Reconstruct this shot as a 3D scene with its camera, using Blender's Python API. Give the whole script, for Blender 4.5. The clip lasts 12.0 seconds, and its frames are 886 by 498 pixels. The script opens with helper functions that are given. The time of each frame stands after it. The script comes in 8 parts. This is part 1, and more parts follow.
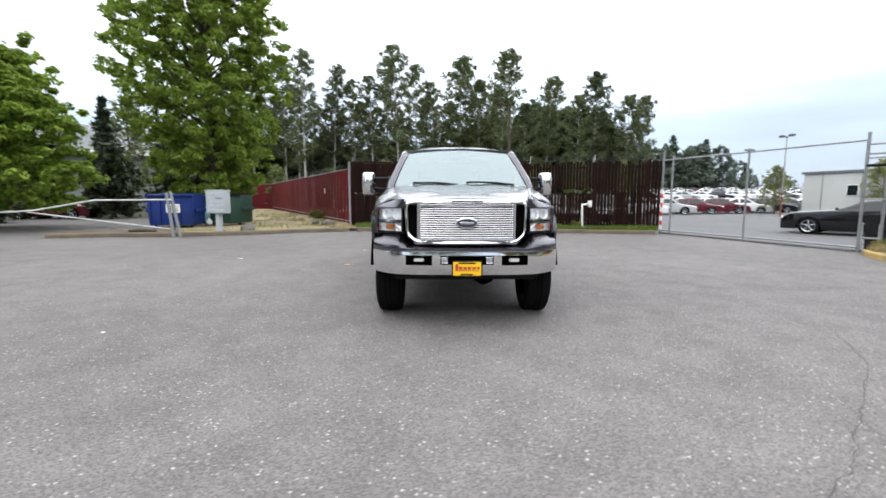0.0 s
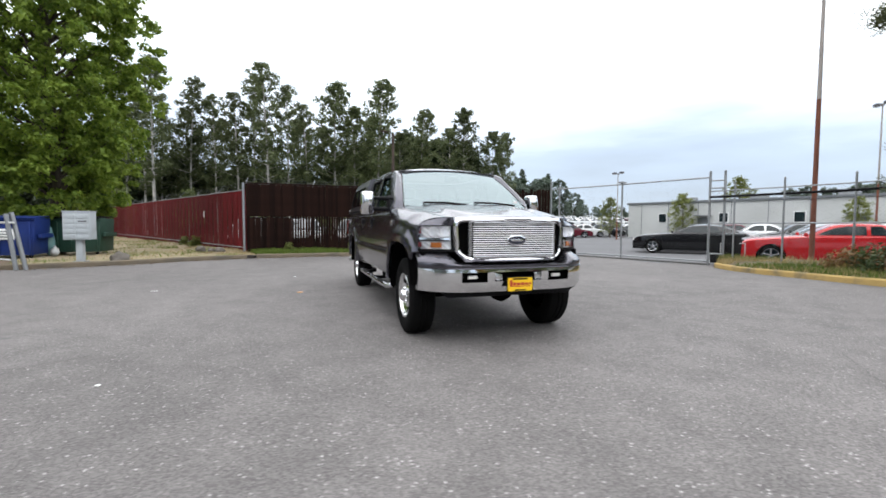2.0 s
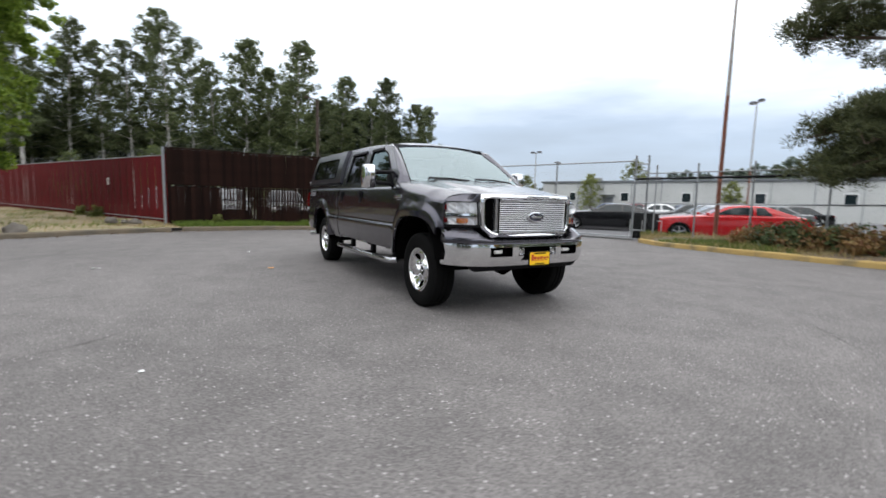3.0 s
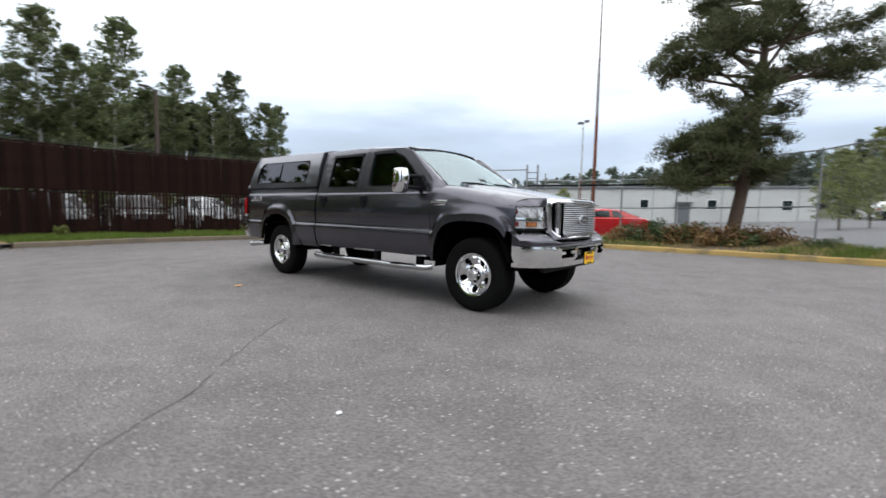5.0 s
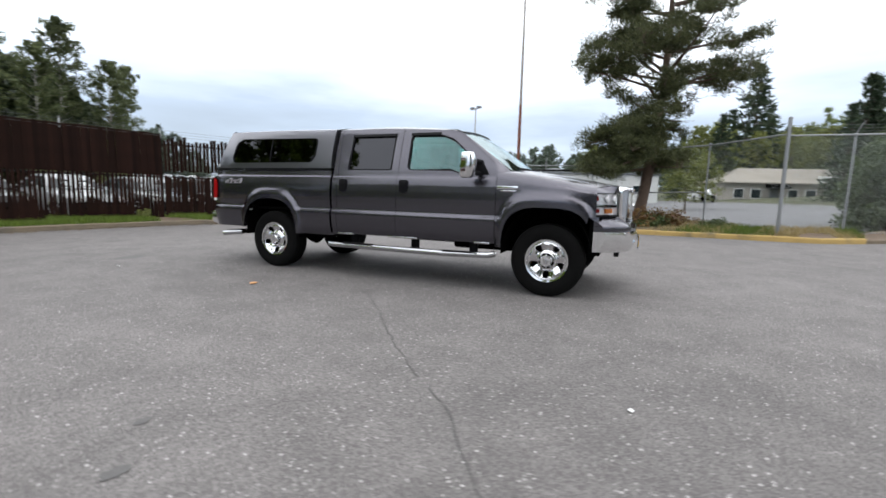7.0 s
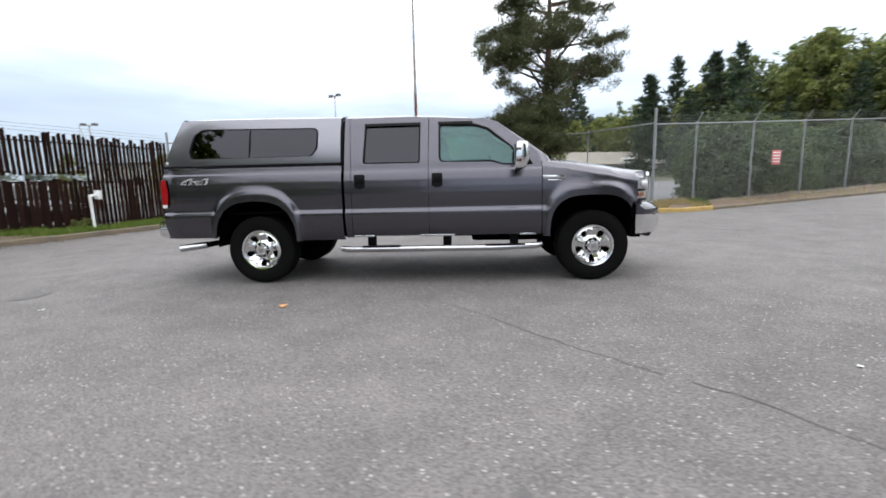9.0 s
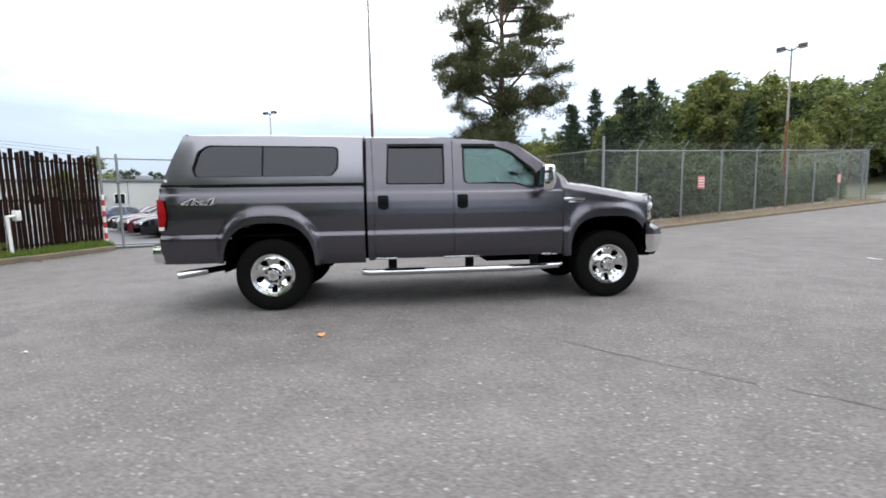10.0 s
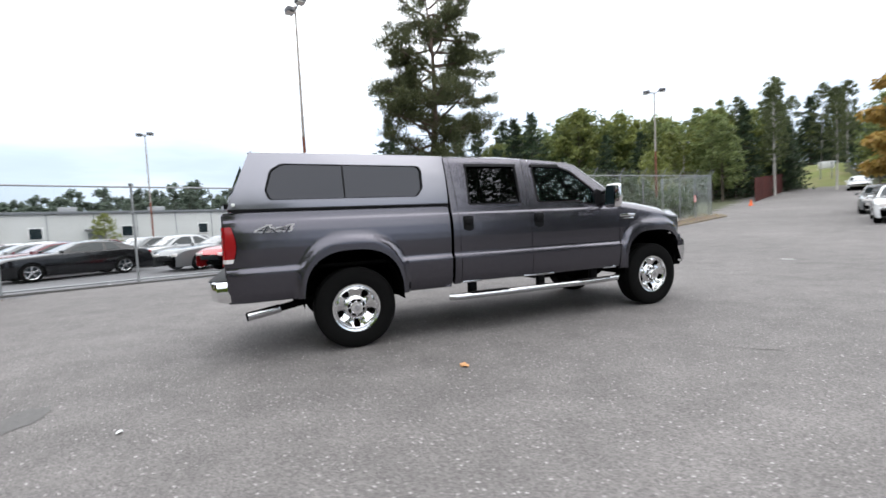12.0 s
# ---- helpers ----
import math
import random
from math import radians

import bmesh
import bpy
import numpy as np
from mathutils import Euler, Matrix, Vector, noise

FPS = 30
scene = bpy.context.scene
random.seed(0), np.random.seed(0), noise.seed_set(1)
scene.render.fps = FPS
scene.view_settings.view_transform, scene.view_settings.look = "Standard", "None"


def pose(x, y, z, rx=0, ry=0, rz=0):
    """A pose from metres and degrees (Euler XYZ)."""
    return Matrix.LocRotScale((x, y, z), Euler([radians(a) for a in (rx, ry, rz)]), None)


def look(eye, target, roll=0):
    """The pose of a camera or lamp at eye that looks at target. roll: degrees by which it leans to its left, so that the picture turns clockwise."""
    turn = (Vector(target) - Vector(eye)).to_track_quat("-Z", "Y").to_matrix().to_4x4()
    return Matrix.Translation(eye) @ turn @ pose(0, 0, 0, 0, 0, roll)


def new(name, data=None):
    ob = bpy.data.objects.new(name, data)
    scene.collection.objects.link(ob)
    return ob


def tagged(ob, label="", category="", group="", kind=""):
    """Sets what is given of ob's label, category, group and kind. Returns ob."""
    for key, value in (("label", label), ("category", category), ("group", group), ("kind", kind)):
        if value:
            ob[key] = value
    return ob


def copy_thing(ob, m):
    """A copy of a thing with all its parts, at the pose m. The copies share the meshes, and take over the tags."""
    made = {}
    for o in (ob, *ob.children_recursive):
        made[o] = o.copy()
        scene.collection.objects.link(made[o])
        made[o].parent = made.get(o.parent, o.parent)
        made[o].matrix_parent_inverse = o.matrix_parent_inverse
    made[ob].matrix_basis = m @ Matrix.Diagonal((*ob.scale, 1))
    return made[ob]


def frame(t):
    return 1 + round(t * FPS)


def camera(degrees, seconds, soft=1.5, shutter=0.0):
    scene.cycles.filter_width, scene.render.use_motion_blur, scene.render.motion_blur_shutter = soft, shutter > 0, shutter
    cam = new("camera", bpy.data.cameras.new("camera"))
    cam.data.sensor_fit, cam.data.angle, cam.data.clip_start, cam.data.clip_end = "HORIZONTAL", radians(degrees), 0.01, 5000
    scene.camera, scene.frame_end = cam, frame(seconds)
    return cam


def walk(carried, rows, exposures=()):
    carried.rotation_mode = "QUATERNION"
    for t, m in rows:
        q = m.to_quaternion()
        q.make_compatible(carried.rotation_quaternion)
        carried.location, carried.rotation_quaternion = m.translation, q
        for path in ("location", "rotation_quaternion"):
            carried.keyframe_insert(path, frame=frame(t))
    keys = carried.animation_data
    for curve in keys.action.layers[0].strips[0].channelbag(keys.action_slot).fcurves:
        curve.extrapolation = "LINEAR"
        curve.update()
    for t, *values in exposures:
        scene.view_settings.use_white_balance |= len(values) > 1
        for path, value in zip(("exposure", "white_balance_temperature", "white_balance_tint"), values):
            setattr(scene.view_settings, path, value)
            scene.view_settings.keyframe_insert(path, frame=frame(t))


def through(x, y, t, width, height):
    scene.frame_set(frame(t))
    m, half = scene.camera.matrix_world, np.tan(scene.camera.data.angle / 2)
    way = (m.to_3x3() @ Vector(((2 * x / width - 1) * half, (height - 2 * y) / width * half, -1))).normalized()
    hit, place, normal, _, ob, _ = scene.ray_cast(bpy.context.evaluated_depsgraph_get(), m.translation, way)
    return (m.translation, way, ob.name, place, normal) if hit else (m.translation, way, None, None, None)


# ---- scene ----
cam = camera(90.3, 12.0, soft=1.6, shutter=0.6)
PATH = [
    (0, (-0.279, -4.975, 1.268), (-0.261, -2.988, 1.038), 0.1),
    (0.5, (-0.643, -4.973, 1.245), (-0.506, -2.995, 0.989), -0.6),
    (1, (-1.061, -4.854, 1.216), (-0.79, -2.888, 0.967), -2.1),
    (1.5, (-1.551, -4.786, 1.205), (-1.006, -2.867, 1.067), -2.4),
    (2, (-2.043, -4.692, 1.181), (-1.415, -2.797, 1.072), 0.2),
    (2.5, (-2.556, -4.518, 1.174), (-1.806, -2.673, 0.993), 2.7),
    (3, (-3.102, -4.345, 1.184), (-2.118, -2.618, 0.964), 1.4),
    (3.2, (-3.298, -4.234, 1.165), (-2.262, -2.537, 0.945), 0.5),
    (4.8, (-4.708, -3.035, 1.161), (-3.256, -1.676, 0.957), 2.3),
    (5, (-4.851, -2.842, 1.131), (-3.324, -1.563, 0.95), 1.0),
    (5.5, (-5.191, -2.396, 1.145), (-3.575, -1.237, 0.932), 2.0),
    (6, (-5.453, -1.897, 1.138), (-3.776, -0.827, 0.928), 4.4),
    (6.5, (-5.734, -1.399, 1.144), (-3.967, -0.491, 0.908), 2.4),
    (7, (-5.882, -0.87, 1.138), (-4.06, -0.085, 0.886), 1.4),
    (7.5, (-6.074, -0.304, 1.141), (-4.181, 0.282, 0.868), -0.0),
    (7.7, (-6.142, -0.068, 1.173), (-4.237, 0.47, 0.894), 0.2),
    (9.3, (-6.099, 1.773, 1.176), (-4.116, 1.802, 0.919), -1.5),
    (9.5, (-6.075, 1.988, 1.184), (-4.087, 1.963, 0.964), -1.4),
    (10, (-6.041, 2.567, 1.202), (-4.063, 2.359, 0.99), -1.0),
    (10.5, (-5.904, 3.132, 1.207), (-3.929, 2.862, 1.044), -2.0),
    (11, (-5.8, 3.71, 1.214), (-3.876, 3.179, 1.081), -2.7),
    (11.5, (-5.586, 4.246, 1.209), (-3.684, 3.644, 1.069), -3.1),
    (12, (-5.376, 4.753, 1.21), (-3.519, 4.02, 1.098), -2.8),
]
walk(cam, [(t, look(eye, target, roll)) for t, eye, target, roll in PATH], [(0, 0.42), (1, 0.42), (1.5, 0.42), (2, 0.25), (2.5, 0.02), (5.5, 0.06), (7.5, 0.16), (9.5, 0.3), (12, 0.36)])

# ---- world, sun, exposure ----
world = bpy.data.worlds.new("overcast_sky")
scene.world = world
world.use_nodes = True
wn, wl = world.node_tree.nodes, world.node_tree.links
wn.clear()
w_out = wn.new("ShaderNodeOutputWorld")
w_bg = wn.new("ShaderNodeBackground")
w_sky = wn.new("ShaderNodeTexSky")
w_sky.sky_type, w_sky.sun_disc = "NISHITA", False
w_sky.sun_elevation, w_sky.sun_rotation = radians(52), radians(200)
w_scale = wn.new("ShaderNodeVectorMath")
w_scale.operation = "SCALE"
w_scale.inputs["Scale"].default_value = 0.10
w_co = wn.new("ShaderNodeTexCoord")
w_sep = wn.new("ShaderNodeSeparateXYZ")
w_map = wn.new("ShaderNodeMapping")
w_map.inputs["Scale"].default_value = (1.4, 1.4, 7.0)
w_noise = wn.new("ShaderNodeTexNoise")
w_noise.inputs["Scale"].default_value, w_noise.inputs["Detail"].default_value = 1.6, 5.0
w_add = wn.new("ShaderNodeMath")
w_add.operation = "MULTIPLY_ADD"
w_add.inputs[1].default_value, w_add.inputs[2].default_value = 0.34, -0.185
w_sum = wn.new("ShaderNodeMath")
w_sum.operation = "ADD"
w_ramp = wn.new("ShaderNodeValToRGB")
for pos, col in ((0.0, (0.53, 0.62, 0.74, 1)), (0.10, (0.65, 0.775, 0.95, 1)), (0.20, (1.01, 1.135, 1.31, 1)), (0.34, (1.84, 1.92, 2.0, 1)), (0.6, (2.23, 2.3, 2.38, 1))):
    e = w_ramp.color_ramp.elements.new(pos)
    e.color = col
w_ramp.color_ramp.elements.remove(w_ramp.color_ramp.elements[0])
w_ramp.color_ramp.elements[-1].color = (2.42, 2.48, 2.56, 1)
w_mix = wn.new("ShaderNodeMix")
w_mix.data_type = "RGBA"
w_mix.inputs["Factor"].default_value = 0.9
wl.new(w_co.outputs["Generated"], w_sep.inputs[0])
wl.new(w_co.outputs["Generated"], w_map.inputs["Vector"])
wl.new(w_map.outputs[0], w_noise.inputs["Vector"])
wl.new(w_noise.outputs["Fac"], w_add.inputs[0])
wl.new(w_sep.outputs["Z"], w_sum.inputs[0])
wl.new(w_add.outputs[0], w_sum.inputs[1])
wl.new(w_sum.outputs[0], w_ramp.inputs["Fac"])
wl.new(w_sky.outputs[0], w_scale.inputs[0])
wl.new(w_scale.outputs[0], w_mix.inputs["A"])
wl.new(w_ramp.outputs["Color"], w_mix.inputs["B"])
wl.new(w_mix.outputs["Result"], w_bg.inputs["Color"])
w_bg.inputs["Strength"].default_value = 1.0
wl.new(w_bg.outputs[0], w_out.inputs[0])
sun_data = bpy.data.lights.new("sun", "SUN")
sun_data.energy, sun_data.angle, sun_data.color = 0.6, radians(50), (1.0, 0.97, 0.93)
sun = new("sun", sun_data)
sun.matrix_world = look((-20, -25, 42), (0, 2, 0))


# ---- materials ----
def mat_new(name):
    m = bpy.data.materials.new(name)
    m.use_nodes = True
    return m, m.node_tree.nodes, m.node_tree.links, m.node_tree.nodes["Principled BSDF"]


def mat(name, col, rough=0.6, metal=0.0, coat=0.0, vary=0.12, scale=6.0, bump=0.0, bscale=60.0, spec=0.5, per_object=0.0, per_island=0.0, stain=None, stain_scale=1.2, stain_amt=0.5):
    """A plain painted, metal or mineral surface with grain, stains and relief."""
    m, n, l, b = mat_new(name)
    b.inputs["Roughness"].default_value, b.inputs["Metallic"].default_value = rough, metal
    b.inputs["Coat Weight"].default_value, b.inputs["Coat Roughness"].default_value = coat, 0.04
    b.inputs["Specular IOR Level"].default_value = spec
    co = n.new("ShaderNodeTexCoord")
    tex = n.new("ShaderNodeTexNoise")
    tex.inputs["Scale"].default_value, tex.inputs["Detail"].default_value = scale, 6
    l.new(co.outputs["Object"], tex.inputs["Vector"])
    mix = n.new("ShaderNodeMix")
    mix.data_type = "RGBA"
    mix.inputs["A"].default_value = (*[c * (1 - vary) for c in col], 1)
    mix.inputs["B"].default_value = (*[min(1, c * (1 + vary)) for c in col], 1)
    l.new(tex.outputs["Fac"], mix.inputs["Factor"])
    out = mix.outputs["Result"]
    if stain:
        t2 = n.new("ShaderNodeTexNoise")
        t2.inputs["Scale"].default_value, t2.inputs["Detail"].default_value = stain_scale, 8
        l.new(co.outputs["Object"], t2.inputs["Vector"])
        r2 = n.new("ShaderNodeMapRange")
        r2.inputs[1].default_value, r2.inputs[2].default_value, r2.inputs[4].default_value = 0.48, 0.68, stain_amt
        l.new(t2.outputs["Fac"], r2.inputs[0])
        ms = n.new("ShaderNodeMix")
        ms.data_type = "RGBA"
        l.new(r2.outputs[0], ms.inputs["Factor"])
        l.new(out, ms.inputs["A"])
        ms.inputs["B"].default_value = (*stain, 1)
        out = ms.outputs["Result"]
    for amount, node, socket in ((per_object, "ShaderNodeObjectInfo", "Random"), (per_island, "ShaderNodeNewGeometry", "Random Per Island")):
        if amount:
            info = n.new(node)
            rng = n.new("ShaderNodeMapRange")
            rng.inputs[3].default_value, rng.inputs[4].default_value = 1 - amount, 1 + amount
            l.new(info.outputs[socket], rng.inputs[0])
            hsv = n.new("ShaderNodeHueSaturation")
            l.new(rng.outputs[0], hsv.inputs["Value"])
            l.new(out, hsv.inputs["Color"])
            out = hsv.outputs["Color"]
    l.new(out, b.inputs["Base Color"])
    if bump:
        t3 = n.new("ShaderNodeTexNoise")
        t3.inputs["Scale"].default_value, t3.inputs["Detail"].default_value = bscale, 4
        l.new(co.outputs["Object"], t3.inputs["Vector"])
        bp = n.new("ShaderNodeBump")
        bp.inputs["Strength"].default_value, bp.inputs["Distance"].default_value = bump, 0.01
        l.new(t3.outputs["Fac"], bp.inputs["Height"])
        l.new(bp.outputs[0], b.inputs["Normal"])
    return m


def glass(name, tint, gloss=(1.0, 1.0, 1.0), ior=1.5):
    """A thin pane: tinted see-through with a sharp reflection."""
    m, n, l, b = mat_new(name)
    n.remove(b)
    out = n["Material Output"]
    tr = n.new("ShaderNodeBsdfTransparent")
    tr.inputs[0].default_value = (*tint, 1)
    gl = n.new("ShaderNodeBsdfGlossy")
    gl.inputs["Color"].default_value = (*gloss, 1)
    gl.inputs["Roughness"].default_value = 0.01
    fr = n.new("ShaderNodeFresnel")
    fr.inputs[0].default_value = ior
    mx = n.new("ShaderNodeMixShader")
    l.new(fr.outputs[0], mx.inputs[0])
    l.new(tr.outputs[0], mx.inputs[1])
    l.new(gl.outputs[0], mx.inputs[2])
    l.new(mx.outputs[0], out.inputs[0])
    return m


def leaf_mat(name, col, col2, rough=0.55, through=0.25):
    m, n, l, b = mat_new(name)
    geo = n.new("ShaderNodeNewGeometry")
    ramp = n.new("ShaderNodeValToRGB")
    ramp.color_ramp.elements[0].color, ramp.color_ramp.elements[1].color = (*col, 1), (*col2, 1)
    l.new(geo.outputs["Random Per Island"], ramp.inputs[0])
    info = n.new("ShaderNodeObjectInfo")
    rng = n.new("ShaderNodeMapRange")
    rng.inputs[3].default_value, rng.inputs[4].default_value = 0.75, 1.25
    l.new(info.outputs["Random"], rng.inputs[0])
    hsv = n.new("ShaderNodeHueSaturation")
    l.new(rng.outputs[0], hsv.inputs["Value"])
    l.new(ramp.outputs[0], hsv.inputs["Color"])
    l.new(hsv.outputs[0], b.inputs["Base Color"])
    b.inputs["Roughness"].default_value = rough
    b.inputs["Specular IOR Level"].default_value = 0.3
    tl = n.new("ShaderNodeBsdfTranslucent")
    l.new(hsv.outputs[0], tl.inputs[0])
    mx = n.new("ShaderNodeMixShader")
    mx.inputs[0].default_value = through
    l.new(b.outputs[0], mx.inputs[1])
    l.new(tl.outputs[0], mx.inputs[2])
    l.new(mx.outputs[0], n["Material Output"].inputs[0])
    return m


def asphalt_mat():
    """Worn grey asphalt with light stones showing, dark worn patches and fine relief."""
    m, n, l, b = mat_new("asphalt")
    co = n.new("ShaderNodeTexCoord")
    big = n.new("ShaderNodeTexNoise")
    big.inputs["Scale"].default_value, big.inputs["Detail"].default_value = 0.22, 7
    mid = n.new("ShaderNodeTexNoise")
    mid.inputs["Scale"].default_value, mid.inputs["Detail"].default_value = 2.2, 8
    fine = n.new("ShaderNodeTexNoise")
    fine.inputs["Scale"].default_value, fine.inputs["Detail"].default_value = 45, 5
    stones = n.new("ShaderNodeTexVoronoi")
    stones.inputs["Scale"].default_value = 48
    small = n.new("ShaderNodeTexVoronoi")
    small.inputs["Scale"].default_value = 95
    for t in (big, mid, fine, stones, small):
        l.new(co.outputs["Object"], t.inputs["Vector"])
    ramp = n.new("ShaderNodeValToRGB")
    ramp.color_ramp.elements[0].position, ramp.color_ramp.elements[1].position = 0.32, 0.68
    ramp.color_ramp.elements[0].color, ramp.color_ramp.elements[1].color = (0.097, 0.090, 0.088, 1), (0.168, 0.156, 0.152, 1)
    add = n.new("ShaderNodeMath")
    add.operation = "MULTIPLY_ADD"
    add.inputs[1].default_value = 0.5
    half = n.new("ShaderNodeMath")
    half.operation = "MULTIPLY"
    half.inputs[1].default_value = 0.5
    l.new(mid.outputs["Fac"], half.inputs[0])
    l.new(big.outputs["Fac"], add.inputs[0])
    l.new(half.outputs[0], add.inputs[2])
    l.new(add.outputs[0], ramp.inputs[0])
    # each stone has its own tone; a few are pale
    tone = n.new("ShaderNodeSeparateColor")
    l.new(stones.outputs["Color"], tone.inputs[0])
    pale = n.new("ShaderNodeMapRange")
    pale.inputs[1].default_value, pale.inputs[2].default_value = 0.88, 1.0
    l.new(tone.outputs[0], pale.inputs[0])
    near = n.new("ShaderNodeMapRange")
    near.inputs[1].default_value, near.inputs[2].default_value, near.inputs[3].default_value, near.inputs[4].default_value = 0.30, 0.50, 1.0, 0.0
    l.new(stones.outputs["Distance"], near.inputs[0])
    both = n.new("ShaderNodeMath")
    both.operation = "MULTIPLY"
    l.new(pale.outputs[0], both.inputs[0])
    l.new(near.outputs[0], both.inputs[1])
    m1 = n.new("ShaderNodeMix")
    m1.data_type = "RGBA"
    l.new(both.outputs[0], m1.inputs["Factor"])
    l.new(ramp.outputs[0], m1.inputs["A"])
    m1.inputs["B"].default_value = (0.36, 0.346, 0.336, 1)
    tone2 = n.new("ShaderNodeSeparateColor")
    l.new(small.outputs["Color"], tone2.inputs[0])
    hsv = n.new("ShaderNodeHueSaturation")
    vr = n.new("ShaderNodeMapRange")
    vr.inputs[3].default_value, vr.inputs[4].default_value = 0.68, 1.32
    l.new(tone2.outputs[0], vr.inputs[0])
    l.new(vr.outputs[0], hsv.inputs["Value"])
    l.new(m1.outputs["Result"], hsv.inputs["Color"])
    l.new(hsv.outputs[0], b.inputs["Base Color"])
    b.inputs["Roughness"].default_value = 0.82
    b.inputs["Specular IOR Level"].default_value = 0.35
    hsum = n.new("ShaderNodeMath")
    hsum.operation = "MULTIPLY_ADD"
    hsum.inputs[1].default_value = -0.7
    l.new(stones.outputs["Distance"], hsum.inputs[0])
    l.new(fine.outputs["Fac"], hsum.inputs[2])
    bp = n.new("ShaderNodeBump")
    bp.inputs["Strength"].default_value, bp.inputs["Distance"].default_value = 0.55, 0.006
    l.new(hsum.outputs[0], bp.inputs["Height"])
    l.new(bp.outputs[0], b.inputs["Normal"])
    return m


M_ASPHALT = asphalt_mat()
M_LOT = mat("lot_asphalt", (0.108, 0.108, 0.114), 0.85, vary=0.2, scale=0.6, stain=(0.085, 0.085, 0.087), stain_scale=0.25, bump=0.3, bscale=40)
M_TAR = mat("tar_crack", (0.070, 0.067, 0.065), 0.75, vary=0.3, scale=30)
M_PATCH = mat("dark_patch", (0.098, 0.094, 0.092), 0.8, vary=0.3, scale=20, bump=0.4)
M_PAINT = mat("truck_paint", (0.088, 0.085, 0.101), 0.26, metal=0.96, coat=0.6, vary=0.05, scale=300)
M_CANOPY = mat("canopy_paint", (0.188, 0.186, 0.210), 0.28, metal=0.95, coat=0.8, vary=0.05, scale=300)
M_CHROME = mat("chrome", (0.80, 0.80, 0.81), 0.07, metal=1.0, vary=0.03)
M_REFLECTOR = mat("lamp_reflector", (0.94, 0.94, 0.96), 0.22, metal=0.12, vary=0.04)
M_SATIN = mat("satin_aluminium", (0.54, 0.54, 0.56), 0.25, metal=1.0, vary=0.04)
M_BLACK = mat("black_plastic", (0.006, 0.006, 0.007), 0.6, spec=0.12, vary=0.2, bump=0.1, bscale=300)
# dark parts; shade under the body and in recesses is put into this black
M_DARK = mat("dark_parts_and_shade", (0.003, 0.003, 0.003), 0.95, spec=0.01, vary=0.4)
M_RUBBER = mat("tyre_rubber", (0.0055, 0.0055, 0.0055), 0.85, spec=0.07, vary=0.25, scale=20, bump=0.1)
M_GLASS = glass("clear_glass", (0.52, 0.74, 0.71), (0.78, 0.95, 0.97), ior=1.65)
M_SHIELD = glass("windshield_glass", (0.50, 0.64, 0.64), (0.84, 0.97, 1.0), ior=3.1)
M_TINT = glass("tinted_glass", (0.02, 0.022, 0.026), (0.90, 0.91, 1.0), ior=1.55)
M_LENS = glass("lamp_lens", (0.97, 0.98, 0.99), ior=1.45)
M_AMBER = mat("amber_lens", (0.75, 0.24, 0.05), 0.15, coat=1.0)
M_RED = mat("red_lens", (0.26, 0.003, 0.005), 0.25, spec=0.3, coat=0.3)
M_WHITE_LENS = mat("white_lens", (0.75, 0.72, 0.70), 0.2, coat=1.0)
M_YELLOW = mat("plate_yellow", (0.85, 0.52, 0.01), 0.4, vary=0.05)
M_PLATE_INK = mat("plate_red_ink", (0.45, 0.05, 0.02), 0.5)
M_BLUE = mat("badge_blue", (0.018, 0.022, 0.045), 0.25, coat=1.0)
M_BAR = mat("grille_bar_metal", (0.80, 0.80, 0.82), 0.30, metal=1.0, vary=0.04)
M_MARKER = mat("mirror_marker", (0.06, 0.012, 0.010), 0.2, coat=1.0)
M_SEAT = mat("grey_cloth", (0.10, 0.10, 0.105), 0.9, vary=0.2, scale=40)
M_DECAL = mat("decal_pale", (0.50, 0.49, 0.50), 0.5)
M_DECAL_DARK = mat("decal_dark", (0.05, 0.05, 0.055), 0.5)
M_GALV = mat("galvanised_steel", (0.27, 0.28, 0.29), 0.5, metal=0.6, vary=0.15, scale=14)
M_WIREDULL = mat("dull_fence_wire", (0.13, 0.14, 0.14), 0.7, metal=0.2, vary=0.2)
M_WIRE = mat("fence_wire", (0.50, 0.55, 0.54), 0.5, metal=0.3, vary=0.15)
M_REDSLAT = mat("red_slat", (0.112, 0.0065, 0.009), 0.7, spec=0.2, vary=0.25, scale=1.5, per_object=0.18, bump=0.2, bscale=30, stain=(0.060, 0.006, 0.008), stain_scale=0.7, stain_amt=0.6)
M_REDBOARD = mat("red_board", (0.060, 0.016, 0.014), 0.85, spec=0.15, vary=0.3, scale=2, per_object=0.3)
M_BROWNSLAT = mat("brown_slat", (0.0122, 0.0050, 0.0034), 0.9, spec=0.12, vary=0.35, scale=3, per_object=0.4, bump=0.4, bscale=25, stain=(0.0055, 0.003, 0.0026), stain_scale=1.0)
M_KERB = mat("kerb_concrete", (0.145, 0.115, 0.08), 0.9, vary=0.25, scale=4, bump=0.4, bscale=40, stain=(0.09, 0.08, 0.065), stain_scale=1.5, stain_amt=0.8)
M_KERBY = mat("kerb_yellow", (0.38, 0.26, 0.090), 0.85, vary=0.2, scale=4, bump=0.4, bscale=40, stain=(0.13, 0.11, 0.07), stain_scale=2.2, stain_amt=0.95)
M_MAILBOX = mat("mailbox_grey", (0.40, 0.43, 0.45), 0.55, vary=0.08, stain=(0.30, 0.31, 0.32), stain_scale=3, stain_amt=0.5)
M_LAMPHEAD = mat("lamp_head_grey", (0.10, 0.10, 0.11), 0.6, vary=0.15)
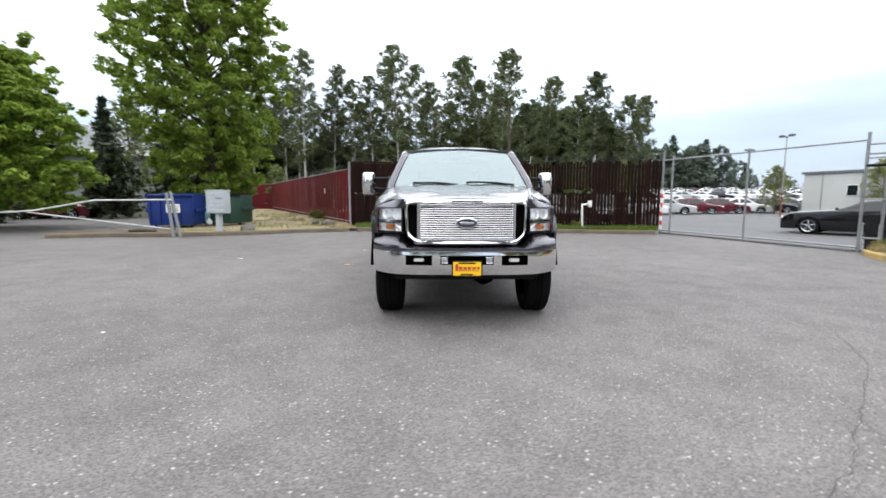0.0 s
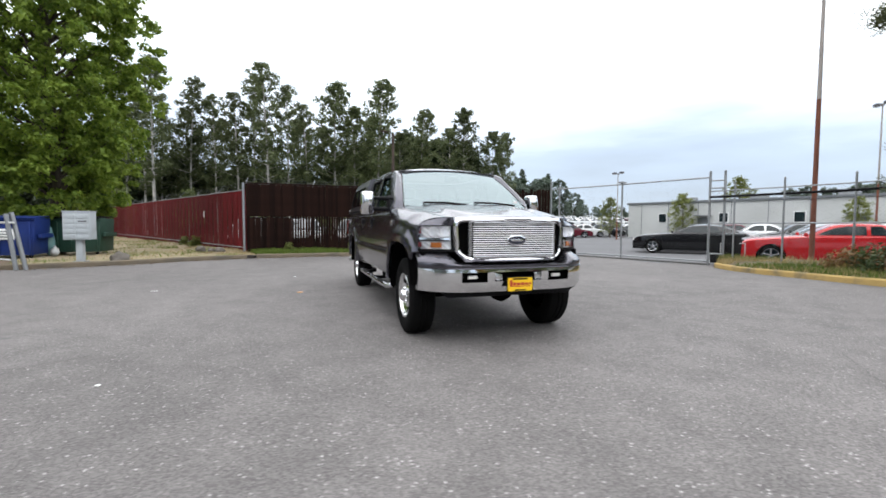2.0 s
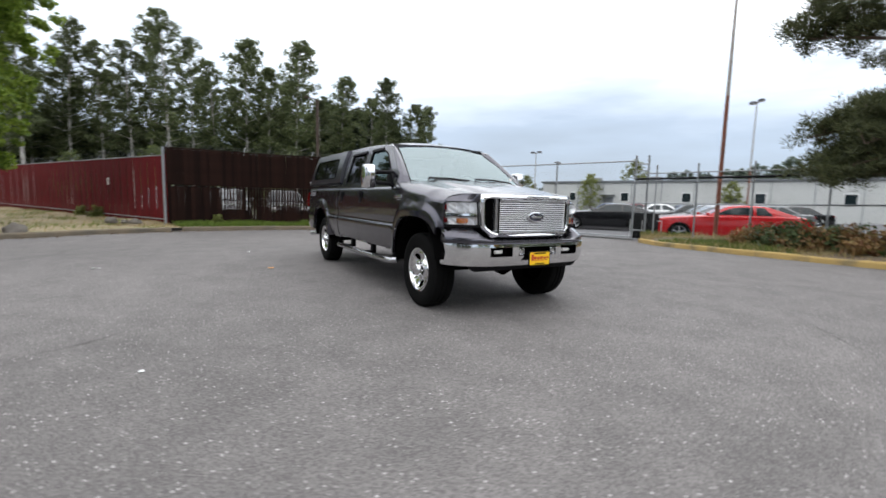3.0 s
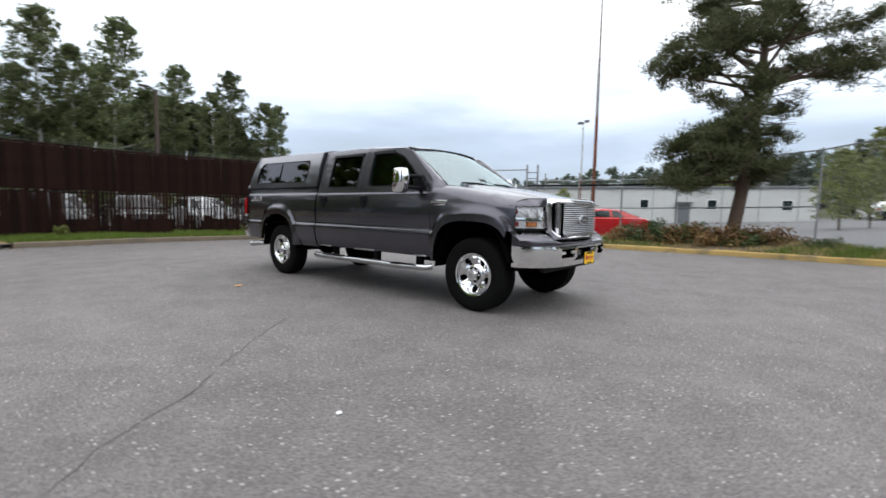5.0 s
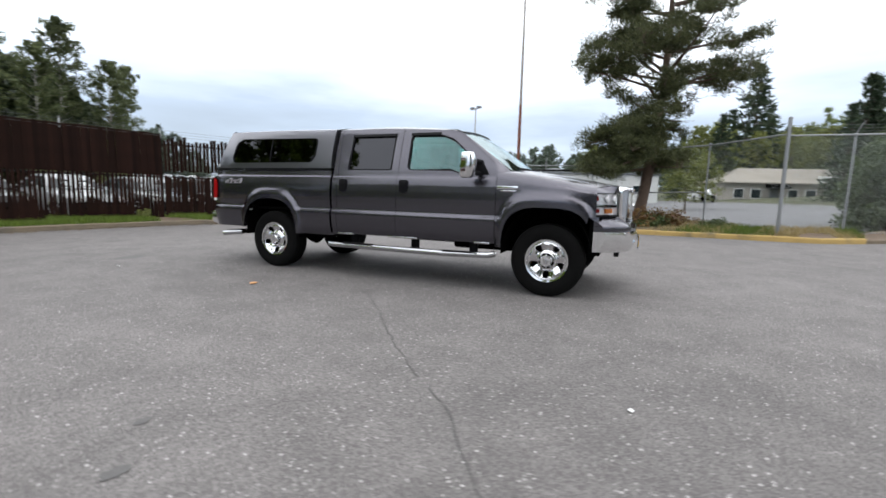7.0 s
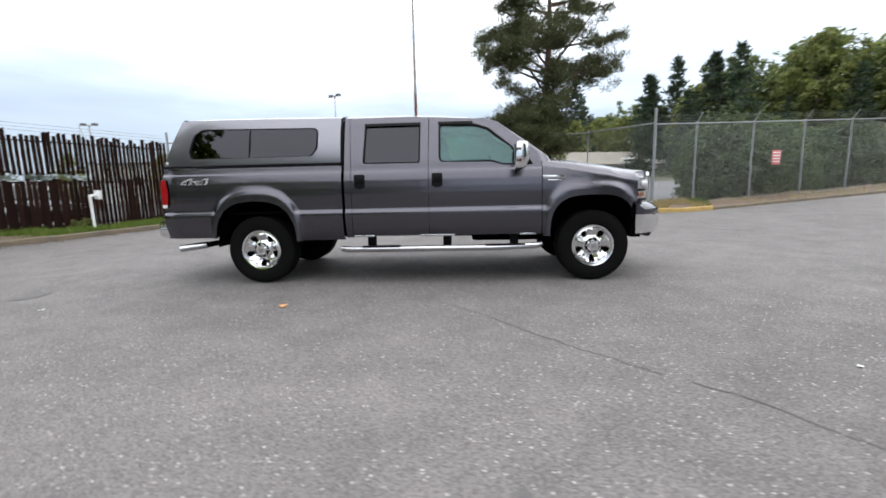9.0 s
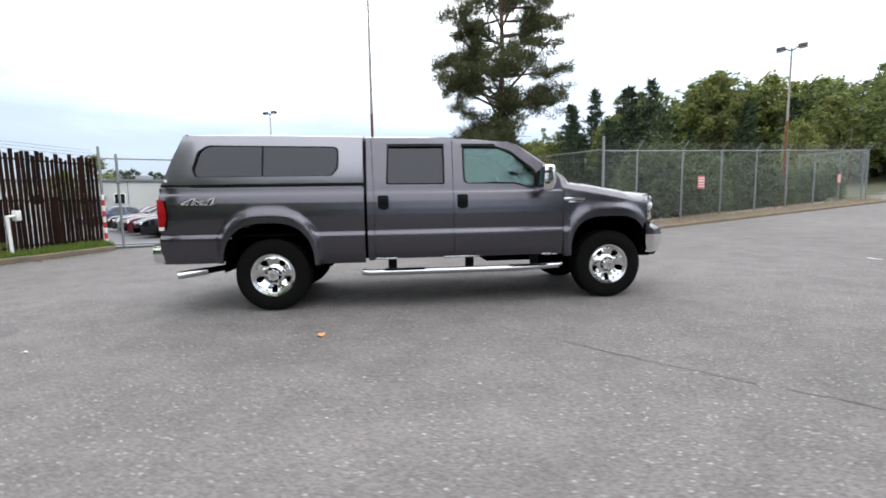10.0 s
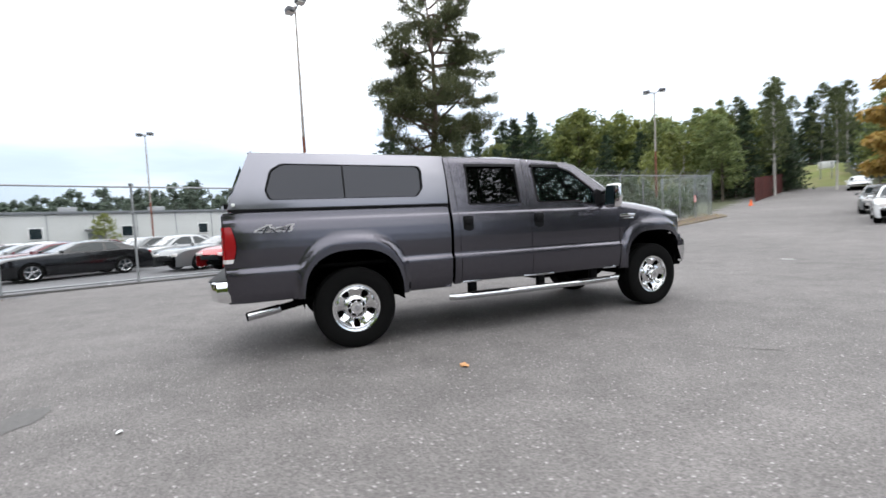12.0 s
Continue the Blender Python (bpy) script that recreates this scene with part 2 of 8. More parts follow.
M_FADED = mat("faded_white_paint", (0.50, 0.51, 0.51), 0.6, vary=0.12, stain=(0.30, 0.28, 0.25), stain_scale=5, stain_amt=0.6)
M_BARB = mat("dull_wire", (0.10, 0.11, 0.11), 0.6, metal=0.3)
M_DRYGRASS = mat("dry_ground", (0.28, 0.225, 0.14), 0.95, vary=0.3, scale=2.0, bump=0.8, bscale=18, stain=(0.14, 0.14, 0.05), stain_scale=0.6, stain_amt=0.7)
M_MULCH = mat("bare_soil", (0.12, 0.085, 0.06), 0.95, vary=0.35, scale=4.0, bump=0.8, bscale=20, stain=(0.10, 0.10, 0.04), stain_scale=0.9)
M_BANK = mat("grass_bank", (0.135, 0.155, 0.045), 0.95, vary=0.3, scale=1.5, bump=0.8, bscale=6, stain=(0.20, 0.17, 0.09), stain_scale=0.3, stain_amt=0.7)
M_WOODS = mat("woodland_floor", (0.05, 0.055, 0.025), 0.95, vary=0.4, scale=1.0)
M_WALL = mat("white_wall", (0.47, 0.48, 0.47), 0.8, vary=0.08, scale=1.0, stain=(0.36, 0.36, 0.35), stain_scale=0.25, stain_amt=0.5)
M_GREYWALL = mat("grey_wall", (0.17, 0.18, 0.18), 0.8, vary=0.15)
M_BEIGE = mat("beige_wall", (0.30, 0.28, 0.25), 0.8, vary=0.1)
M_SHINGLE = mat("pale_shingle", (0.235, 0.215, 0.185), 0.9, vary=0.15, scale=1.5, bump=0.3, bscale=8, stain=(0.17, 0.16, 0.14), stain_scale=0.4, stain_amt=0.6)
M_POLEWOOD = mat("dark_pole", (0.055, 0.036, 0.028), 0.85, vary=0.3, scale=6, bump=0.4)
M_ROOF = mat("grey_roof", (0.13, 0.14, 0.15), 0.7, vary=0.15)
M_WIN = mat("dark_window", (0.010, 0.017, 0.020), 0.08, spec=0.35)
M_WHITE = mat("white_paint", (0.72, 0.73, 0.72), 0.5, vary=0.06, stain=(0.5, 0.48, 0.45), stain_scale=3, stain_amt=0.5)
M_STRIPE = mat("red_paint", (0.45, 0.03, 0.03), 0.5)
M_BLUEBIN = mat("blue_bin", (0.008, 0.026, 0.15), 0.6, spec=0.25, vary=0.15, stain=(0.02, 0.03, 0.07), stain_scale=1.5)
M_GREENBIN = mat("green_bin", (0.010, 0.042, 0.028), 0.55, vary=0.15)
M_BARK = mat("bark", (0.075, 0.060, 0.045), 0.95, vary=0.35, scale=12, bump=0.9, bscale=18)
M_PINEBARK = mat("pine_bark", (0.105, 0.072, 0.055), 0.95, vary=0.35, scale=10, bump=0.9, bscale=16)
M_PALEBARK = mat("pale_bark", (0.42, 0.40, 0.37), 0.9, vary=0.35, scale=5, bump=0.4, stain=(0.08, 0.07, 0.06), stain_scale=2.5)
M_ROCK = mat("rock", (0.13, 0.115, 0.10), 0.95, vary=0.35, scale=5, bump=0.8, bscale=12)
M_RUST = mat("rusty_steel", (0.17, 0.055, 0.030), 0.8, vary=0.3, scale=4, bump=0.2, stain=(0.09, 0.05, 0.04), stain_scale=3)
M_POLE = mat("pole_grey", (0.30, 0.27, 0.25), 0.6, metal=0.3, vary=0.15)
M_LEAF_A = leaf_mat("leaf_bright", (0.120, 0.202, 0.026), (0.37, 0.49, 0.078), through=0.46)
M_LEAF_B = leaf_mat("leaf_dark", (0.094, 0.124, 0.046), (0.215, 0.255, 0.098), through=0.5)
M_LEAF_C = leaf_mat("leaf_birch", (0.062, 0.082, 0.038), (0.168, 0.192, 0.086), through=0.48)
M_LEAF_D = leaf_mat("leaf_conifer", (0.018, 0.032, 0.018), (0.055, 0.080, 0.042), through=0.25)
# far leaves: distance haze is put into the paler, bluer colour
M_LEAF_HAZE = leaf_mat("leaf_far_haze", (0.080, 0.108, 0.082), (0.145, 0.18, 0.138), through=0.4)
# understorey leaves: the shade they stand in is put into this dark colour
M_LEAF_K = leaf_mat("leaf_shade_painted", (0.014, 0.024, 0.010), (0.045, 0.065, 0.025), through=0.25)
M_LEAF_P = leaf_mat("leaf_pine", (0.028, 0.036, 0.016), (0.106, 0.116, 0.049), through=0.3)
M_LEAF_Y = leaf_mat("leaf_yellowgreen", (0.108, 0.128, 0.037), (0.245, 0.268, 0.080), through=0.48)
M_LEAF_O = leaf_mat("leaf_autumn", (0.30, 0.17, 0.04), (0.42, 0.30, 0.08), through=0.3)
M_LEAF_S = leaf_mat("leaf_shrub", (0.038, 0.060, 0.022), (0.112, 0.150, 0.056), through=0.4)
M_LEAF_R = leaf_mat("leaf_reddish", (0.15, 0.065, 0.035), (0.20, 0.145, 0.05), through=0.3)
M_GRASS = leaf_mat("grass_green", (0.065, 0.11, 0.016), (0.16, 0.22, 0.036), through=0.3)
M_GRASS_DRY = leaf_mat("grass_dry", (0.24, 0.19, 0.08), (0.38, 0.30, 0.15), through=0.3)
M_DEBRIS = mat("leaf_litter", (0.10, 0.065, 0.035), 0.9, vary=0.3, per_island=0.5)
M_TEAL = mat("teal_plastic", (0.14, 0.27, 0.27), 0.5, vary=0.15)
M_LITTER = mat("paper", (0.75, 0.75, 0.74), 0.7)
M_LEAFORANGE = mat("fallen_leaf", (0.55, 0.29, 0.13), 0.6)
M_SIGN_RED = mat("sign_red", (0.55, 0.16, 0.16), 0.5)
M_ORANGE = mat("cone_orange", (0.75, 0.13, 0.02), 0.5)
CAR_PAINTS = {}


def car_paint(name, col):
    if name not in CAR_PAINTS:
        CAR_PAINTS[name] = mat("paint_" + name, col, 0.14, metal=0.0, coat=0.45, spec=0.30, vary=0.04, scale=100)
    return CAR_PAINTS[name]


# ---- mesh helpers ----
def part(name, bm, material, parent=None, label="", smooth=True, angle=35):
    """Links a bmesh as one mesh object under a thing or a part."""
    me = bpy.data.meshes.new(name)
    bm.normal_update()
    bm.to_mesh(me)
    bm.free()
    return link(name, me, material, parent, label, smooth, angle)


def link(name, me, material, parent=None, label="", smooth=True, angle=35):
    if material is not None and not me.materials:
        me.materials.append(material)
    if smooth and len(me.polygons):
        me.polygons.foreach_set("use_smooth", [True] * len(me.polygons))
        me.set_sharp_from_angle(angle=radians(angle))
    ob = new(name, me)
    ob.parent = parent
    if label:
        ob["label"] = label
    return ob


def arrays(name, verts, faces, material, parent=None, label="", smooth=False):
    """A mesh from numpy arrays of vertices and equal-sided faces."""
    me = bpy.data.meshes.new(name)
    verts, faces = np.asarray(verts, np.float32), np.asarray(faces, np.int32)
    k = faces.shape[1]
    me.vertices.add(len(verts))
    me.vertices.foreach_set("co", verts.ravel())
    me.loops.add(faces.size)
    me.loops.foreach_set("vertex_index", faces.ravel())
    me.polygons.add(len(faces))
    me.polygons.foreach_set("loop_start", np.arange(0, faces.size, k, dtype=np.int32))
    me.polygons.foreach_set("loop_total", np.full(len(faces), k, np.int32))
    me.update(calc_edges=True)
    me.validate()
    return link(name, me, material, parent, label, smooth)


def thing(name, m, label, category, group="", kind=""):
    ob = new(name)
    ob.matrix_basis = m
    ob.empty_display_size = 0.2
    return tagged(ob, label, category, group, kind)


def bm_box(cx, cy, cz, sx, sy, sz, bevel=0.0, seg=2, m=None):
    bm = bmesh.new()
    bmesh.ops.create_cube(bm, size=1.0, matrix=Matrix.Translation((cx, cy, cz)) @ Matrix.Diagonal((sx, sy, sz, 1)))
    if bevel:
        bmesh.ops.bevel(bm, geom=bm.edges[:], offset=bevel, segments=seg, affect="EDGES", profile=0.5)
    if m is not None:
        bm.transform(m)
    return bm


def join(*bms):
    out = bmesh.new()
    for b in bms:
        me = bpy.data.meshes.new("tmp")
        b.to_mesh(me)
        b.free()
        out.from_mesh(me)
        bpy.data.meshes.remove(me)
    return out


def ring_frame(d):
    d = Vector(d).normalized()
    a = Vector((0, 0, 1)) if abs(d.z) < 0.9 else Vector((1, 0, 0))
    u = d.cross(a).normalized()
    return u, d.cross(u).normalized()


def bm_tube(points, radii, sides=10, caps=True, bm=None):
    """A tube along a path; radii one number or one for each point."""
    bm = bm or bmesh.new()
    pts = [Vector(p) for p in points]
    if not hasattr(radii, "__len__"):
        radii = [radii] * len(pts)
    rings = []
    for i, p in enumerate(pts):
        d = pts[min(i + 1, len(pts) - 1)] - pts[max(i - 1, 0)]
        u, v = ring_frame(d)
        rings.append([bm.verts.new(p + float(radii[i]) * (math.cos(a) * u + math.sin(a) * v)) for a in [2 * math.pi * k / sides for k in range(sides)]])
    for r0, r1 in zip(rings, rings[1:]):
        for k in range(sides):
            bm.faces.new((r0[k], r0[(k + 1) % sides], r1[(k + 1) % sides], r1[k]))
    if caps:
        bm.faces.new(rings[0][::-1])
        bm.faces.new(rings[-1])
    bmesh.ops.recalc_face_normals(bm, faces=bm.faces[:])
    return bm


def bm_lathe(profile, segs=40, axis="x", m=None):
    """Turns (radius, along) points about an axis."""
    bm = bmesh.new()
    rings = []
    for r, h in profile:
        ring = []
        for k in range(segs):
            a = 2 * math.pi * k / segs
            c, s = r * math.cos(a), r * math.sin(a)
            ring.append(bm.verts.new((h, c, s) if axis == "x" else (c, s, h)))
        rings.append(ring)
    for r0, r1 in zip(rings, rings[1:]):
        for k in range(segs):
            bm.faces.new((r0[k], r0[(k + 1) % segs], r1[(k + 1) % segs], r1[k]))
    bmesh.ops.remove_doubles(bm, verts=bm.verts[:], dist=1e-5)
    bmesh.ops.recalc_face_normals(bm, faces=bm.faces[:])
    if m is not None:
        bm.transform(m)
    return bm


def bm_grid(rows, close=False):
    """A sheet through rows of points of equal length; doubled points are merged."""
    bm = bmesh.new()
    vs = [[bm.verts.new(p) for p in r] for r in rows]
    for a, b in zip(vs, vs[1:]):
        for k in range(len(a) - 1):
            bm.faces.new((a[k], a[k + 1], b[k + 1], b[k]))
        if close:
            bm.faces.new((a[-1], a[0], b[0], b[-1]))
    bmesh.ops.remove_doubles(bm, verts=bm.verts[:], dist=1e-4)
    bmesh.ops.dissolve_degenerate(bm, dist=1e-5, edges=bm.edges[:])
    return bm


def rim(bm, offset):
    """Turns the open edges of a sheet inwards by an offset, so that it has a visible thickness."""
    edges = [e for e in bm.edges if e.is_boundary]
    made = bmesh.ops.extrude_edge_only(bm, edges=edges)
    bmesh.ops.translate(bm, verts=[g for g in made["geom"] if isinstance(g, bmesh.types.BMVert)], vec=offset)
    bmesh.ops.recalc_face_normals(bm, faces=bm.faces[:])
    return bm


def bm_prism(poly, depth, plane="xz", at=0.0, bevel=0.0):
    """A plate: a polygon in a plane, with depth along the third axis."""
    bm = bmesh.new()
    put = {"xz": lambda a, b, c: (a, c, b), "yz": lambda a, b, c: (c, a, b), "xy": lambda a, b, c: (a, b, c)}[plane]
    v0 = [bm.verts.new(put(a, b, at)) for a, b in poly]
    v1 = [bm.verts.new(put(a, b, at + depth)) for a, b in poly]
    n = len(poly)
    bm.faces.new(v0)
    bm.faces.new(v1[::-1])
    for k in range(n):
        bm.faces.new((v0[k], v1[k], v1[(k + 1) % n], v0[(k + 1) % n]))
    bmesh.ops.recalc_face_normals(bm, faces=bm.faces[:])
    if bevel:
        bmesh.ops.bevel(bm, geom=bm.edges[:], offset=bevel, segments=2, affect="EDGES", profile=0.5)
    return bm


def rounded(x0, z0, x1, z1, r, n=5):
    out = []
    for cx, cz, a0 in ((x1 - r, z1 - r, 0), (x0 + r, z1 - r, 90), (x0 + r, z0 + r, 180), (x1 - r, z0 + r, 270)):
        out += [(cx + r * math.cos(radians(a0 + 90 * k / n)), cz + r * math.sin(radians(a0 + 90 * k / n))) for k in range(n + 1)]
    return out


def smooth_poly(poly, r=0.25, n=4):
    """Rounds the corners of a polygon by a share r of the shorter side."""
    out = []
    k = len(poly)
    for i in range(k):
        p, a, b = Vector(poly[i]), Vector(poly[i - 1]), Vector(poly[(i + 1) % k])
        d = r * min((a - p).length, (b - p).length)
        s, e = p + (a - p).normalized() * d, p + (b - p).normalized() * d
        for j in range(n + 1):
            t = j / n
            out.append(tuple((1 - t) ** 2 * s + 2 * t * (1 - t) * p + t * t * e))
    return out


def ray_poly(c, ang, poly):
    d = (math.cos(ang), math.sin(ang))
    best = 0.0
    for (x0, y0), (x1, y1) in zip(poly, poly[1:] + poly[:1]):
        ex, ey = x1 - x0, y1 - y0
        den = d[0] * ey - d[1] * ex
        if abs(den) < 1e-9:
            continue
        t = ((x0 - c[0]) * ey - (y0 - c[1]) * ex) / den
        u = ((x0 - c[0]) * d[1] - (y0 - c[1]) * d[0]) / den
        if t > 0 and -1e-6 <= u <= 1 + 1e-6:
            best = max(best, t)
    return (c[0] + d[0] * best, c[1] + d[1] * best)


def ring_rows(outer, inner, centre, steps=4, count=56):
    """Rows of plane points between an outer and an inner outline round a centre."""
    angs = sorted({round(a, 5) for a in [2 * math.pi * k / count - math.pi for k in range(count)] + [math.atan2(p[1] - centre[1], p[0] - centre[0]) for p in outer + inner]})
    rows = []
    for s in range(steps + 1):
        t = s / steps
        row = []
        for a in angs:
            o, i = ray_poly(centre, a, outer), ray_poly(centre, a, inner)
            row.append((o[0] + (i[0] - o[0]) * t, o[1] + (i[1] - o[1]) * t))
        rows.append(row)
    return rows


def sstep(a, b, x):
    t = min(1, max(0, (x - a) / (b - a)))
    return t * t * (3 - 2 * t)


def along(points, step):
    """Points at even steps on a polyline, with the way there: (x, y, dx, dy)."""
    out, left = [], 0.0
    for (x0, y0), (x1, y1) in zip(points, points[1:]):
        n = math.hypot(x1 - x0, y1 - y0)
        dx, dy = (x1 - x0) / n, (y1 - y0) / n
        s = left
        while s <= n:
            out.append((x0 + dx * s, y0 + dy * s, dx, dy))
            s += step
        left = s - n
    return out


def in_road(x, y):
    """The strip of the road past the fence, and the open ground at its end."""
    s, across = 0.48 * (x - 14.8) - 0.877 * (y + 22), 0.877 * (x - 14.8) + 0.48 * (y + 22)
    return 3 < s < 60 and -9.5 < across < 0.6


def ground_z(x, y):
    """The yard is level; the road climbs away past the corner of the fence, and the lot behind the gate lies lower."""
    s = 0.45 * (x - 6) - 0.89 * (y + 2)
    up = 0.038 * (math.log1p(math.exp(min(s, 40) / 1.5)) * 1.5 if s < 60 else s)
    if s > 40:
        up = 0.038 * s
    up += 0.03 * max(0.0, s - 25)
    if in_road(x, y):
        up += 3.0 * sstep(64, 82, s)
    d = (x - 8.7) * 0.948 + (y - 8.2) * 0.317
    low = 0.16 * sstep(0.3, 5, d) * sstep(-6, -1, y)
    far = 2.4 * min(1.0, max(0.0, (y - 50) / 40)) * sstep(12, 26, x)
    return min(up, 9.0) - low + far


# ---- ground, kerbs, verges ----
KERB_A = [(-12.6, 8.9), (-11.0, 9.3), (-9.0, 9.45), (-7.0, 10.15), (-5.2, 11.3), (-3.4, 12.0), (-0.5, 12.25), (2.5, 11.8), (5.0, 11.05), (7.5, 10.6)]
KERB_B = [(9.25, 4.7), (8.85, 3.9), (8.75, 3.0), (8.72, 1.5), (8.72, 0.0), (8.65, -1.3), (8.30, -2.7), (7.85, -4.1), (7.55, -5.2), (7.85, -6.0)]
KERB_C = [(7.85, -6.0), (8.7, -8.2), (9.5, -10.5), (13.9, -22.2), (15.2, -23.4)]
RED_LINE = [(-3.84, 13.0), (-16.0, 37.0)]
BROWN_LINE = [(-3.84, 13.0), (-0.5, 13.3), (3.5, 12.45), (7.72, 11.06)]
GATE_L, GATE_M, GATE_R = (7.78, 11.0), (8.82, 8.10), (9.67, 5.35)
FENCE_B = [GATE_R, (10.55, 2.2), (11.35, -1.0), (10.43, -2.9), (8.19, -4.34)]
FENCE_C = [(8.19, -4.34), (9.62, -8.1), (14.8, -22.0)]


def axis_steps():
    near = list(np.arange(-80, 60.01, 1.25))
    far = [62, 66, 72, 80, 95, 115, 150, 220, 400, 800]
    return [-v for v in far[::-1] if v > 80] + near + far


def side_of(p, a, b):
    return (b[0] - a[0]) * (p[1] - a[1]) - (b[1] - a[1]) * (p[0] - a[0])


def ground_kind(x, y):
    if y > 14.2 and x < 12 and side_of((x, y), *RED_LINE) < 0:
        return 2 if y > 24 else 1
    if x < -8 and y > 24:
        return 2
    s = 0.48 * (x - 14.8) - 0.877 * (y + 22)
    across = 0.877 * (x - 14.8) + 0.48 * (y + 22)
    if s > 3:
        return 2 if across > 0.6 or across < -9.5 else 3 if s > 42.5 else 0
    if x > 10 and side_of((x, y), FENCE_C[0], FENCE_C[2]) > 0:
        return 2 if (y < -17 or x > 60) else 1
    if x > 60 or y > 60 or abs(x) > 90 or y < -60 or x < -45:
        return 2
    if (x - 8.7) * 0.948 + (y - 8.2) * 0.317 > 0.1:
        return 1
    return 0


gx = axis_steps()
gverts = [(x, y, ground_z(x, y)) for y in gx for x in gx]
gn = len(gx)
gfaces, gmats = [], []
for j in range(gn - 1):
    for i in range(gn - 1):
        gfaces.append((j * gn + i, j * gn + i + 1, (j + 1) * gn + i + 1, (j + 1) * gn + i))
        gmats.append(ground_kind((gx[i] + gx[i + 1]) / 2, (gx[j] + gx[j + 1]) / 2))
ground = arrays("ground", gverts, gfaces, M_ASPHALT)
ground.data.materials.append(M_LOT)
ground.data.materials.append(M_WOODS)
ground.data.materials.append(M_BANK)
ground.data.polygons.foreach_set("material_index", gmats)
ground.data.polygons.foreach_set("use_smooth", [True] * len(gfaces))
tagged(ground, "worn grey asphalt yard with pale stones showing through", "ground", kind="structure")


def kerb(name, line, material, label, high=0.13, wide=0.16):
    bm = bmesh.new()
    rings = []
    pts = along(line, 0.5)
    for k, (x, y, dx, dy) in enumerate(pts):
        n = noise.noise((x * 1.3, y * 1.3, 3.0))
        h, off = high * (1 + 0.15 * n), 0.025 * noise.noise((x * 0.7, y * 0.7, 9.0))
        z = ground_z(x, y)
        ring = []
        for a, b in ((-wide / 2, -0.05), (-wide / 2 + 0.01, h * 0.8), (-wide / 2 + 0.035, h), (wide / 2 - 0.03, h + 0.004), (wide / 2, h * 0.85), (wide / 2, -0.05)):
            ring.append(bm.verts.new((x - dy * (a + off), y + dx * (a + off), z + b)))
        rings.append(ring)
    for r0, r1 in zip(rings, rings[1:]):
        for k in range(5):
            bm.faces.new((r0[k], r0[k + 1], r1[k + 1], r1[k]))
    bm.faces.new(rings[0])
    bm.faces.new(rings[-1][::-1])
    bmesh.ops.recalc_face_normals(bm, faces=bm.faces[:])
    return tagged(part(name, bm, material), label, "kerb", kind="structure")


kerb("kerb_1", KERB_A[:6], M_KERB, "weathered dirty concrete kerb along the verge")
kerb("kerb_4", KERB_A[5:], M_KERB, "worn brownish kerb below the brown fence")
kerb("kerb_2", KERB_B, M_KERBY, "concrete kerb with faded yellow paint")
kerb("kerb_3", KERB_C, M_KERB, "low dirty asphalt kerb along the chain-link fence", 0.09, 0.14)


def resample(line, n):
    seg = [0.0]
    for (x0, y0), (x1, y1) in zip(line, line[1:]):
        seg.append(seg[-1] + math.hypot(x1 - x0, y1 - y0))
    t = np.linspace(0, seg[-1], n)
    return list(zip(np.interp(t, seg, [p[0] for p in line]), np.interp(t, seg, [p[1] for p in line])))


def verge(name, front, back, rise, material, label, n=90, rows=10, lift=0.11):
    """A bank between a kerb and a line behind it, with uneven ground."""
    f, b = resample(front, n), resample(back, n)
    grid = []
    for r in range(rows + 1):
        t = r / rows
        row = []
        for (x0, y0), (x1, y1) in zip(f, b):
            x, y = x0 + (x1 - x0) * t, y0 + (y1 - y0) * t
            row.append((x, y, ground_z(x, y) + lift + rise * t + 0.05 * noise.noise((x * 0.9, y * 0.9, 0)) * min(1, t * 4) + 0.02 * noise.noise((x * 4, y * 4, 5))))
        grid.append(row)
    ob = part(name, bm_grid(grid), material)
    return tagged(ob, label, "verge", kind="structure"), grid


verge_1, grid_1 = verge("verge_1", KERB_A[2:6], [(-26.0, 34.0), (-16.3, 37.0), (-9.9, 24.8), (-3.9, 13.1)], 0.12, M_DRYGRASS, "dry tan grass bank beside the red fence", rows=24)
verge_5, grid_5 = verge("verge_5", KERB_A[:3], [(-12.3, 9.6), (-11.2, 10.4), (-10.0, 11.4)], 0.04, M_MULCH, "narrow bare soil island below the barrier", n=40, rows=6)
verge_2, grid_2 = verge("verge_2", KERB_A[5:], [(-3.9, 13.6), (-0.5, 13.8), (3.5, 12.9), (7.9, 11.4)], 0.10, M_MULCH, "narrow green grass verge below the brown fence")
verge_3, grid_3 = verge("verge_3", KERB_B, [(10.0, 5.2), (11.2, 2.2), (12.0, -1.0), (10.6, -3.0), (8.5, -4.5), (9.0, -6.2)], 0.16, M_MULCH, "soil verge with weeds and dry grass beside the fence")
verge_4, grid_4 = verge("verge_4", KERB_C, [(9.0, -6.2), (10.4, -8.4), (11.2, -10.7), (15.4, -21.8), (16.2, -22.8)], 0.10, M_MULCH, "strip of bare ground below the chain-link fence", lift=0.07)


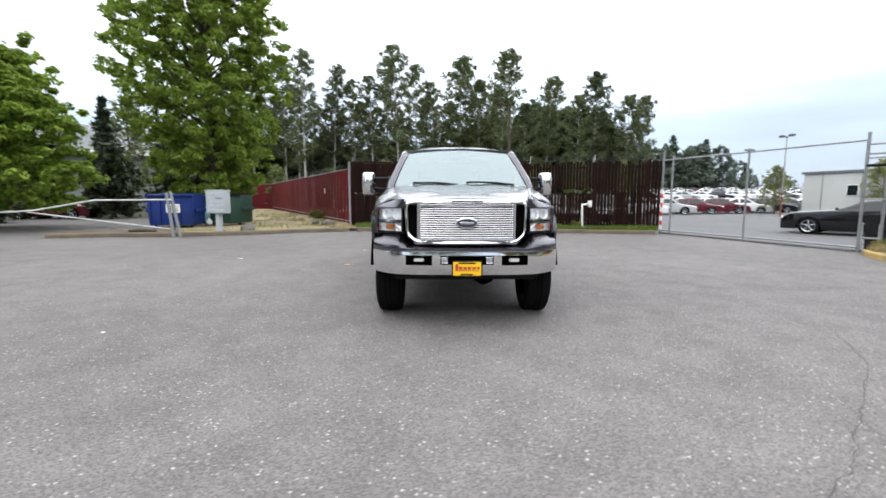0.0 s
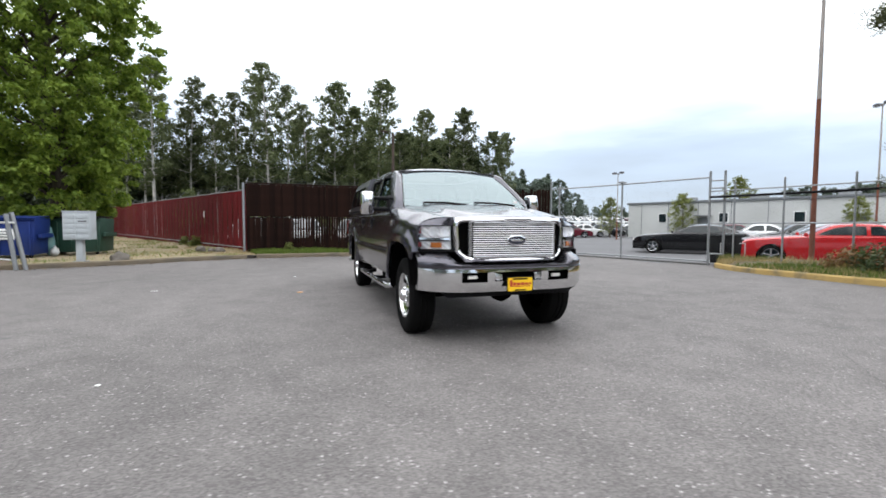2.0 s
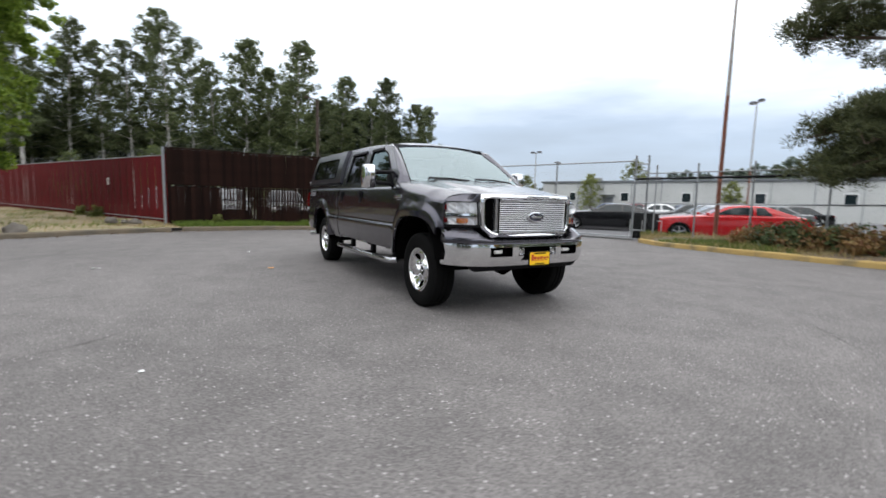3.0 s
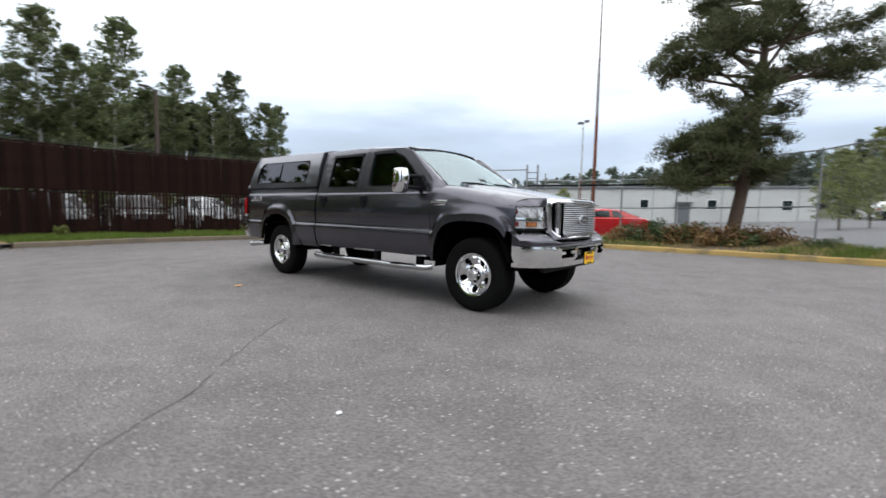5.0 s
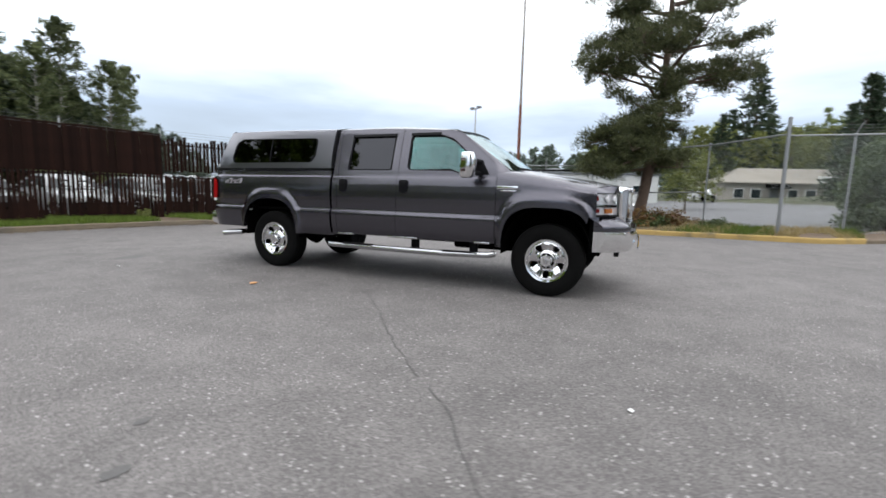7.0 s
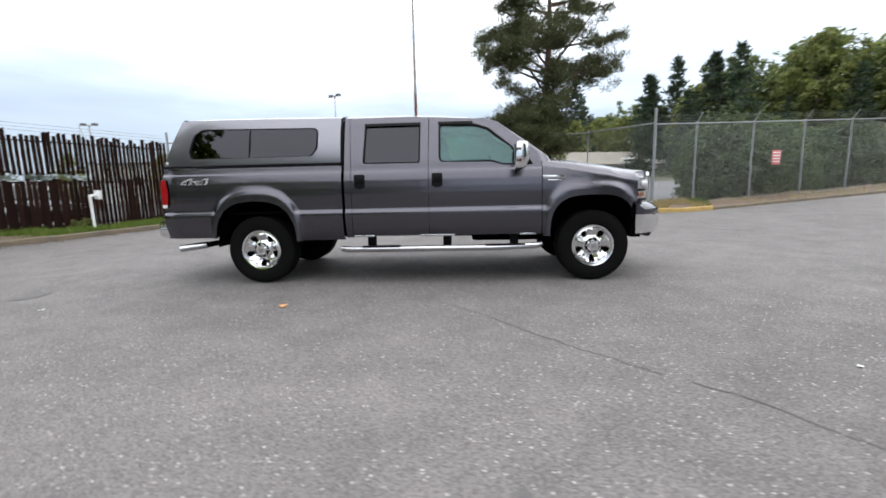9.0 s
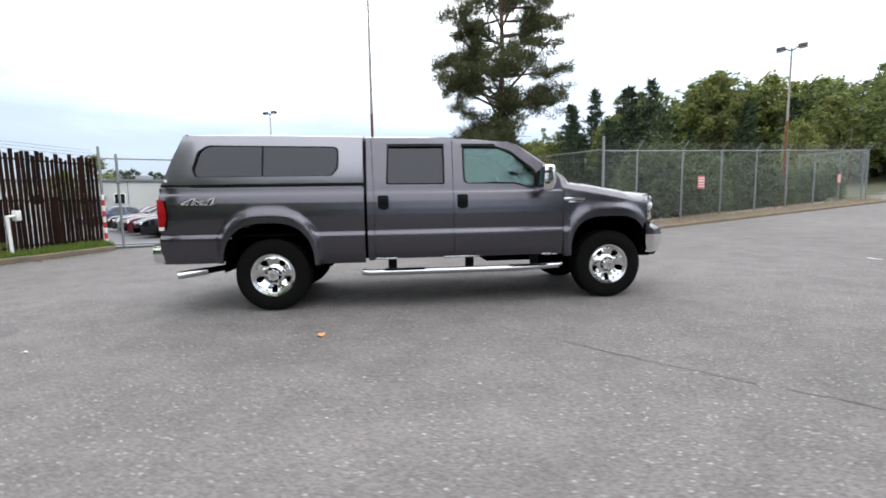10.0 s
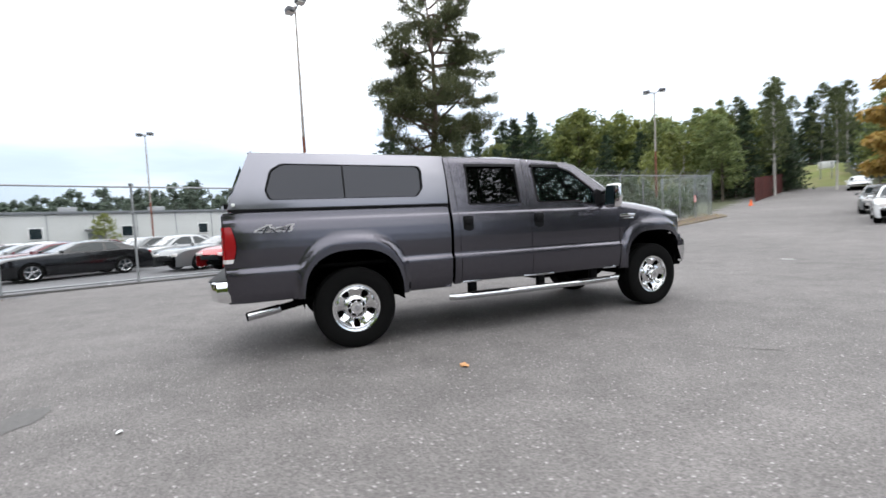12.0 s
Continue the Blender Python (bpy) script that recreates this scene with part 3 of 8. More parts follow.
def blades(name, grid, count, length, material, label, seed, where=None, parent=None):
    """Grass blades standing on a verge."""
    rng = np.random.default_rng(seed)
    g = np.array(grid)
    r, c = rng.random(count) * (g.shape[0] - 1.001), rng.random(count) * (g.shape[1] - 1.001)
    i, j = r.astype(int), c.astype(int)
    u, v = (r - i)[:, None], (c - j)[:, None]
    p = (g[i, j] * (1 - u) + g[i + 1, j] * u) * (1 - v) + (g[i, j + 1] * (1 - u) + g[i + 1, j + 1] * u) * v
    if where is not None:
        p = p[where(p)]
    k = len(p)
    a = rng.random(k) * 2 * np.pi
    h = length * (0.4 + 0.9 * rng.random(k))
    side = np.stack([np.cos(a), np.sin(a), 0 * a], 1) * 0.009
    lean = np.stack([rng.normal(0, 0.35, k), rng.normal(0, 0.35, k), np.ones(k)], 1) * h[:, None]
    verts = np.concatenate([p - side, p + side, p + lean], 1).reshape(-1, 3)
    ob = arrays(name, verts, np.arange(3 * k).reshape(-1, 3), material)
    return tagged(ob, label, "grass", kind="stuff")


def clumpy(scale, thr):
    def f(p):
        return np.array([noise.noise((q[0] * scale, q[1] * scale, 2.0)) > thr for q in p])
    return f


blades("grass", grid_2, 26000, 0.13, M_GRASS, "bright green grass along the brown fence", 1, clumpy(0.8, -0.35))
blades("grass", grid_1, 5000, 0.07, M_GRASS_DRY, "dry yellow grass on the bank", 2, clumpy(0.5, -0.2))
blades("grass", grid_1, 6000, 0.11, M_GRASS, "patches of green grass on the bank", 3, clumpy(0.6, 0.12))
blades("grass", grid_3, 15000, 0.12, M_GRASS, "weedy green grass behind the yellow kerb", 4, clumpy(0.7, -0.05))
blades("grass", grid_3, 9000, 0.12, M_GRASS_DRY, "dry grass behind the yellow kerb", 5, clumpy(0.9, -0.15))
blades("grass", grid_4, 900, 0.12, M_GRASS_DRY, "dry grass below the long fence", 6, clumpy(0.9, -0.1))


def crack(name, pts, wide, seed, label):
    rng = random.Random(seed)
    bm = bmesh.new()
    prev = None
    fine = []
    for (x0, y0), (x1, y1) in zip(pts, pts[1:]):
        n = max(2, int(math.hypot(x1 - x0, y1 - y0) / 0.06))
        for k in range(n):
            fine.append((x0 + (x1 - x0) * k / n, y0 + (y1 - y0) * k / n))
    for k, (x, y) in enumerate(fine[:-1]):
        dx, dy = fine[k + 1][0] - x, fine[k + 1][1] - y
        d = math.hypot(dx, dy) or 1
        off, w = rng.uniform(-0.012, 0.012) + 0.05 * noise.noise((x * 4, y * 4, seed)), wide * rng.uniform(0.25, 1.0) * (0.6 + 1.1 * abs(noise.noise((x * 3, y * 3, 7.0 + seed))))
        cx, cy = x - dy / d * off, y + dx / d * off
        a = bm.verts.new((cx - dy / d * w, cy + dx / d * w, ground_z(cx, cy) + 0.004))
        b = bm.verts.new((cx + dy / d * w, cy - dx / d * w, ground_z(cx, cy) + 0.004))
        if prev and noise.noise((cx * 2.6, cy * 2.6, seed * 5.0)) > -0.55:
            bm.faces.new((prev[0], a, b, prev[1]))
        prev = (a, b)
    bmesh.ops.recalc_face_normals(bm, faces=bm.faces[:])
    return tagged(part(name, bm, M_TAR, smooth=False), label, "crack", kind="structure")


crack("crack_1", [(-1.7, 1.9), (-2.1, 1.5), (-2.8, 0.95), (-3.4, 0.42), (-3.75, 0.05), (-4.1, -0.2), (-4.4, -0.45), (-4.75, -0.72), (-5.6, -1.3)], 0.0070, 1, "thin dark crack across the asphalt")
crack("crack_2", [(3.9, -0.3), (3.5, -0.9), (3.0, -1.75), (2.35, -2.4), (1.6, -3.1), (0.9, -3.6)], 0.0045, 2, "faint curved dark tar line")
crack("crack_3", [(4.2, -3.9), (2.0, -2.2), (0.4, -1.35)], 0.003, 3, "hairline crack in the asphalt")


def blot(name, x, y, rx, ry, material, label, seed, z=0.004):
    rng = random.Random(seed)
    pts = [(x + rx * math.cos(a) * rng.uniform(0.75, 1.1), y + ry * math.sin(a) * rng.uniform(0.75, 1.1)) for a in np.linspace(0, 2 * math.pi, 22, endpoint=False)]
    bm = bmesh.new()
    bm.faces.new([bm.verts.new((a, b, ground_z(a, b) + z)) for a, b in smooth_poly(pts, 0.3, 2)])
    bmesh.ops.recalc_face_normals(bm, faces=bm.faces[:])
    return tagged(part(name, bm, material, smooth=False), label, "stain", kind="structure")


blot("patch_1", -1.5, 6.42, 0.24, 0.15, M_PATCH, "dark asphalt patch", 1)
blot("patch_2", -4.9, 0.95, 0.06, 0.04, M_PATCH, "oil stain on the asphalt", 2)
blot("patch_3", -4.6, 1.25, 0.045, 0.03, M_PATCH, "oil stain on the asphalt", 3)
blot("patch_4", 3.9, -1.4, 0.10, 0.06, M_PATCH, "oil stain on the asphalt", 4)


crack("crack_4", [(6.6, 10.5), (7.3, 9.2), (7.9, 7.6), (8.4, 6.0), (8.8, 4.6)], 0.012, 4, "dark asphalt seam in front of the gate")
crack("crack_5", [(5.4, 10.6), (6.5, 9.0), (7.2, 7.3), (7.8, 5.6), (8.3, 3.9)], 0.005, 5, "thin asphalt seam in front of the gate")


def debris(name, line, count, wide, seed, label):
    """Dead leaves, needles and grit gathered in the gutter of a kerb."""
    rng = np.random.default_rng(seed)
    pts = np.array(resample(line, 200))
    i = rng.integers(0, 199, count)
    f = rng.random(count)[:, None]
    p = pts[i] * (1 - f) + pts[i + 1] * f
    d = pts[i + 1] - pts[i]
    d /= np.linalg.norm(d, axis=1, keepdims=True)
    off = -(0.07 + wide * rng.random(count) ** 2.2)[:, None]
    p = p + np.stack([-d[:, 1], d[:, 0]], 1) * off
    z = np.array([ground_z(a, b) for a, b in p]) + 0.004 + 0.012 * rng.random(count)
    a, r = rng.random(count) * 6.283, 0.008 + 0.022 * rng.random(count) ** 2
    V = np.stack([np.stack([p[:, 0] + r * np.cos(a + q), p[:, 1] + r * np.sin(a + q) * 0.7, z + 0.4 * r * np.sin(3 * a + q)], 1) for q in (0, 1.9, 3.3, 5.0)], 1).reshape(-1, 3)
    ob = arrays(name, V, np.arange(4 * count).reshape(-1, 4), M_DEBRIS)
    return tagged(ob, label, "leaf litter", kind="stuff")


debris("leaf_litter", KERB_A, 2600, 0.5, 7, "brown leaf litter and grit along the verge kerb")
debris("leaf_litter", KERB_B[::-1], 1800, 0.4, 8, "brown leaf litter along the yellow kerb")
debris("leaf_litter", KERB_C[::-1], 1600, 0.4, 9, "brown leaf litter along the fence kerb")
# ---- fences and the gate ----
def chain_mesh(name, line, z0, z1, parent, pitch=0.075, r=0.002, wire=None):
    """Woven wire between two heights above the ground, as crossing thin wires."""
    V, F = [], []
    for (x0, y0), (x1, y1) in zip(line, line[1:]):
        n = math.hypot(x1 - x0, y1 - y0)
        dx, dy, h = (x1 - x0) / n, (y1 - y0) / n, z1 - z0
        for sgn in (1, -1):
            k = -h
            while k < n:
                a0, a1 = max(0.0, k), min(n, k + h)
                if a1 - a0 > 0.05:
                    ends = []
                    for a in (a0, a1):
                        zz = (a - k) if sgn > 0 else h - (a - k)
                        gx_, gy_ = x0 + dx * a, y0 + dy * a
                        ends.append((gx_, gy_, ground_z(gx_, gy_) + z0 + zz))
                    i = len(V)
                    o = 0.002 * sgn
                    for ex, ey, ez in ends:
                        V += [(ex - dy * (r + o), ey + dx * (r + o), ez - r), (ex + dy * (r - o), ey - dx * (r - o), ez - r), (ex - dy * o, ey + dx * o, ez + r)]
                    F += [(i, i + 1, i + 4, i + 3), (i + 1, i + 2, i + 5, i + 4), (i + 2, i, i + 3, i + 5)]
                k += pitch
    return arrays(name, V, F, wire or M_WIRE, parent, "woven galvanised wire")


def pipe(name, a, b, r, material, parent, label="", sides=8):
    return part(name, bm_tube([a, b], r, sides), material, parent, label)


def fence_posts(fence, pts, top, r, arm=True, lean=(0, 0), base=0.1):
    for x, y in pts:
        g = ground_z(x, y) + base
        post = part("fence_post", join(bm_tube([(x, y, g - 0.3), (x, y, g + top)], r, 10), bm_lathe([(r + 0.004, g + top - 0.02), (r + 0.004, g + top + 0.01), (r * 0.6, g + top + 0.03), (0, g + top + 0.035)], 10, "z", Matrix.Translation((x, y, 0)))), M_GALV, fence)
        if arm:
            part("barb_arm", bm_tube([(x, y, g + top), (x + lean[0], y + lean[1], g + top + 0.30)], 0.016, 6), M_GALV, post)


def rail(name, line, z, r, parent, material=M_GALV, base=0.1):
    for a, b in zip(line, line[1:]):
        pipe(name, (*a, ground_z(*a) + base + z), (*b, ground_z(*b) + base + z), r, material, parent)


# long fence by the road
fence_c = thing("chain_link_fence", pose(*FENCE_C[0], 0), "galvanised chain-link fence with barbed-wire arms beside the road", "fence")
fence_c.matrix_basis = Matrix()
posts = [(8.19, -4.34)] + [(x, y) for x, y, _, _ in along([(8.84, -5.9), (9.62, -8.1), (14.8, -22.0)], 2.38)] + [(14.8, -22.0)]
fence_posts(fence_c, posts[:1], 3.02, 0.045, False)
fence_posts(fence_c, posts[1:], 2.60, 0.03, True, (-0.20, -0.08))
rail("top_rail", FENCE_C, 2.58, 0.021, fence_c)
rail("bottom_wire", FENCE_C, 0.06, 0.006, fence_c)
for k in range(3):
    off = 0.07 * (k + 1)
    rail("barbed_wire", [(x - 0.66 * off, y - 0.26 * off) for x, y in FENCE_C[:1] + [(8.84, -5.9)] + FENCE_C[1:]], 2.60 + off, 0.004, fence_c, M_BARB)
chain_mesh("wire_mesh", FENCE_C, 0.12, 2.66, fence_c, 0.075, 0.0015)

# fence round the corner with the pine, between the gate and the corner post
fence_b = thing("chain_link_fence", Matrix(), "galvanised chain-link fence behind the yellow kerb", "fence")
posts_b = [(9.85, 4.7), (10.15, 3.55), (10.55, 2.2), (10.95, 0.6), (11.35, -1.0), (10.43, -2.9)]
fence_posts(fence_b, posts_b[:4], 2.34, 0.024, False)
fence_posts(fence_b, posts_b[4:], 2.66, 0.024, False)
low_run, high_run = FENCE_B[:3], FENCE_B[2:]
rail("top_rail", low_run, 2.10, 0.018, fence_b)
rail("dark_rail", low_run, 1.93, 0.034, fence_b, M_BLACK)
rail("top_rail", high_run, 2.62, 0.021, fence_b)
rail("middle_rail", FENCE_B[:4], 1.15, 0.021, fence_b)
chain_mesh("wire_mesh", low_run, 0.15, 2.16, fence_b, 0.09, 0.0009, M_WIREDULL)
chain_mesh("wire_mesh", high_run, 0.15, 2.70, fence_b, 0.09, 0.0010, M_WIRE)

# the return of the long fence at its far end
fence_d = thing("chain_link_fence", Matrix(), "end run of the galvanised chain-link fence", "fence")
line_d = [(14.8, -22.0), (17.4, -20.6)]
fence_posts(fence_d, [(17.4, -20.6)], 2.6, 0.03, False)
rail("top_rail", line_d, 2.58, 0.021, fence_d)
chain_mesh("wire_mesh", line_d, 0.12, 2.66, fence_d, 0.075, 0.0015)

# sliding gate to the car lot
gate = thing("chain_link_gate", Matrix(), "closed double chain-link gate with pipe frame and striped post", "gate")
gz = 0.02
for (a, b) in ((GATE_L, GATE_M), (GATE_M, GATE_R)):
    leaf = new("gate_leaf")
    leaf.parent = gate
    for z, r in ((0.10, 0.024), (2.60, 0.024)):
        pipe("gate_rail", (a[0], a[1], gz + z), (b[0], b[1], gz + z), r, M_GALV, leaf)
    chain_mesh("wire_mesh", [a, b], 0.12, 2.60, leaf, 0.09, 0.0003, M_WIREDULL)
for (x, y), top, r in ((GATE_M, 2.66, 0.03),):
    part("gate_post", bm_tube([(x, y, -0.2), (x, y, top)], r, 10), M_GALV, gate)
    part("gate_latch", join(bm_box(x, y, 2.68, 0.30, 0.06, 0.05, 0.01, m=None), bm_tube([(x, y, 2.6), (x, y, 2.72)], 0.05, 8)), M_GALV, gate)
part("threshold", bm_prism([(GATE_L[0] - 0.05, GATE_L[1]), (GATE_R[0] - 0.05, GATE_R[1]), (GATE_R[0] + 0.10, GATE_R[1]), (GATE_L[0] + 0.10, GATE_L[1])], 0.05, "xy", 0.0), M_PATCH, gate, "dark asphalt lip under the gate")
for (x, y), top in ((GATE_L, 2.95), ((7.92, 10.62), 2.75)):
    post = part("gate_post", bm_tube([(x, y, -0.2), (x, y, top)], 0.034, 12), M_GALV, gate)
for k in range(9):
    z = 0.15 + 0.16 * k
    part("painted_band", bm_lathe([(0.042, z), (0.042, z + 0.16)], 12, "z", Matrix.Translation((*GATE_L, 0))), M_STRIPE if k % 2 else M_WHITE, gate, "red reflective band" if k % 2 else "white reflective band")
for (x, y), top in ((GATE_R, 2.80), ((9.86, 5.02), 2.80)):
    part("gate_post", bm_tube([(x, y, -0.2), (x, y, top)], 0.034, 12), M_GALV, gate)
for z in (0.35, 2.05, 2.30, 2.52):
    pipe("post_rung", (*GATE_R, z), (9.86, 5.02, z), 0.022, M_GALV, gate)

bin_ = thing("waste_bin", pose(10.35, 5.35, ground_z(10.3, 5.3)), "square black waste bin beside the gate post", "waste bin")
part("body", bm_prism([(-0.27, 0.05), (0.27, 0.05), (0.31, 0.86), (-0.31, 0.86)], 0.56, "xz", -0.28, 0.02), M_BLACK, bin_)
part("lid", bm_box(0, 0, 0.88, 0.66, 0.62, 0.05, 0.015), M_BLACK, bin_)
part("rail", join(bm_tube([(-0.5, -0.34, 0.95), (0.4, -0.34, 0.95)], 0.02, 8), bm_tube([(-0.5, -0.34, 0.0), (-0.5, -0.34, 0.95)], 0.02, 8), bm_tube([(-0.5, -0.34, 0.12), (0.4, -0.34, 0.12)], 0.02, 8)), M_GALV, bin_)


# slatted fences
def slat_mesh(name, w, d, h, seed, ragged):
    rng = random.Random(seed)
    bm = bmesh.new()
    n = 4
    rings = []
    bow = rng.uniform(-0.012, 0.012)
    for k in range(n + 1):
        z = h * k / n
        b = bow * math.sin(math.pi * k / n)
        t = (rng.uniform(-ragged, ragged), rng.uniform(-ragged, ragged)) if k == n else (0, 0)
        rings.append([bm.verts.new(p) for p in ((-w / 2, -d + b, z + t[0]), (w / 2, -d + b, z + t[1]), (w / 2, d + b, z + t[1]), (-w / 2, d + b, z + t[0]))])
    for r0, r1 in zip(rings, rings[1:]):
        for k in range(4):
            bm.faces.new((r0[k], r0[(k + 1) % 4], r1[(k + 1) % 4], r1[k]))
    bm.faces.new(rings[0][::-1])
    bm.faces.new(rings[-1])
    bmesh.ops.recalc_face_normals(bm, faces=bm.faces[:])
    me = bpy.data.meshes.new(name)
    bm.to_mesh(me)
    bm.free()
    return me


def bank(x, y, line_rise):
    return ground_z(x, y) + line_rise


red = thing("slatted_fence", Matrix(), "dark red slatted privacy fence with barbed wire, paint worn", "fence")
red_frame_z = lambda t: 0.20 + 0.10 * t
rp = along(RED_LINE, 2.75)
for k, (x, y, dx, dy) in enumerate(rp):
    z, o = red_frame_z(k / len(rp)), (0.045 if k else -0.05)
    post = part("fence_post", bm_tube([(x + o * dy, y - o * dx, z - 0.3), (x + o * dy, y - o * dx, z + (2.50 if k == 0 else 2.34))], 0.045 if k == 0 else 0.03, 10), M_GALV, red)
    if k:
        part("barb_arm", bm_tube([(x, y, z + 2.3), (x + 0.22, y + 0.12, z + 2.56)], 0.011, 6), M_BARB, post)
for k in range(3):
    pipe("barbed_wire", (RED_LINE[0][0] + 0.07 * k, RED_LINE[0][1], 2.54 + 0.08 * k), (RED_LINE[1][0] + 0.07 * k, RED_LINE[1][1], 2.62 + 0.08 * k), 0.0035, M_BARB, red)
for z in (0.12, 2.24):
    pipe("rail", (*RED_LINE[0], 0.20 + z), (*RED_LINE[1], 0.30 + z), 0.02, M_GALV, red)

far_run = [RED_LINE[1], (-24.0, 42.5)]
fr_ang = math.degrees(math.atan2(5.5, -8.0))
part("far_panel", bm_box(math.dist(*far_run) / 2, 0, 1.27, math.dist(*far_run), 0.02, 2.38, 0.003, 1, pose(*far_run[0], 0.10, 0, 0, fr_ang)), M_REDSLAT, red, "far run of red slats")
pipe("rail", (*far_run[0], 2.54), (*far_run[1], 2.58), 0.02, M_GALV, red)

brown = thing("slatted_fence", Matrix(), "weathered dark brown slatted fence with broken slats and barbed wire", "fence")
for x, y, dx, dy in along(BROWN_LINE, 2.4):
    z = ground_z(x, y) + 0.12
    post = part("fence_post", bm_tube([(x - dy * 0.06, y + dx * 0.06, z - 0.3), (x - dy * 0.06, y + dx * 0.06, z + 2.50)], 0.035, 10), M_BLACK, brown)
    part("barb_arm", bm_tube([(x, y, z + 2.48), (x + 0.10, y + 0.20, z + 2.78)], 0.014, 6), M_GALV, post)
for a, b in zip(BROWN_LINE, BROWN_LINE[1:]):
    for z in (0.30, 1.42, 2.42):
        pipe("rail", (a[0], a[1] + 0.04, z), (b[0], b[1] + 0.04, z), 0.022, M_BLACK, brown)
    for k in range(3):
        pipe("barbed_wire", (a[0] + 0.03 * k, a[1] + 0.07 * k, 2.66 + 0.09 * k), (b[0] + 0.03 * k, b[1] + 0.07 * k, 2.66 + 0.09 * k), 0.0035, M_BARB, brown)


# ---- the pickup truck: front towards -y, front axle at y = 0 ----
WB, HUB = 3.967, 0.412
BODY_Z = [0.50, 0.53, 0.57, 0.64, 0.74, 0.82, 0.85, 0.885, 0.905, 0.98, 1.06, 1.14, 1.22, 1.28, 1.318, 1.330, 1.342, 1.40, 1.45, 1.55, 1.70, 1.85, 1.91, 1.955]
BODY_X = [0.918, 0.942, 0.966, 0.990, 1.006, 1.014, 1.012, 0.988, 0.987, 0.995, 0.999, 0.997, 0.989, 0.977, 0.966, 0.953, 0.948, 0.938, 0.926, 0.899, 0.855, 0.806, 0.784, 0.757]


def side_x(y, z):
    """Half width of the body at a place on its side, with the wheel flares and the taper of the nose."""
    x = float(np.interp(z, BODY_Z, BODY_X))
    if z < 1.30:
        for yc, n in ((0.02, 3.1), (WB + 0.005, 2.6)):
            ro = ((abs(y - yc) / 0.595) ** n + (max(0.0, z - 0.5) / 0.675) ** n) ** (1 / n)
            w = sstep(1.0, 0.87, ro)
            x = x + max(0, 1.036 - x) * w
    if y < 0.1:
        x -= 0.085 * ((0.1 - y) / 0.62) ** 2
    if y > 4.9:
        x -= 0.05 * ((y - 4.9) / 0.23) ** 2
    return x


def arch_z(y, low):
    for yc, n in ((0.02, 3.1), (WB + 0.005, 2.6)):
        if abs(y - yc) < 0.49:
            return max(low, 0.5 + 0.505 * max(0, 1 - (abs(y - yc) / 0.49) ** n) ** (1 / n))
    return low


def cols(y0, y1):
    ys = list(np.linspace(y0, y1, max(3, int((y1 - y0) / 0.045))))
    for yc in (0.02, WB + 0.005):
        ys += [yc + 0.49 * math.cos(a) for a in np.linspace(0, math.pi, 41)] + [yc - 0.4901, yc + 0.4901]
        ys += [yc + 0.60 * math.cos(a) for a in np.linspace(0, math.pi, 25)]
    return sorted({round(y, 4) for y in ys if y0 <= y <= y1} | {y0, y1})


def side_panel(y0, y1, z1, low, s, deep=0.05):
    zs = sorted(set(np.linspace(0.45, z1, 30).round(4)) | {z for z in BODY_Z if z < z1} | {z1})
    rows = []
    for y in cols(y0, y1):
        lo = arch_z(y, low(y) if callable(low) else low)
        rows.append([(s * side_x(y, max(z, lo)), y, max(z, lo)) for z in zs])
    return rim(bm_grid(rows), (-s * deep, 0, 0))


def hood_edge(y):
    return float(np.interp(y, [-0.72, -0.3, 0.2, 0.62], [0.625, 0.70, 0.775, 0.815])), float(np.interp(y, [-0.72, -0.55, -0.2, 0.2, 0.62], [1.226, 1.250, 1.316, 1.378, 1.425]))


def nose_y(x):
    return -0.775 + 0.30 * (abs(x) / 0.93) ** 4


def lean(x, z):
    """How far the nose over the lamps leans back."""
    return 1.7 * max(0.0, z - 1.178) * sstep(0.62, 0.80, abs(x))


def bump_y(x, z=0.66):
    return -0.885 + 0.32 * (abs(x) / 0.935) ** 5 + 0.10 * max(0, (0.60 - z)) / 0.1 * 0.4


def upper_x(y, z):
    """Half width of the cab above the belt; it narrows towards the windshield."""
    return float(np.interp(z, BODY_Z, BODY_X)) - 0.034 * sstep(1.75, 0.7, y) * sstep(1.36, 1.90, z)


def upper_frame(outer, window, centre, s, deep=0.045):
    rows = ring_rows(outer, window, centre)
    bm = bm_grid([[(s * upper_x(y, z), y, z) for y, z in r] + [(s * upper_x(*r[0]), *r[0])] for r in rows])
    return rim(bm, (-s * deep, 0, 0))


def roof_edge(y):
    """Height of the cab's upper edge, which falls towards the windshield."""
    return 1.955 - 0.052 * sstep(2.25, 1.05, y)


def flat_x(y, z):
    return 0.941 + (0.805 - 0.941) * (z - 1.40) / 0.45 - 0.034 * sstep(1.75, 0.7, y) * sstep(1.36, 1.90, z)


def pane(window, s, inset, thick=0.005, grow=1.0, xf=flat_x):
    c = np.mean(window, axis=0)
    pts = [tuple(c + (np.array(p) - c) * grow) for p in window]
    bm = bmesh.new()
    v0 = [bm.verts.new((s * (xf(y, z) - inset), y, z)) for y, z in pts]
    v1 = [bm.verts.new((s * (xf(y, z) - inset - thick), y, z)) for y, z in pts]
    bm.faces.new(v0)
    bm.faces.new(v1[::-1])
    for k in range(len(pts)):
        bm.faces.new((v0[k], v0[k - 1], v1[k - 1], v1[k]))
    bmesh.ops.recalc_face_normals(bm, faces=bm.faces[:])
    return bm


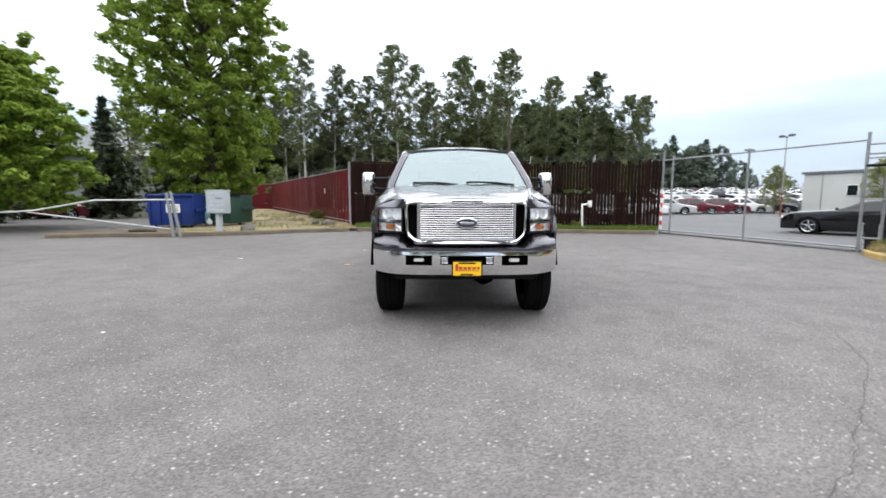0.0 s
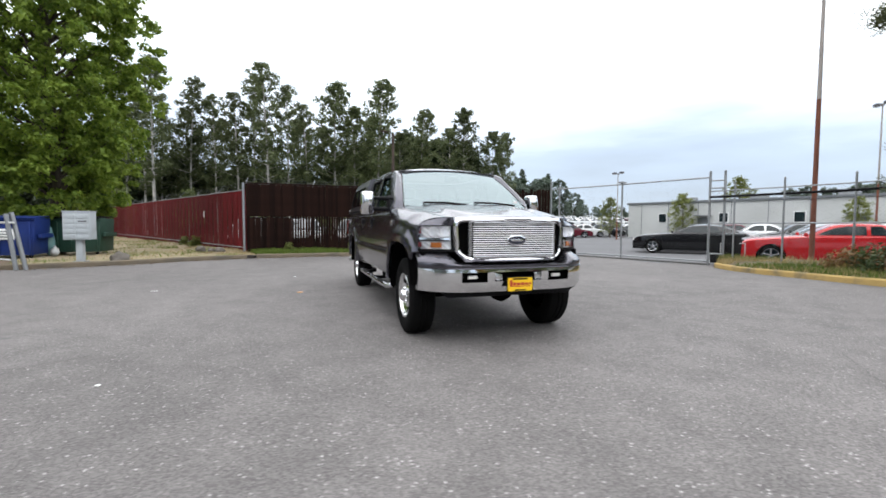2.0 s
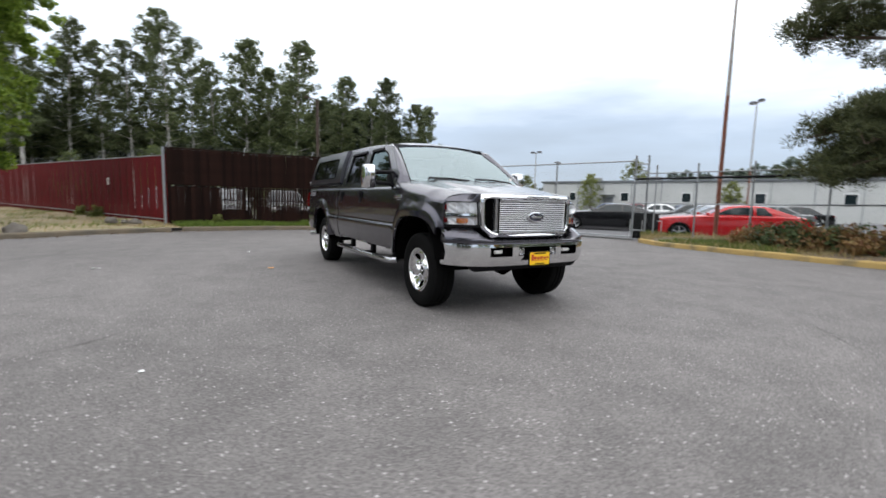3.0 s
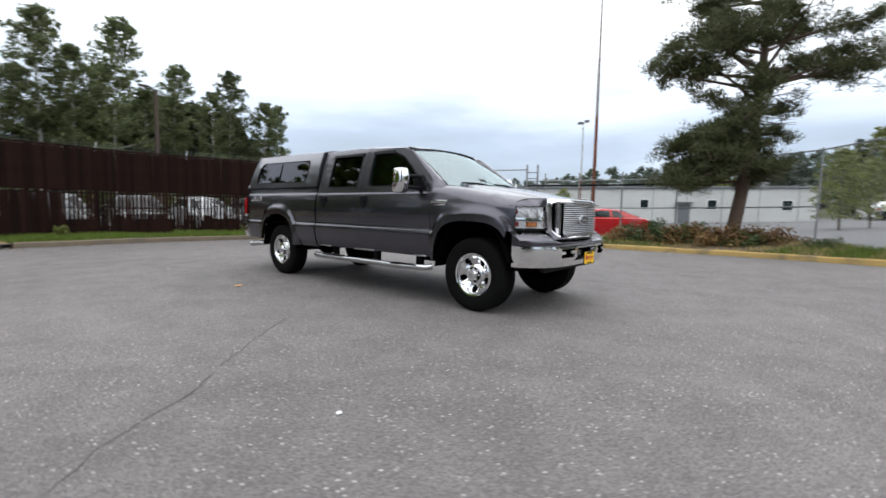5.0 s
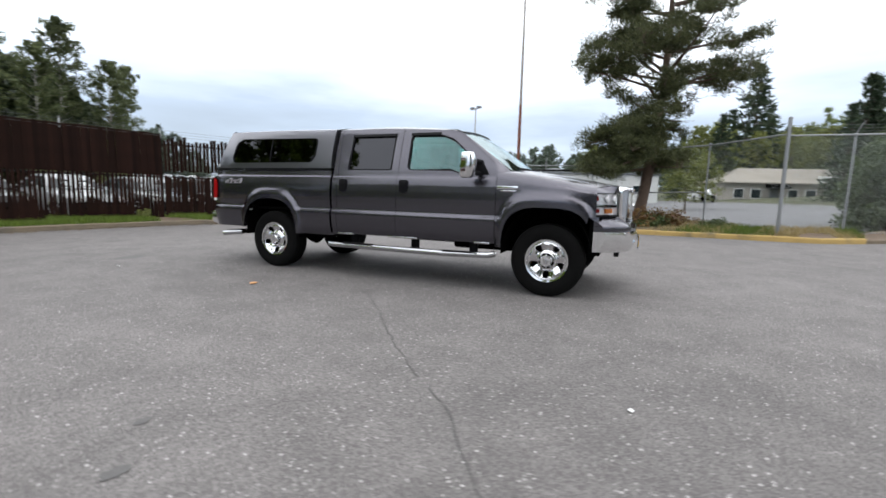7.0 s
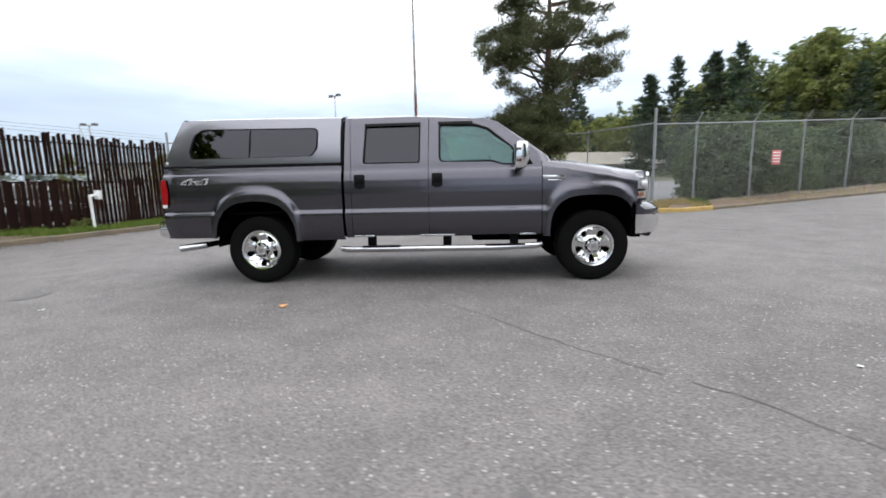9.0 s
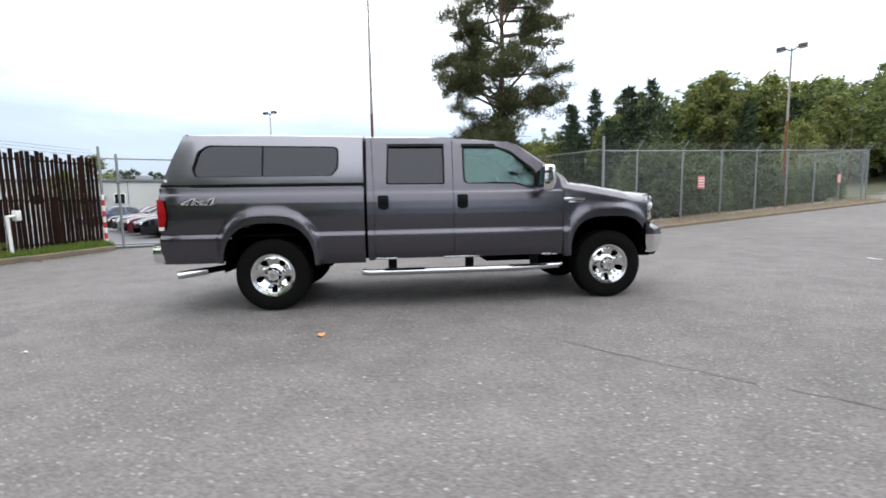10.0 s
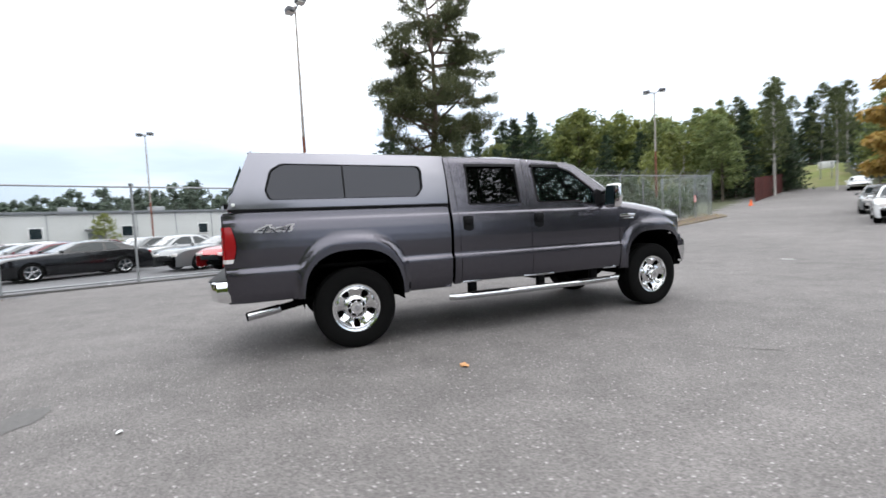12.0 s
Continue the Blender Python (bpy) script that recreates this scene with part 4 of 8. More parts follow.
def seal(window, s, xf=upper_x, wide=0.018, proud=0.004):
    """A rubber strip round a window."""
    c = np.mean(window, axis=0)
    outer, inner = [], []
    for p in window:
        d = np.array(p) - c
        u = d / np.linalg.norm(d)
        outer.append(tuple(np.array(p) + u * 0.004))
        inner.append(tuple(np.array(p) - u * wide))
    rows = [[(s * (xf(y, z) + h), y, z) for y, z in loop + loop[:1]] for loop, h in ((outer, 0.0), (outer, proud), (inner, proud), (inner, -0.02))]
    bm = bm_grid(rows)
    bmesh.ops.recalc_face_normals(bm, faces=bm.faces[:])
    return bm


def text_mesh(name, body, size, material, m, parent, label="", shear=0.0, extrude=0.001, offset=0.0):
    cu = bpy.data.curves.new(name, "FONT")
    cu.body, cu.size, cu.extrude, cu.shear, cu.align_x, cu.align_y, cu.offset = body, size, extrude, shear, "CENTER", "CENTER", offset
    ob = new(name, cu)
    me = bpy.data.meshes.new_from_object(ob.evaluated_get(bpy.context.evaluated_depsgraph_get()))
    bpy.data.objects.remove(ob)
    me.transform(m)
    me.materials.clear()
    return link(name, me, material, parent, label, smooth=False)


def tyre_and_rim(root, y, s):
    wheel = new("wheel")
    wheel.parent = root
    wheel.matrix_basis = pose(s * 0.815, y, HUB)
    wheel["label"] = "black tyre on a five-window chrome wheel"
    # tyre
    R, r = 0.410, 0.235
    prof = [(r - 0.006, -0.105), (r + 0.012, -0.122), (r + 0.07, -0.140), (r + 0.125, -0.136), (R - 0.022, -0.124), (R - 0.006, -0.112), (R, -0.095), (R, -0.034), (R - 0.010, -0.030), (R - 0.010, -0.022), (R, -0.018), (R, 0.018), (R - 0.010, 0.022), (R - 0.010, 0.030), (R, 0.034), (R, 0.095), (R - 0.006, 0.112), (R - 0.022, 0.124), (r + 0.125, 0.136), (r + 0.07, 0.140), (r + 0.03, 0.130), (r + 0.012, 0.124), (r - 0.006, 0.105)]
    bm = bm_lathe(prof, 64)
    part("tyre", bm, M_RUBBER, wheel, angle=30)
    # rim barrel and flange, dished face
    bm = bm_lathe([(r - 0.004, 0.104), (r + 0.010, 0.116), (r + 0.006, 0.124), (r - 0.010, 0.120), (r - 0.020, 0.096), (r - 0.030, 0.04), (r - 0.030, -0.10)], 56)
    part("rim_barrel", bm, M_CHROME, wheel, "polished chrome rim")
    # face with five openings
    bm = bmesh.new()
    n = 120
    radii = [0.215, 0.205, 0.198, 0.185, 0.165, 0.145, 0.126, 0.114, 0.100, 0.086]
    height = [0.092, 0.098, 0.100, 0.094, 0.084, 0.074, 0.070, 0.074, 0.084, 0.088]
    grid = []
    for q, rr in enumerate(radii):
        ring = []
        for k in range(n):
            a = 2 * math.pi * k / n
            lobe = math.cos(5 * a)
            h = height[q] + (0.012 * lobe if 2 < q < 7 else 0)
            ring.append(bm.verts.new((h, rr * math.sin(a), rr * math.cos(a))))
        grid.append(ring)
    for q in range(len(radii) - 1):
        for k in range(n):
            a = 2 * math.pi * (k + 0.5) / n
            ph = (a * 5 / (2 * math.pi) + 0.5) % 1.0 - 0.5
            rm = 0.5 * (radii[q] + radii[q + 1])
            half = 0.17 * math.sqrt(max(0, 1 - ((rm - 0.160) / 0.040) ** 2))
            if abs(abs(ph) - 0.5) < half * 1.0:
                continue
            bm.faces.new((grid[q][k], grid[q][(k + 1) % n], grid[q + 1][(k + 1) % n], grid[q + 1][k]))
    rim(bm, (-0.03, 0, 0))
    part("rim_face", bm, M_CHROME, wheel, "chrome wheel face with five openings")
    long_cap = 0.035 if y < 1 else 0.02
    bm = bm_lathe([(0.090, 0.085), (0.088, 0.098), (0.082, 0.104), (0.070, 0.106), (0.066, 0.112 + long_cap), (0.058, 0.122 + long_cap), (0.0, 0.126 + long_cap)], 40)
    part("hub_cap", bm, M_CHROME, wheel)
    for k in range(8):
        a = 2 * math.pi * k / 8
        bm = bm_lathe([(0.011, 0.09), (0.011, 0.114), (0.007, 0.120), (0.0, 0.121)], 8, m=Matrix.Translation((0, 0.0785 * math.cos(a), 0.0785 * math.sin(a))))
        part("lug_nut", bm, M_CHROME, wheel)
    part("hub_ring", bm_lathe([(0.0675, 0.1072), (0.0875, 0.1062), (0.0875, 0.100), (0.0675, 0.100)], 32), M_DARK, wheel, "dark ring behind the lug nuts")
    part("cap_disc", bm_lathe([(0.0, 0.1275 + long_cap), (0.030, 0.1268 + long_cap), (0.032, 0.123 + long_cap)], 24), M_SATIN, wheel)
    bm = bm_lathe([(0.0, 0.02), (0.19, 0.02), (0.20, 0.0), (0.19, -0.03), (0.0, -0.03)], 32)
    part("brake_disc", bm, M_DARK, wheel)
    if s < 0:
        wheel.matrix_basis = pose(s * 0.815, y, HUB, 0, 0, 180)
    return wheel


def build_truck():
    root = thing("pickup_truck", pose(-0.018, 0, 0) @ Matrix.Diagonal((0.982, 1, 1, 1)), "dark grey crew-cab pickup truck with bed canopy and chrome wheels", "pickup truck")
    for y in (0.0, WB):
        for s in (-1, 1):
            tyre_and_rim(root, y, s)
    # --- panels of both sides
    win_f = smooth_poly([(1.775, 1.415), (1.775, 1.858), (1.36, 1.850), (1.20, 1.795), (0.93, 1.575), (0.875, 1.49), (0.875, 1.372), (1.03, 1.366), (1.17, 1.408)], 0.14, 3)
    win_r = smooth_poly([(2.668, 1.415), (2.645, 1.862), (1.992, 1.858), (2.0, 1.41)], 0.06, 3)
    for s in (-1, 1):
        # front fender with its rounded top
        zs = sorted(set(np.linspace(0.45, 1.08, 18).round(4)) | {z for z in BODY_Z if z < 1.08})
        rows = []
        for y in cols(-0.50, 0.594):
            lo = arch_z(y, 0.915 if y < -0.43 else 0.545)
            zshould = float(np.interp(y, [-0.5, 0.0, 0.6], [1.150, 1.215, 1.318]))
            zl = [z * 1.0 for z in zs] + [1.08 + (zshould - 1.08) * k / 4 for k in (1, 2, 3, 4)]
            row = [(s * side_x(y, max(z, lo)), y, max(z, lo)) for z in zl]
            xs, (xh, zh) = side_x(y, zshould), hood_edge(y)
            for k in range(1, 11):
                t = k / 10
                a = t * math.pi / 2
                row.append((s * (xs + (xh + 0.004 - xs) * (1 - math.cos(a)) ** 0.9), y, zshould + (zh - zshould) * math.sin(a)))
            w = sstep(-0.15, -0.50, y)
            row = [(px, py + w * (nose_y(min(abs(px), 0.905)) + 0.004 - nose_y(0.905) + lean(px, pz)), pz) for px, py, pz in row]
            rows.append(row)
        fender = part("front_fender", rim(bm_grid(rows), (-s * 0.03, 0, -0.01)), M_PAINT, root)
        part("fender_badge", join(bm_box(s * (side_x(0.46, 1.205) + 0.004), 0.465, 1.215, 0.008, 0.25, 0.034, 0.003), bm_box(s * (side_x(0.46, 1.18) + 0.003), 0.45, 1.178, 0.006, 0.17, 0.014, 0.002)), M_CHROME, fender, "small chrome name badge")
        # doors
        for name, y0, y1, outer, win, cen, matr in (
            ("front_door", 0.602, 1.898, [(1.898, 1.33), (1.888, roof_edge(1.888)), (1.6, roof_edge(1.6)), (1.30, roof_edge(1.30)), (1.13, 1.878), (0.62, 1.475), (0.602, 1.33)], win_f, (1.38, 1.60), M_GLASS),
            ("rear_door", 1.904, 2.806, [(2.806, 1.33), (2.83, 1.955), (2.25, 1.955), (1.896, roof_edge(1.896)), (1.904, 1.33)], win_r, (2.33, 1.64), M_TINT),
        ):
            door = part(name, side_panel(y0, y1, 1.33, 0.565, s), M_PAINT, root)
            part("window_frame", upper_frame(outer, win, cen, s), M_PAINT, door)
            part("window", pane(win, s, 0.012, grow=1.01), matr, door, "tinted glass" if matr is M_TINT else "clear glass").visible_shadow = False
            part("window_seal", seal(win, s), M_BLACK, door)
            ya, yb = (1.78, 1.38) if name == "front_door" else (2.65, 1.99)
            rows = [[(s * (upper_x(ya + (yb - ya) * k / 8, z) + h), ya + (yb - ya) * k / 8, z) for k in range(9)] for z, h in ((1.882, 0.003), (1.880, 0.012), (1.848, 0.018), (1.846, 0.012))]
            part("rain_guard", bm_grid(rows), M_BLACK, door, "smoked plastic rain guard")
            hy = y1 - 0.10
            xh = side_x(hy, 1.2)
            part("door_handle", join(bm_prism(rounded(hy - 0.062, 1.112, hy + 0.062, 1.288, 0.022), 0.012, "yz", s * xh - 0.006, 0.003), bm_prism(rounded(hy - 0.050, 1.195, hy + 0.046, 1.268, 0.016), 0.030, "yz", s * (xh + 0.012) - 0.015, 0.006), bm_prism(rounded(hy - 0.040, 1.125, hy + 0.036, 1.180, 0.014), 0.006, "yz", s * (xh + 0.007) - 0.003, 0.002)), M_BLACK, door)
        pb = bm_grid([[(s * upper_x(2.8, z), y0 + (y1 - y0) * k / 2, z) for k in range(3)] for z, y0, y1 in [(1.33 + 0.625 * q / 8, 2.812 + 0.024 * q / 8, 2.888) for q in range(9)]])
        part("rear_pillar", join(rim(pb, (-s * 0.05, 0, 0)), side_panel(2.812, 2.888, 1.33, 0.55, s)), M_PAINT, root)
        # bed side
        bed = part("bed_side", side_panel(2.922, 5.125, 1.405, lambda y: 0.525 if y < 3.5 else 0.57, s), M_PAINT, root)
        # lettering on the rear quarter
        m4 = pose(s * (side_x(4.71, 1.235) + 0.003), 4.715, 1.235, 90, 0, 90 * s)
        text_mesh("lettering", "4x4", 0.150, M_DECAL, m4 @ Matrix.Diagonal((1.32, 0.68, 1, 1)), bed, "pale outlined 4x4 lettering", 0.35, 0.001, 0.015)
        text_mesh("lettering_fill", "4x4", 0.150, M_PAINT, pose(s * 0.003, 0, 0) @ m4 @ Matrix.Diagonal((1.32, 0.68, 1, 1)), bed, "body-coloured fill of the lettering", 0.35, 0.001, 0.0)
        # tail light wrapping the corner
        rows = []
        for z in np.linspace(0.945, 1.275, 10):
            rows.append([(s * (side_x(4.99, z) + 0.006), y, z) for y in (5.092 - 0.034 * math.sin((z - 0.945) * 9.5), 5.112)] + [(s * 0.955, 5.135, z), (s * 0.91, 5.15, z), (s * 0.83, 5.152, z)])
        tl = part("tail_light", rim(bm_grid(rows[1:]), (0, -0.03, 0)), M_RED, root, "red tail light")
        part("reversing_lens", rim(bm_grid(rows[:2]), (0, -0.03, 0)), M_WHITE_LENS, tl)
        # inner wheel houses
        for yc in (0.02, WB):
            rows = []
            for x in (s * 0.985, s * 0.45):
                rows.append([(x, yc + 0.50 * math.cos(a), 0.46 + 0.56 * math.sin(a)) for a in np.linspace(0, math.pi * (0.93 if yc < 1 else 1), 24)])
            hb = bm_grid(rows)
            back = bm_prism([(yc + 0.50 * math.cos(a), 0.46 + 0.56 * math.sin(a)) for a in np.linspace(0, math.pi * (0.93 if yc < 1 else 1), 24)], 0.01, "yz", s * 0.45)
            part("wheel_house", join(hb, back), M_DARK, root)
        # step bar
        bar = part("side_step", bm_tube([(s * 0.93, 0.60, 0.445), (s * 0.985, 0.66, 0.43), (s * 0.985, 1.2, 0.412), (s * 0.985, 2.88, 0.41), (s * 0.95, 2.955, 0.415)], 0.036, 14), M_SATIN, root, "polished tube side step")
        for yc in (1.02, 2.48):
            part("step_pad", bm_box(s * 0.985, yc, 0.445, 0.07, 0.46, 0.016, 0.006), M_BLACK, bar)
        for yc in (0.9, 1.70, 2.62):
            part("bracket", join(bm_box(s * 0.90, yc, 0.42, 0.20, 0.10, 0.04, 0.01), bm_box(s * 0.82, yc, 0.50, 0.06, 0.10, 0.20, 0.01)), M_BLACK, bar)
        # sill strips under the doors
        for ya, yb in ((0.66, 0.85), (1.60, 2.02), (2.56, 2.80)):
            part("sill_strip", bm_box(s * 0.962, (ya + yb) / 2, 0.566, 0.03, yb - ya, 0.022, 0.005), M_SATIN, root, "scuffed bare-metal sill strip")
        # door mirror
        mx = s * (1.205 if s < 0 else 1.150)
        rows = []
        for q in range(9):
            v = q / 8
            z, w, dp = 1.312 + 0.285 * v, 0.078 + 0.012 * math.sin(math.pi * v), 0.100 + 0.030 * math.sin(math.pi * v ** 0.9)
            rows.append([(mx + w * math.copysign(abs(math.cos(a)) ** 0.6, math.cos(a)), 0.915 - dp * abs(math.sin(a)) ** 0.7 - 0.02 * v, z) for a in np.linspace(0, math.pi, 17)] + [(mx - w * 0.98, 0.935 - 0.02 * v, z), (mx + w * 0.98, 0.935 - 0.02 * v, z)])
        bm = bm_grid(rows, True)
        bmesh.ops.holes_fill(bm, edges=[e for e in bm.edges if e.is_boundary], sides=0)
        bmesh.ops.recalc_face_normals(bm, faces=bm.faces[:])
        bmesh.ops.bevel(bm, geom=[e for e in bm.edges if abs(e.verts[0].co.z - e.verts[1].co.z) < 1e-4 and (abs(e.verts[0].co.z - 1.312) < 1e-4 or abs(e.verts[0].co.z - 1.597) < 1e-4)], offset=0.026, segments=3, affect="EDGES", profile=0.5)
        mir = part("mirror", bm, M_CHROME, root, "chrome tow mirror")
        part("mirror_glass", bm_prism(rounded(mx - 0.064, 1.345, mx + 0.064, 1.570, 0.02), 0.006, "xz", 0.926), M_WIN, mir)
        part("mirror_lamp", bm_box(mx + s * 0.082, 0.895, 1.455, 0.012, 0.055, 0.15, 0.005), M_MARKER, mir, "dark red side marker")
        part("mirror_arm", join(bm_tube([(s * 0.90, 0.80, 1.51), (mx - s * 0.05, 0.87, 1.515)], 0.024, 8), bm_tube([(s * 0.90, 0.80, 1.37), (mx - s * 0.05, 0.87, 1.385)], 0.024, 8)), M_BLACK, mir)
        part("mirror_foot", bm_prism(smooth_poly([(0.68, 1.34), (0.93, 1.34), (0.93, 1.50), (0.88, 1.56), (0.78, 1.50)], 0.2), 0.06, "yz", s * 0.915 - 0.03, 0.008), M_BLACK, mir)
        # headlamp
        xf, xg = side_x(-0.5, 1.150), hood_edge(-0.5)[0] + 0.004
        def lamp_top(x):
            """The upper edge of the lamp follows the fender and the hood."""
            t = min(1.0, max(0.0, (xf - x) / (xf - xg)))
            a = math.acos(1 - t ** (1 / 0.9))
            return 1.147 + (hood_edge(-0.5)[1] - 1.150) * math.sin(a)
        def lamp_rows(x0, x1, z0, z1, out=0.0, n=10, crown=False):
            rows = []
            for q in range(5):
                z = z0 + (z1 - z0) * q / 4
                r = []
                for k in range(n + 1):
                    x = x0 + (x1 - x0) * k / n
                    zz = z if not crown else z0 + (lamp_top(x) - z0) * q / 4
                    r.append((s * x, nose_y(x) - out + 0.025 * ((zz - 0.93) / 0.24) ** 2, zz))
                rows.append(r)
            return rows
        LZ0, LZ1 = 0.942, 1.172
        hl = part("headlamp", rim(bm_grid(lamp_rows(0.636, 0.918, LZ0, LZ1, 0.0, 14)), (0, 0.03, 0)), M_LENS, root, "clear headlamp with chrome reflector and amber lens")
        # painted nose panel over the lamp, following hood and fender
        rows = []
        for q in range(5):
            row = []
            for x in np.linspace(0.606, 0.925, 15):
                z = LZ1 + 0.006 + max(0.004, lamp_top(x) - LZ1 - 0.004) * q / 4
                row.append((s * x, nose_y(x) + 0.004 + 0.025 * ((LZ1 - 0.93) / 0.24) ** 2 * (1 - q / 4) + 0.020 * (q / 4) ** 2 + lean(x, z), z))
            rows.append(row)
        part("nose_panel", rim(bm_grid(rows), (0, 0.03, 0)), M_PAINT, root)
        # dark seam round the lamp
        part("lamp_seam", join(bm_grid(lamp_rows(0.606, 0.926, LZ0 - 0.020, LZ0 + 0.004, -0.004)), bm_grid(lamp_rows(0.622, 0.638, LZ0, LZ1, -0.003, 2))), M_BLACK, hl)
        # stepped chrome reflector in facets that tilt by turns
        facets = []
        for q in range(9):
            facets.append([(s * x, nose_y(x) + 0.050 + (0.010 if (q + k) % 2 else 0.0) + 0.02 * (q / 8) ** 2, LZ0 + 0.004 + (LZ1 - LZ0 - 0.008) * q / 8) for k, x in enumerate(np.linspace(0.638, 0.916, 10))])
        part("reflector", rim(bm_grid(facets), (0, -0.034, 0)), M_REFLECTOR, hl, "faceted chrome reflector", smooth=False)
        for xc in (0.680, 0.785):
            part("bowl", bm_lathe([(0.0, 0.0), (0.020, 0.004), (0.034, 0.014), (0.044, 0.034), (0.048, 0.036)], 20, "z", Matrix.Translation((s * xc, nose_y(xc) + 0.052, 1.113)) @ Matrix.Rotation(radians(90), 4, "X")), M_REFLECTOR, hl, "bright lamp bowl")
        part("turn_signal", rim(bm_grid(lamp_rows(0.715, 0.800, 0.962, 1.010, -0.022, 6)), (0, 0.02, 0)), M_AMBER, hl, "amber turn signal")
        part("lamp_bar", rim(bm_grid(lamp_rows(0.640, 0.914, 1.036, 1.056, -0.014)), (0, 0.02, 0)), M_CHROME, hl)
        # near-black strip that paints in the shadow below the lamp bar
        part("lamp_shadow_line", bm_grid(lamp_rows(0.642, 0.912, 1.026, 1.035, -0.020)), M_DARK, hl)
        for z0, z1 in ((0.965, 1.010), (1.095, 1.145)):
            part("side_marker", bm_grid(lamp_rows(0.880, 0.908, z0, z1, -0.008, 5)), M_RED, hl, "red side marker")
    # --- hood
    rows = []
    for y in list(np.linspace(0.60, -0.62, 30)) + [-0.66, -0.69, -0.71, -0.72]:
        xh, zh = hood_edge(max(y, -0.66))
        drop = 0.0 if y > -0.60 else 0.016 * ((-0.60 - y) / 0.12) ** 2
        row = []
        for k in range(41):
            u = -1 + k / 20
            x = u * (xh - 0.003)
            crown = 0.030 * (1 - u * u) + 0.016 * sstep(0.80, 0.62, abs(u)) - 0.010 * sstep(0.45, 0.25, abs(u)) * sstep(-0.6, 0.2, y)
            yy = y if y > -0.3 else y + 0.05 * (u * u) * sstep(-0.3, -0.72, y)
            row.append((x, yy, zh + crown - drop))
        rows.append(row)
    part("hood", rim(bm_grid(rows), (0, 0, -0.03)), M_PAINT, root)
    # --- roof
    rows = []
    for y in np.linspace(1.10, 2.890, 22):
        front, slope = sstep(1.45, 1.10, y), sstep(2.25, 1.05, y)
        ze, zc = roof_edge(y) - 0.012 * front, 2.032 - 0.060 * slope - 0.045 * front ** 1.5
        row = []
        for k in range(29):
            u = -1 + k / 14
            row.append((u * upper_x(y, 1.955), y + 0.10 * front * (u * u) * 0.9, ze + (zc - ze) * (1 - abs(u) ** 2.7)))
        rows.append(row)
    part("roof", rim(bm_grid(rows), (0, 0, -0.03)), M_PAINT, root)
    # --- windshield and pillars
    def ws(u, v, out=0.0):
        """Place on the windshield: u across (-1..1), v up (0..1)."""
        x = u * (0.832 + (0.678 - 0.832) * v)
        y = (0.36 + 0.10 * u * u) + (1.115 + 0.085 * u * u - (0.36 + 0.10 * u * u)) * v
        return (x, y - out, 1.405 + (1.920 - 0.030 * u * u - 1.405) * v + 0.02 * math.sin(math.pi * v) + out * 0.5)
    rows = [[ws(-1 + k / 10, v / 10) for k in range(21)] for v in range(11)]
    shield = part("windshield", rim(bm_grid(rows), (0, 0.006, -0.003)), M_SHIELD, root, "clear windshield")
    shield.visible_shadow = False
    edge = [(-1 + k / 10, 0.0) for k in range(21)] + [(1, v / 10) for v in range(1, 11)] + [(1 - k / 10, 1.0) for k in range(1, 21)] + [(-1, 1 - v / 10) for v in range(1, 10)]
    seal_rows = [[ws(u * g, 0.5 + (v - 0.5) * g2, o) for u, v in edge + edge[:1]] for g, g2, o in ((1.004, 1.008, 0.0), (1.004, 1.008, 0.003), (0.988, 0.986, 0.003), (0.988, 0.986, -0.006))]
    part("windshield_seal", bm_grid(seal_rows), M_BLACK, shield)
    for s in (-1, 1):
        rows = []
        for q in range(13):
            t = q / 12
            yd, zd = float(np.interp(t, [0, 0.06, 0.75, 1], [0.612, 0.63, 1.13, 1.26])), float(np.interp(t, [0, 0.06, 0.75, 1], [1.33, 1.49, 1.882, 1.908]))
            d = Vector((s * upper_x(yd, zd), yd, zd))
            w = Vector(ws(s, min(1.0, max(0, -0.03 + 1.03 * t))))
            row = []
            for k in range(6):
                u = k / 5
                p = d.lerp(w, u) + Vector((s * 0.018, -0.012, 0.012)) * math.sin(math.pi * u)
                row.append(tuple(p))
            rows.append(row)
        part("windshield_pillar", bm_grid(rows), M_PAINT, root)
        # wipers
        a, b = (ws(-0.05, 0.03, 0.02), ws(-0.72, 0.07, 0.02)) if s < 0 else (ws(0.80, 0.03, 0.02), ws(0.08, 0.08, 0.02))
        mid = tuple((np.array(a) + np.array(b)) / 2 + np.array((0, -0.02, 0.012)))
        part("wiper", join(bm_tube([a, mid, b], 0.009, 6), bm_tube([tuple(np.array(p) + np.array((0, 0.006, -0.008))) for p in (a, mid, b)], 0.007, 6)), M_BLACK, shield)
    part("cowl", bm_grid([[(x, 0.59, 1.41) for x in np.linspace(-0.8, 0.8, 17)]] + [[(x, 0.30 + 0.12 * (x / 0.8) ** 2, 1.40) for x in np.linspace(-0.8, 0.8, 17)]]), M_BLACK, root)
    part("inspection_sticker", bm_box(0.655, 0.42, 1.475, 0.05, 0.004, 0.035, 0.001, m=None), M_WHITE, shield, "small white paper sticker")
    part("cab_back", bm_prism([(-0.92, 0.62), (-0.92, 1.36), (-0.75, 1.95), (0.75, 1.95), (0.92, 1.36), (0.92, 0.62)], 0.01, "xz", 2.872), M_PAINT, root)
    part("rear_glass", bm_box(0, 2.888, 1.66, 1.2, 0.008, 0.36, 0.003), M_TINT, root)
    # --- nose: grille with chrome surround
    grille = new("grille")
    grille.parent = root
    grille["label"] = "chrome grille with thin horizontal bars and oval emblem"
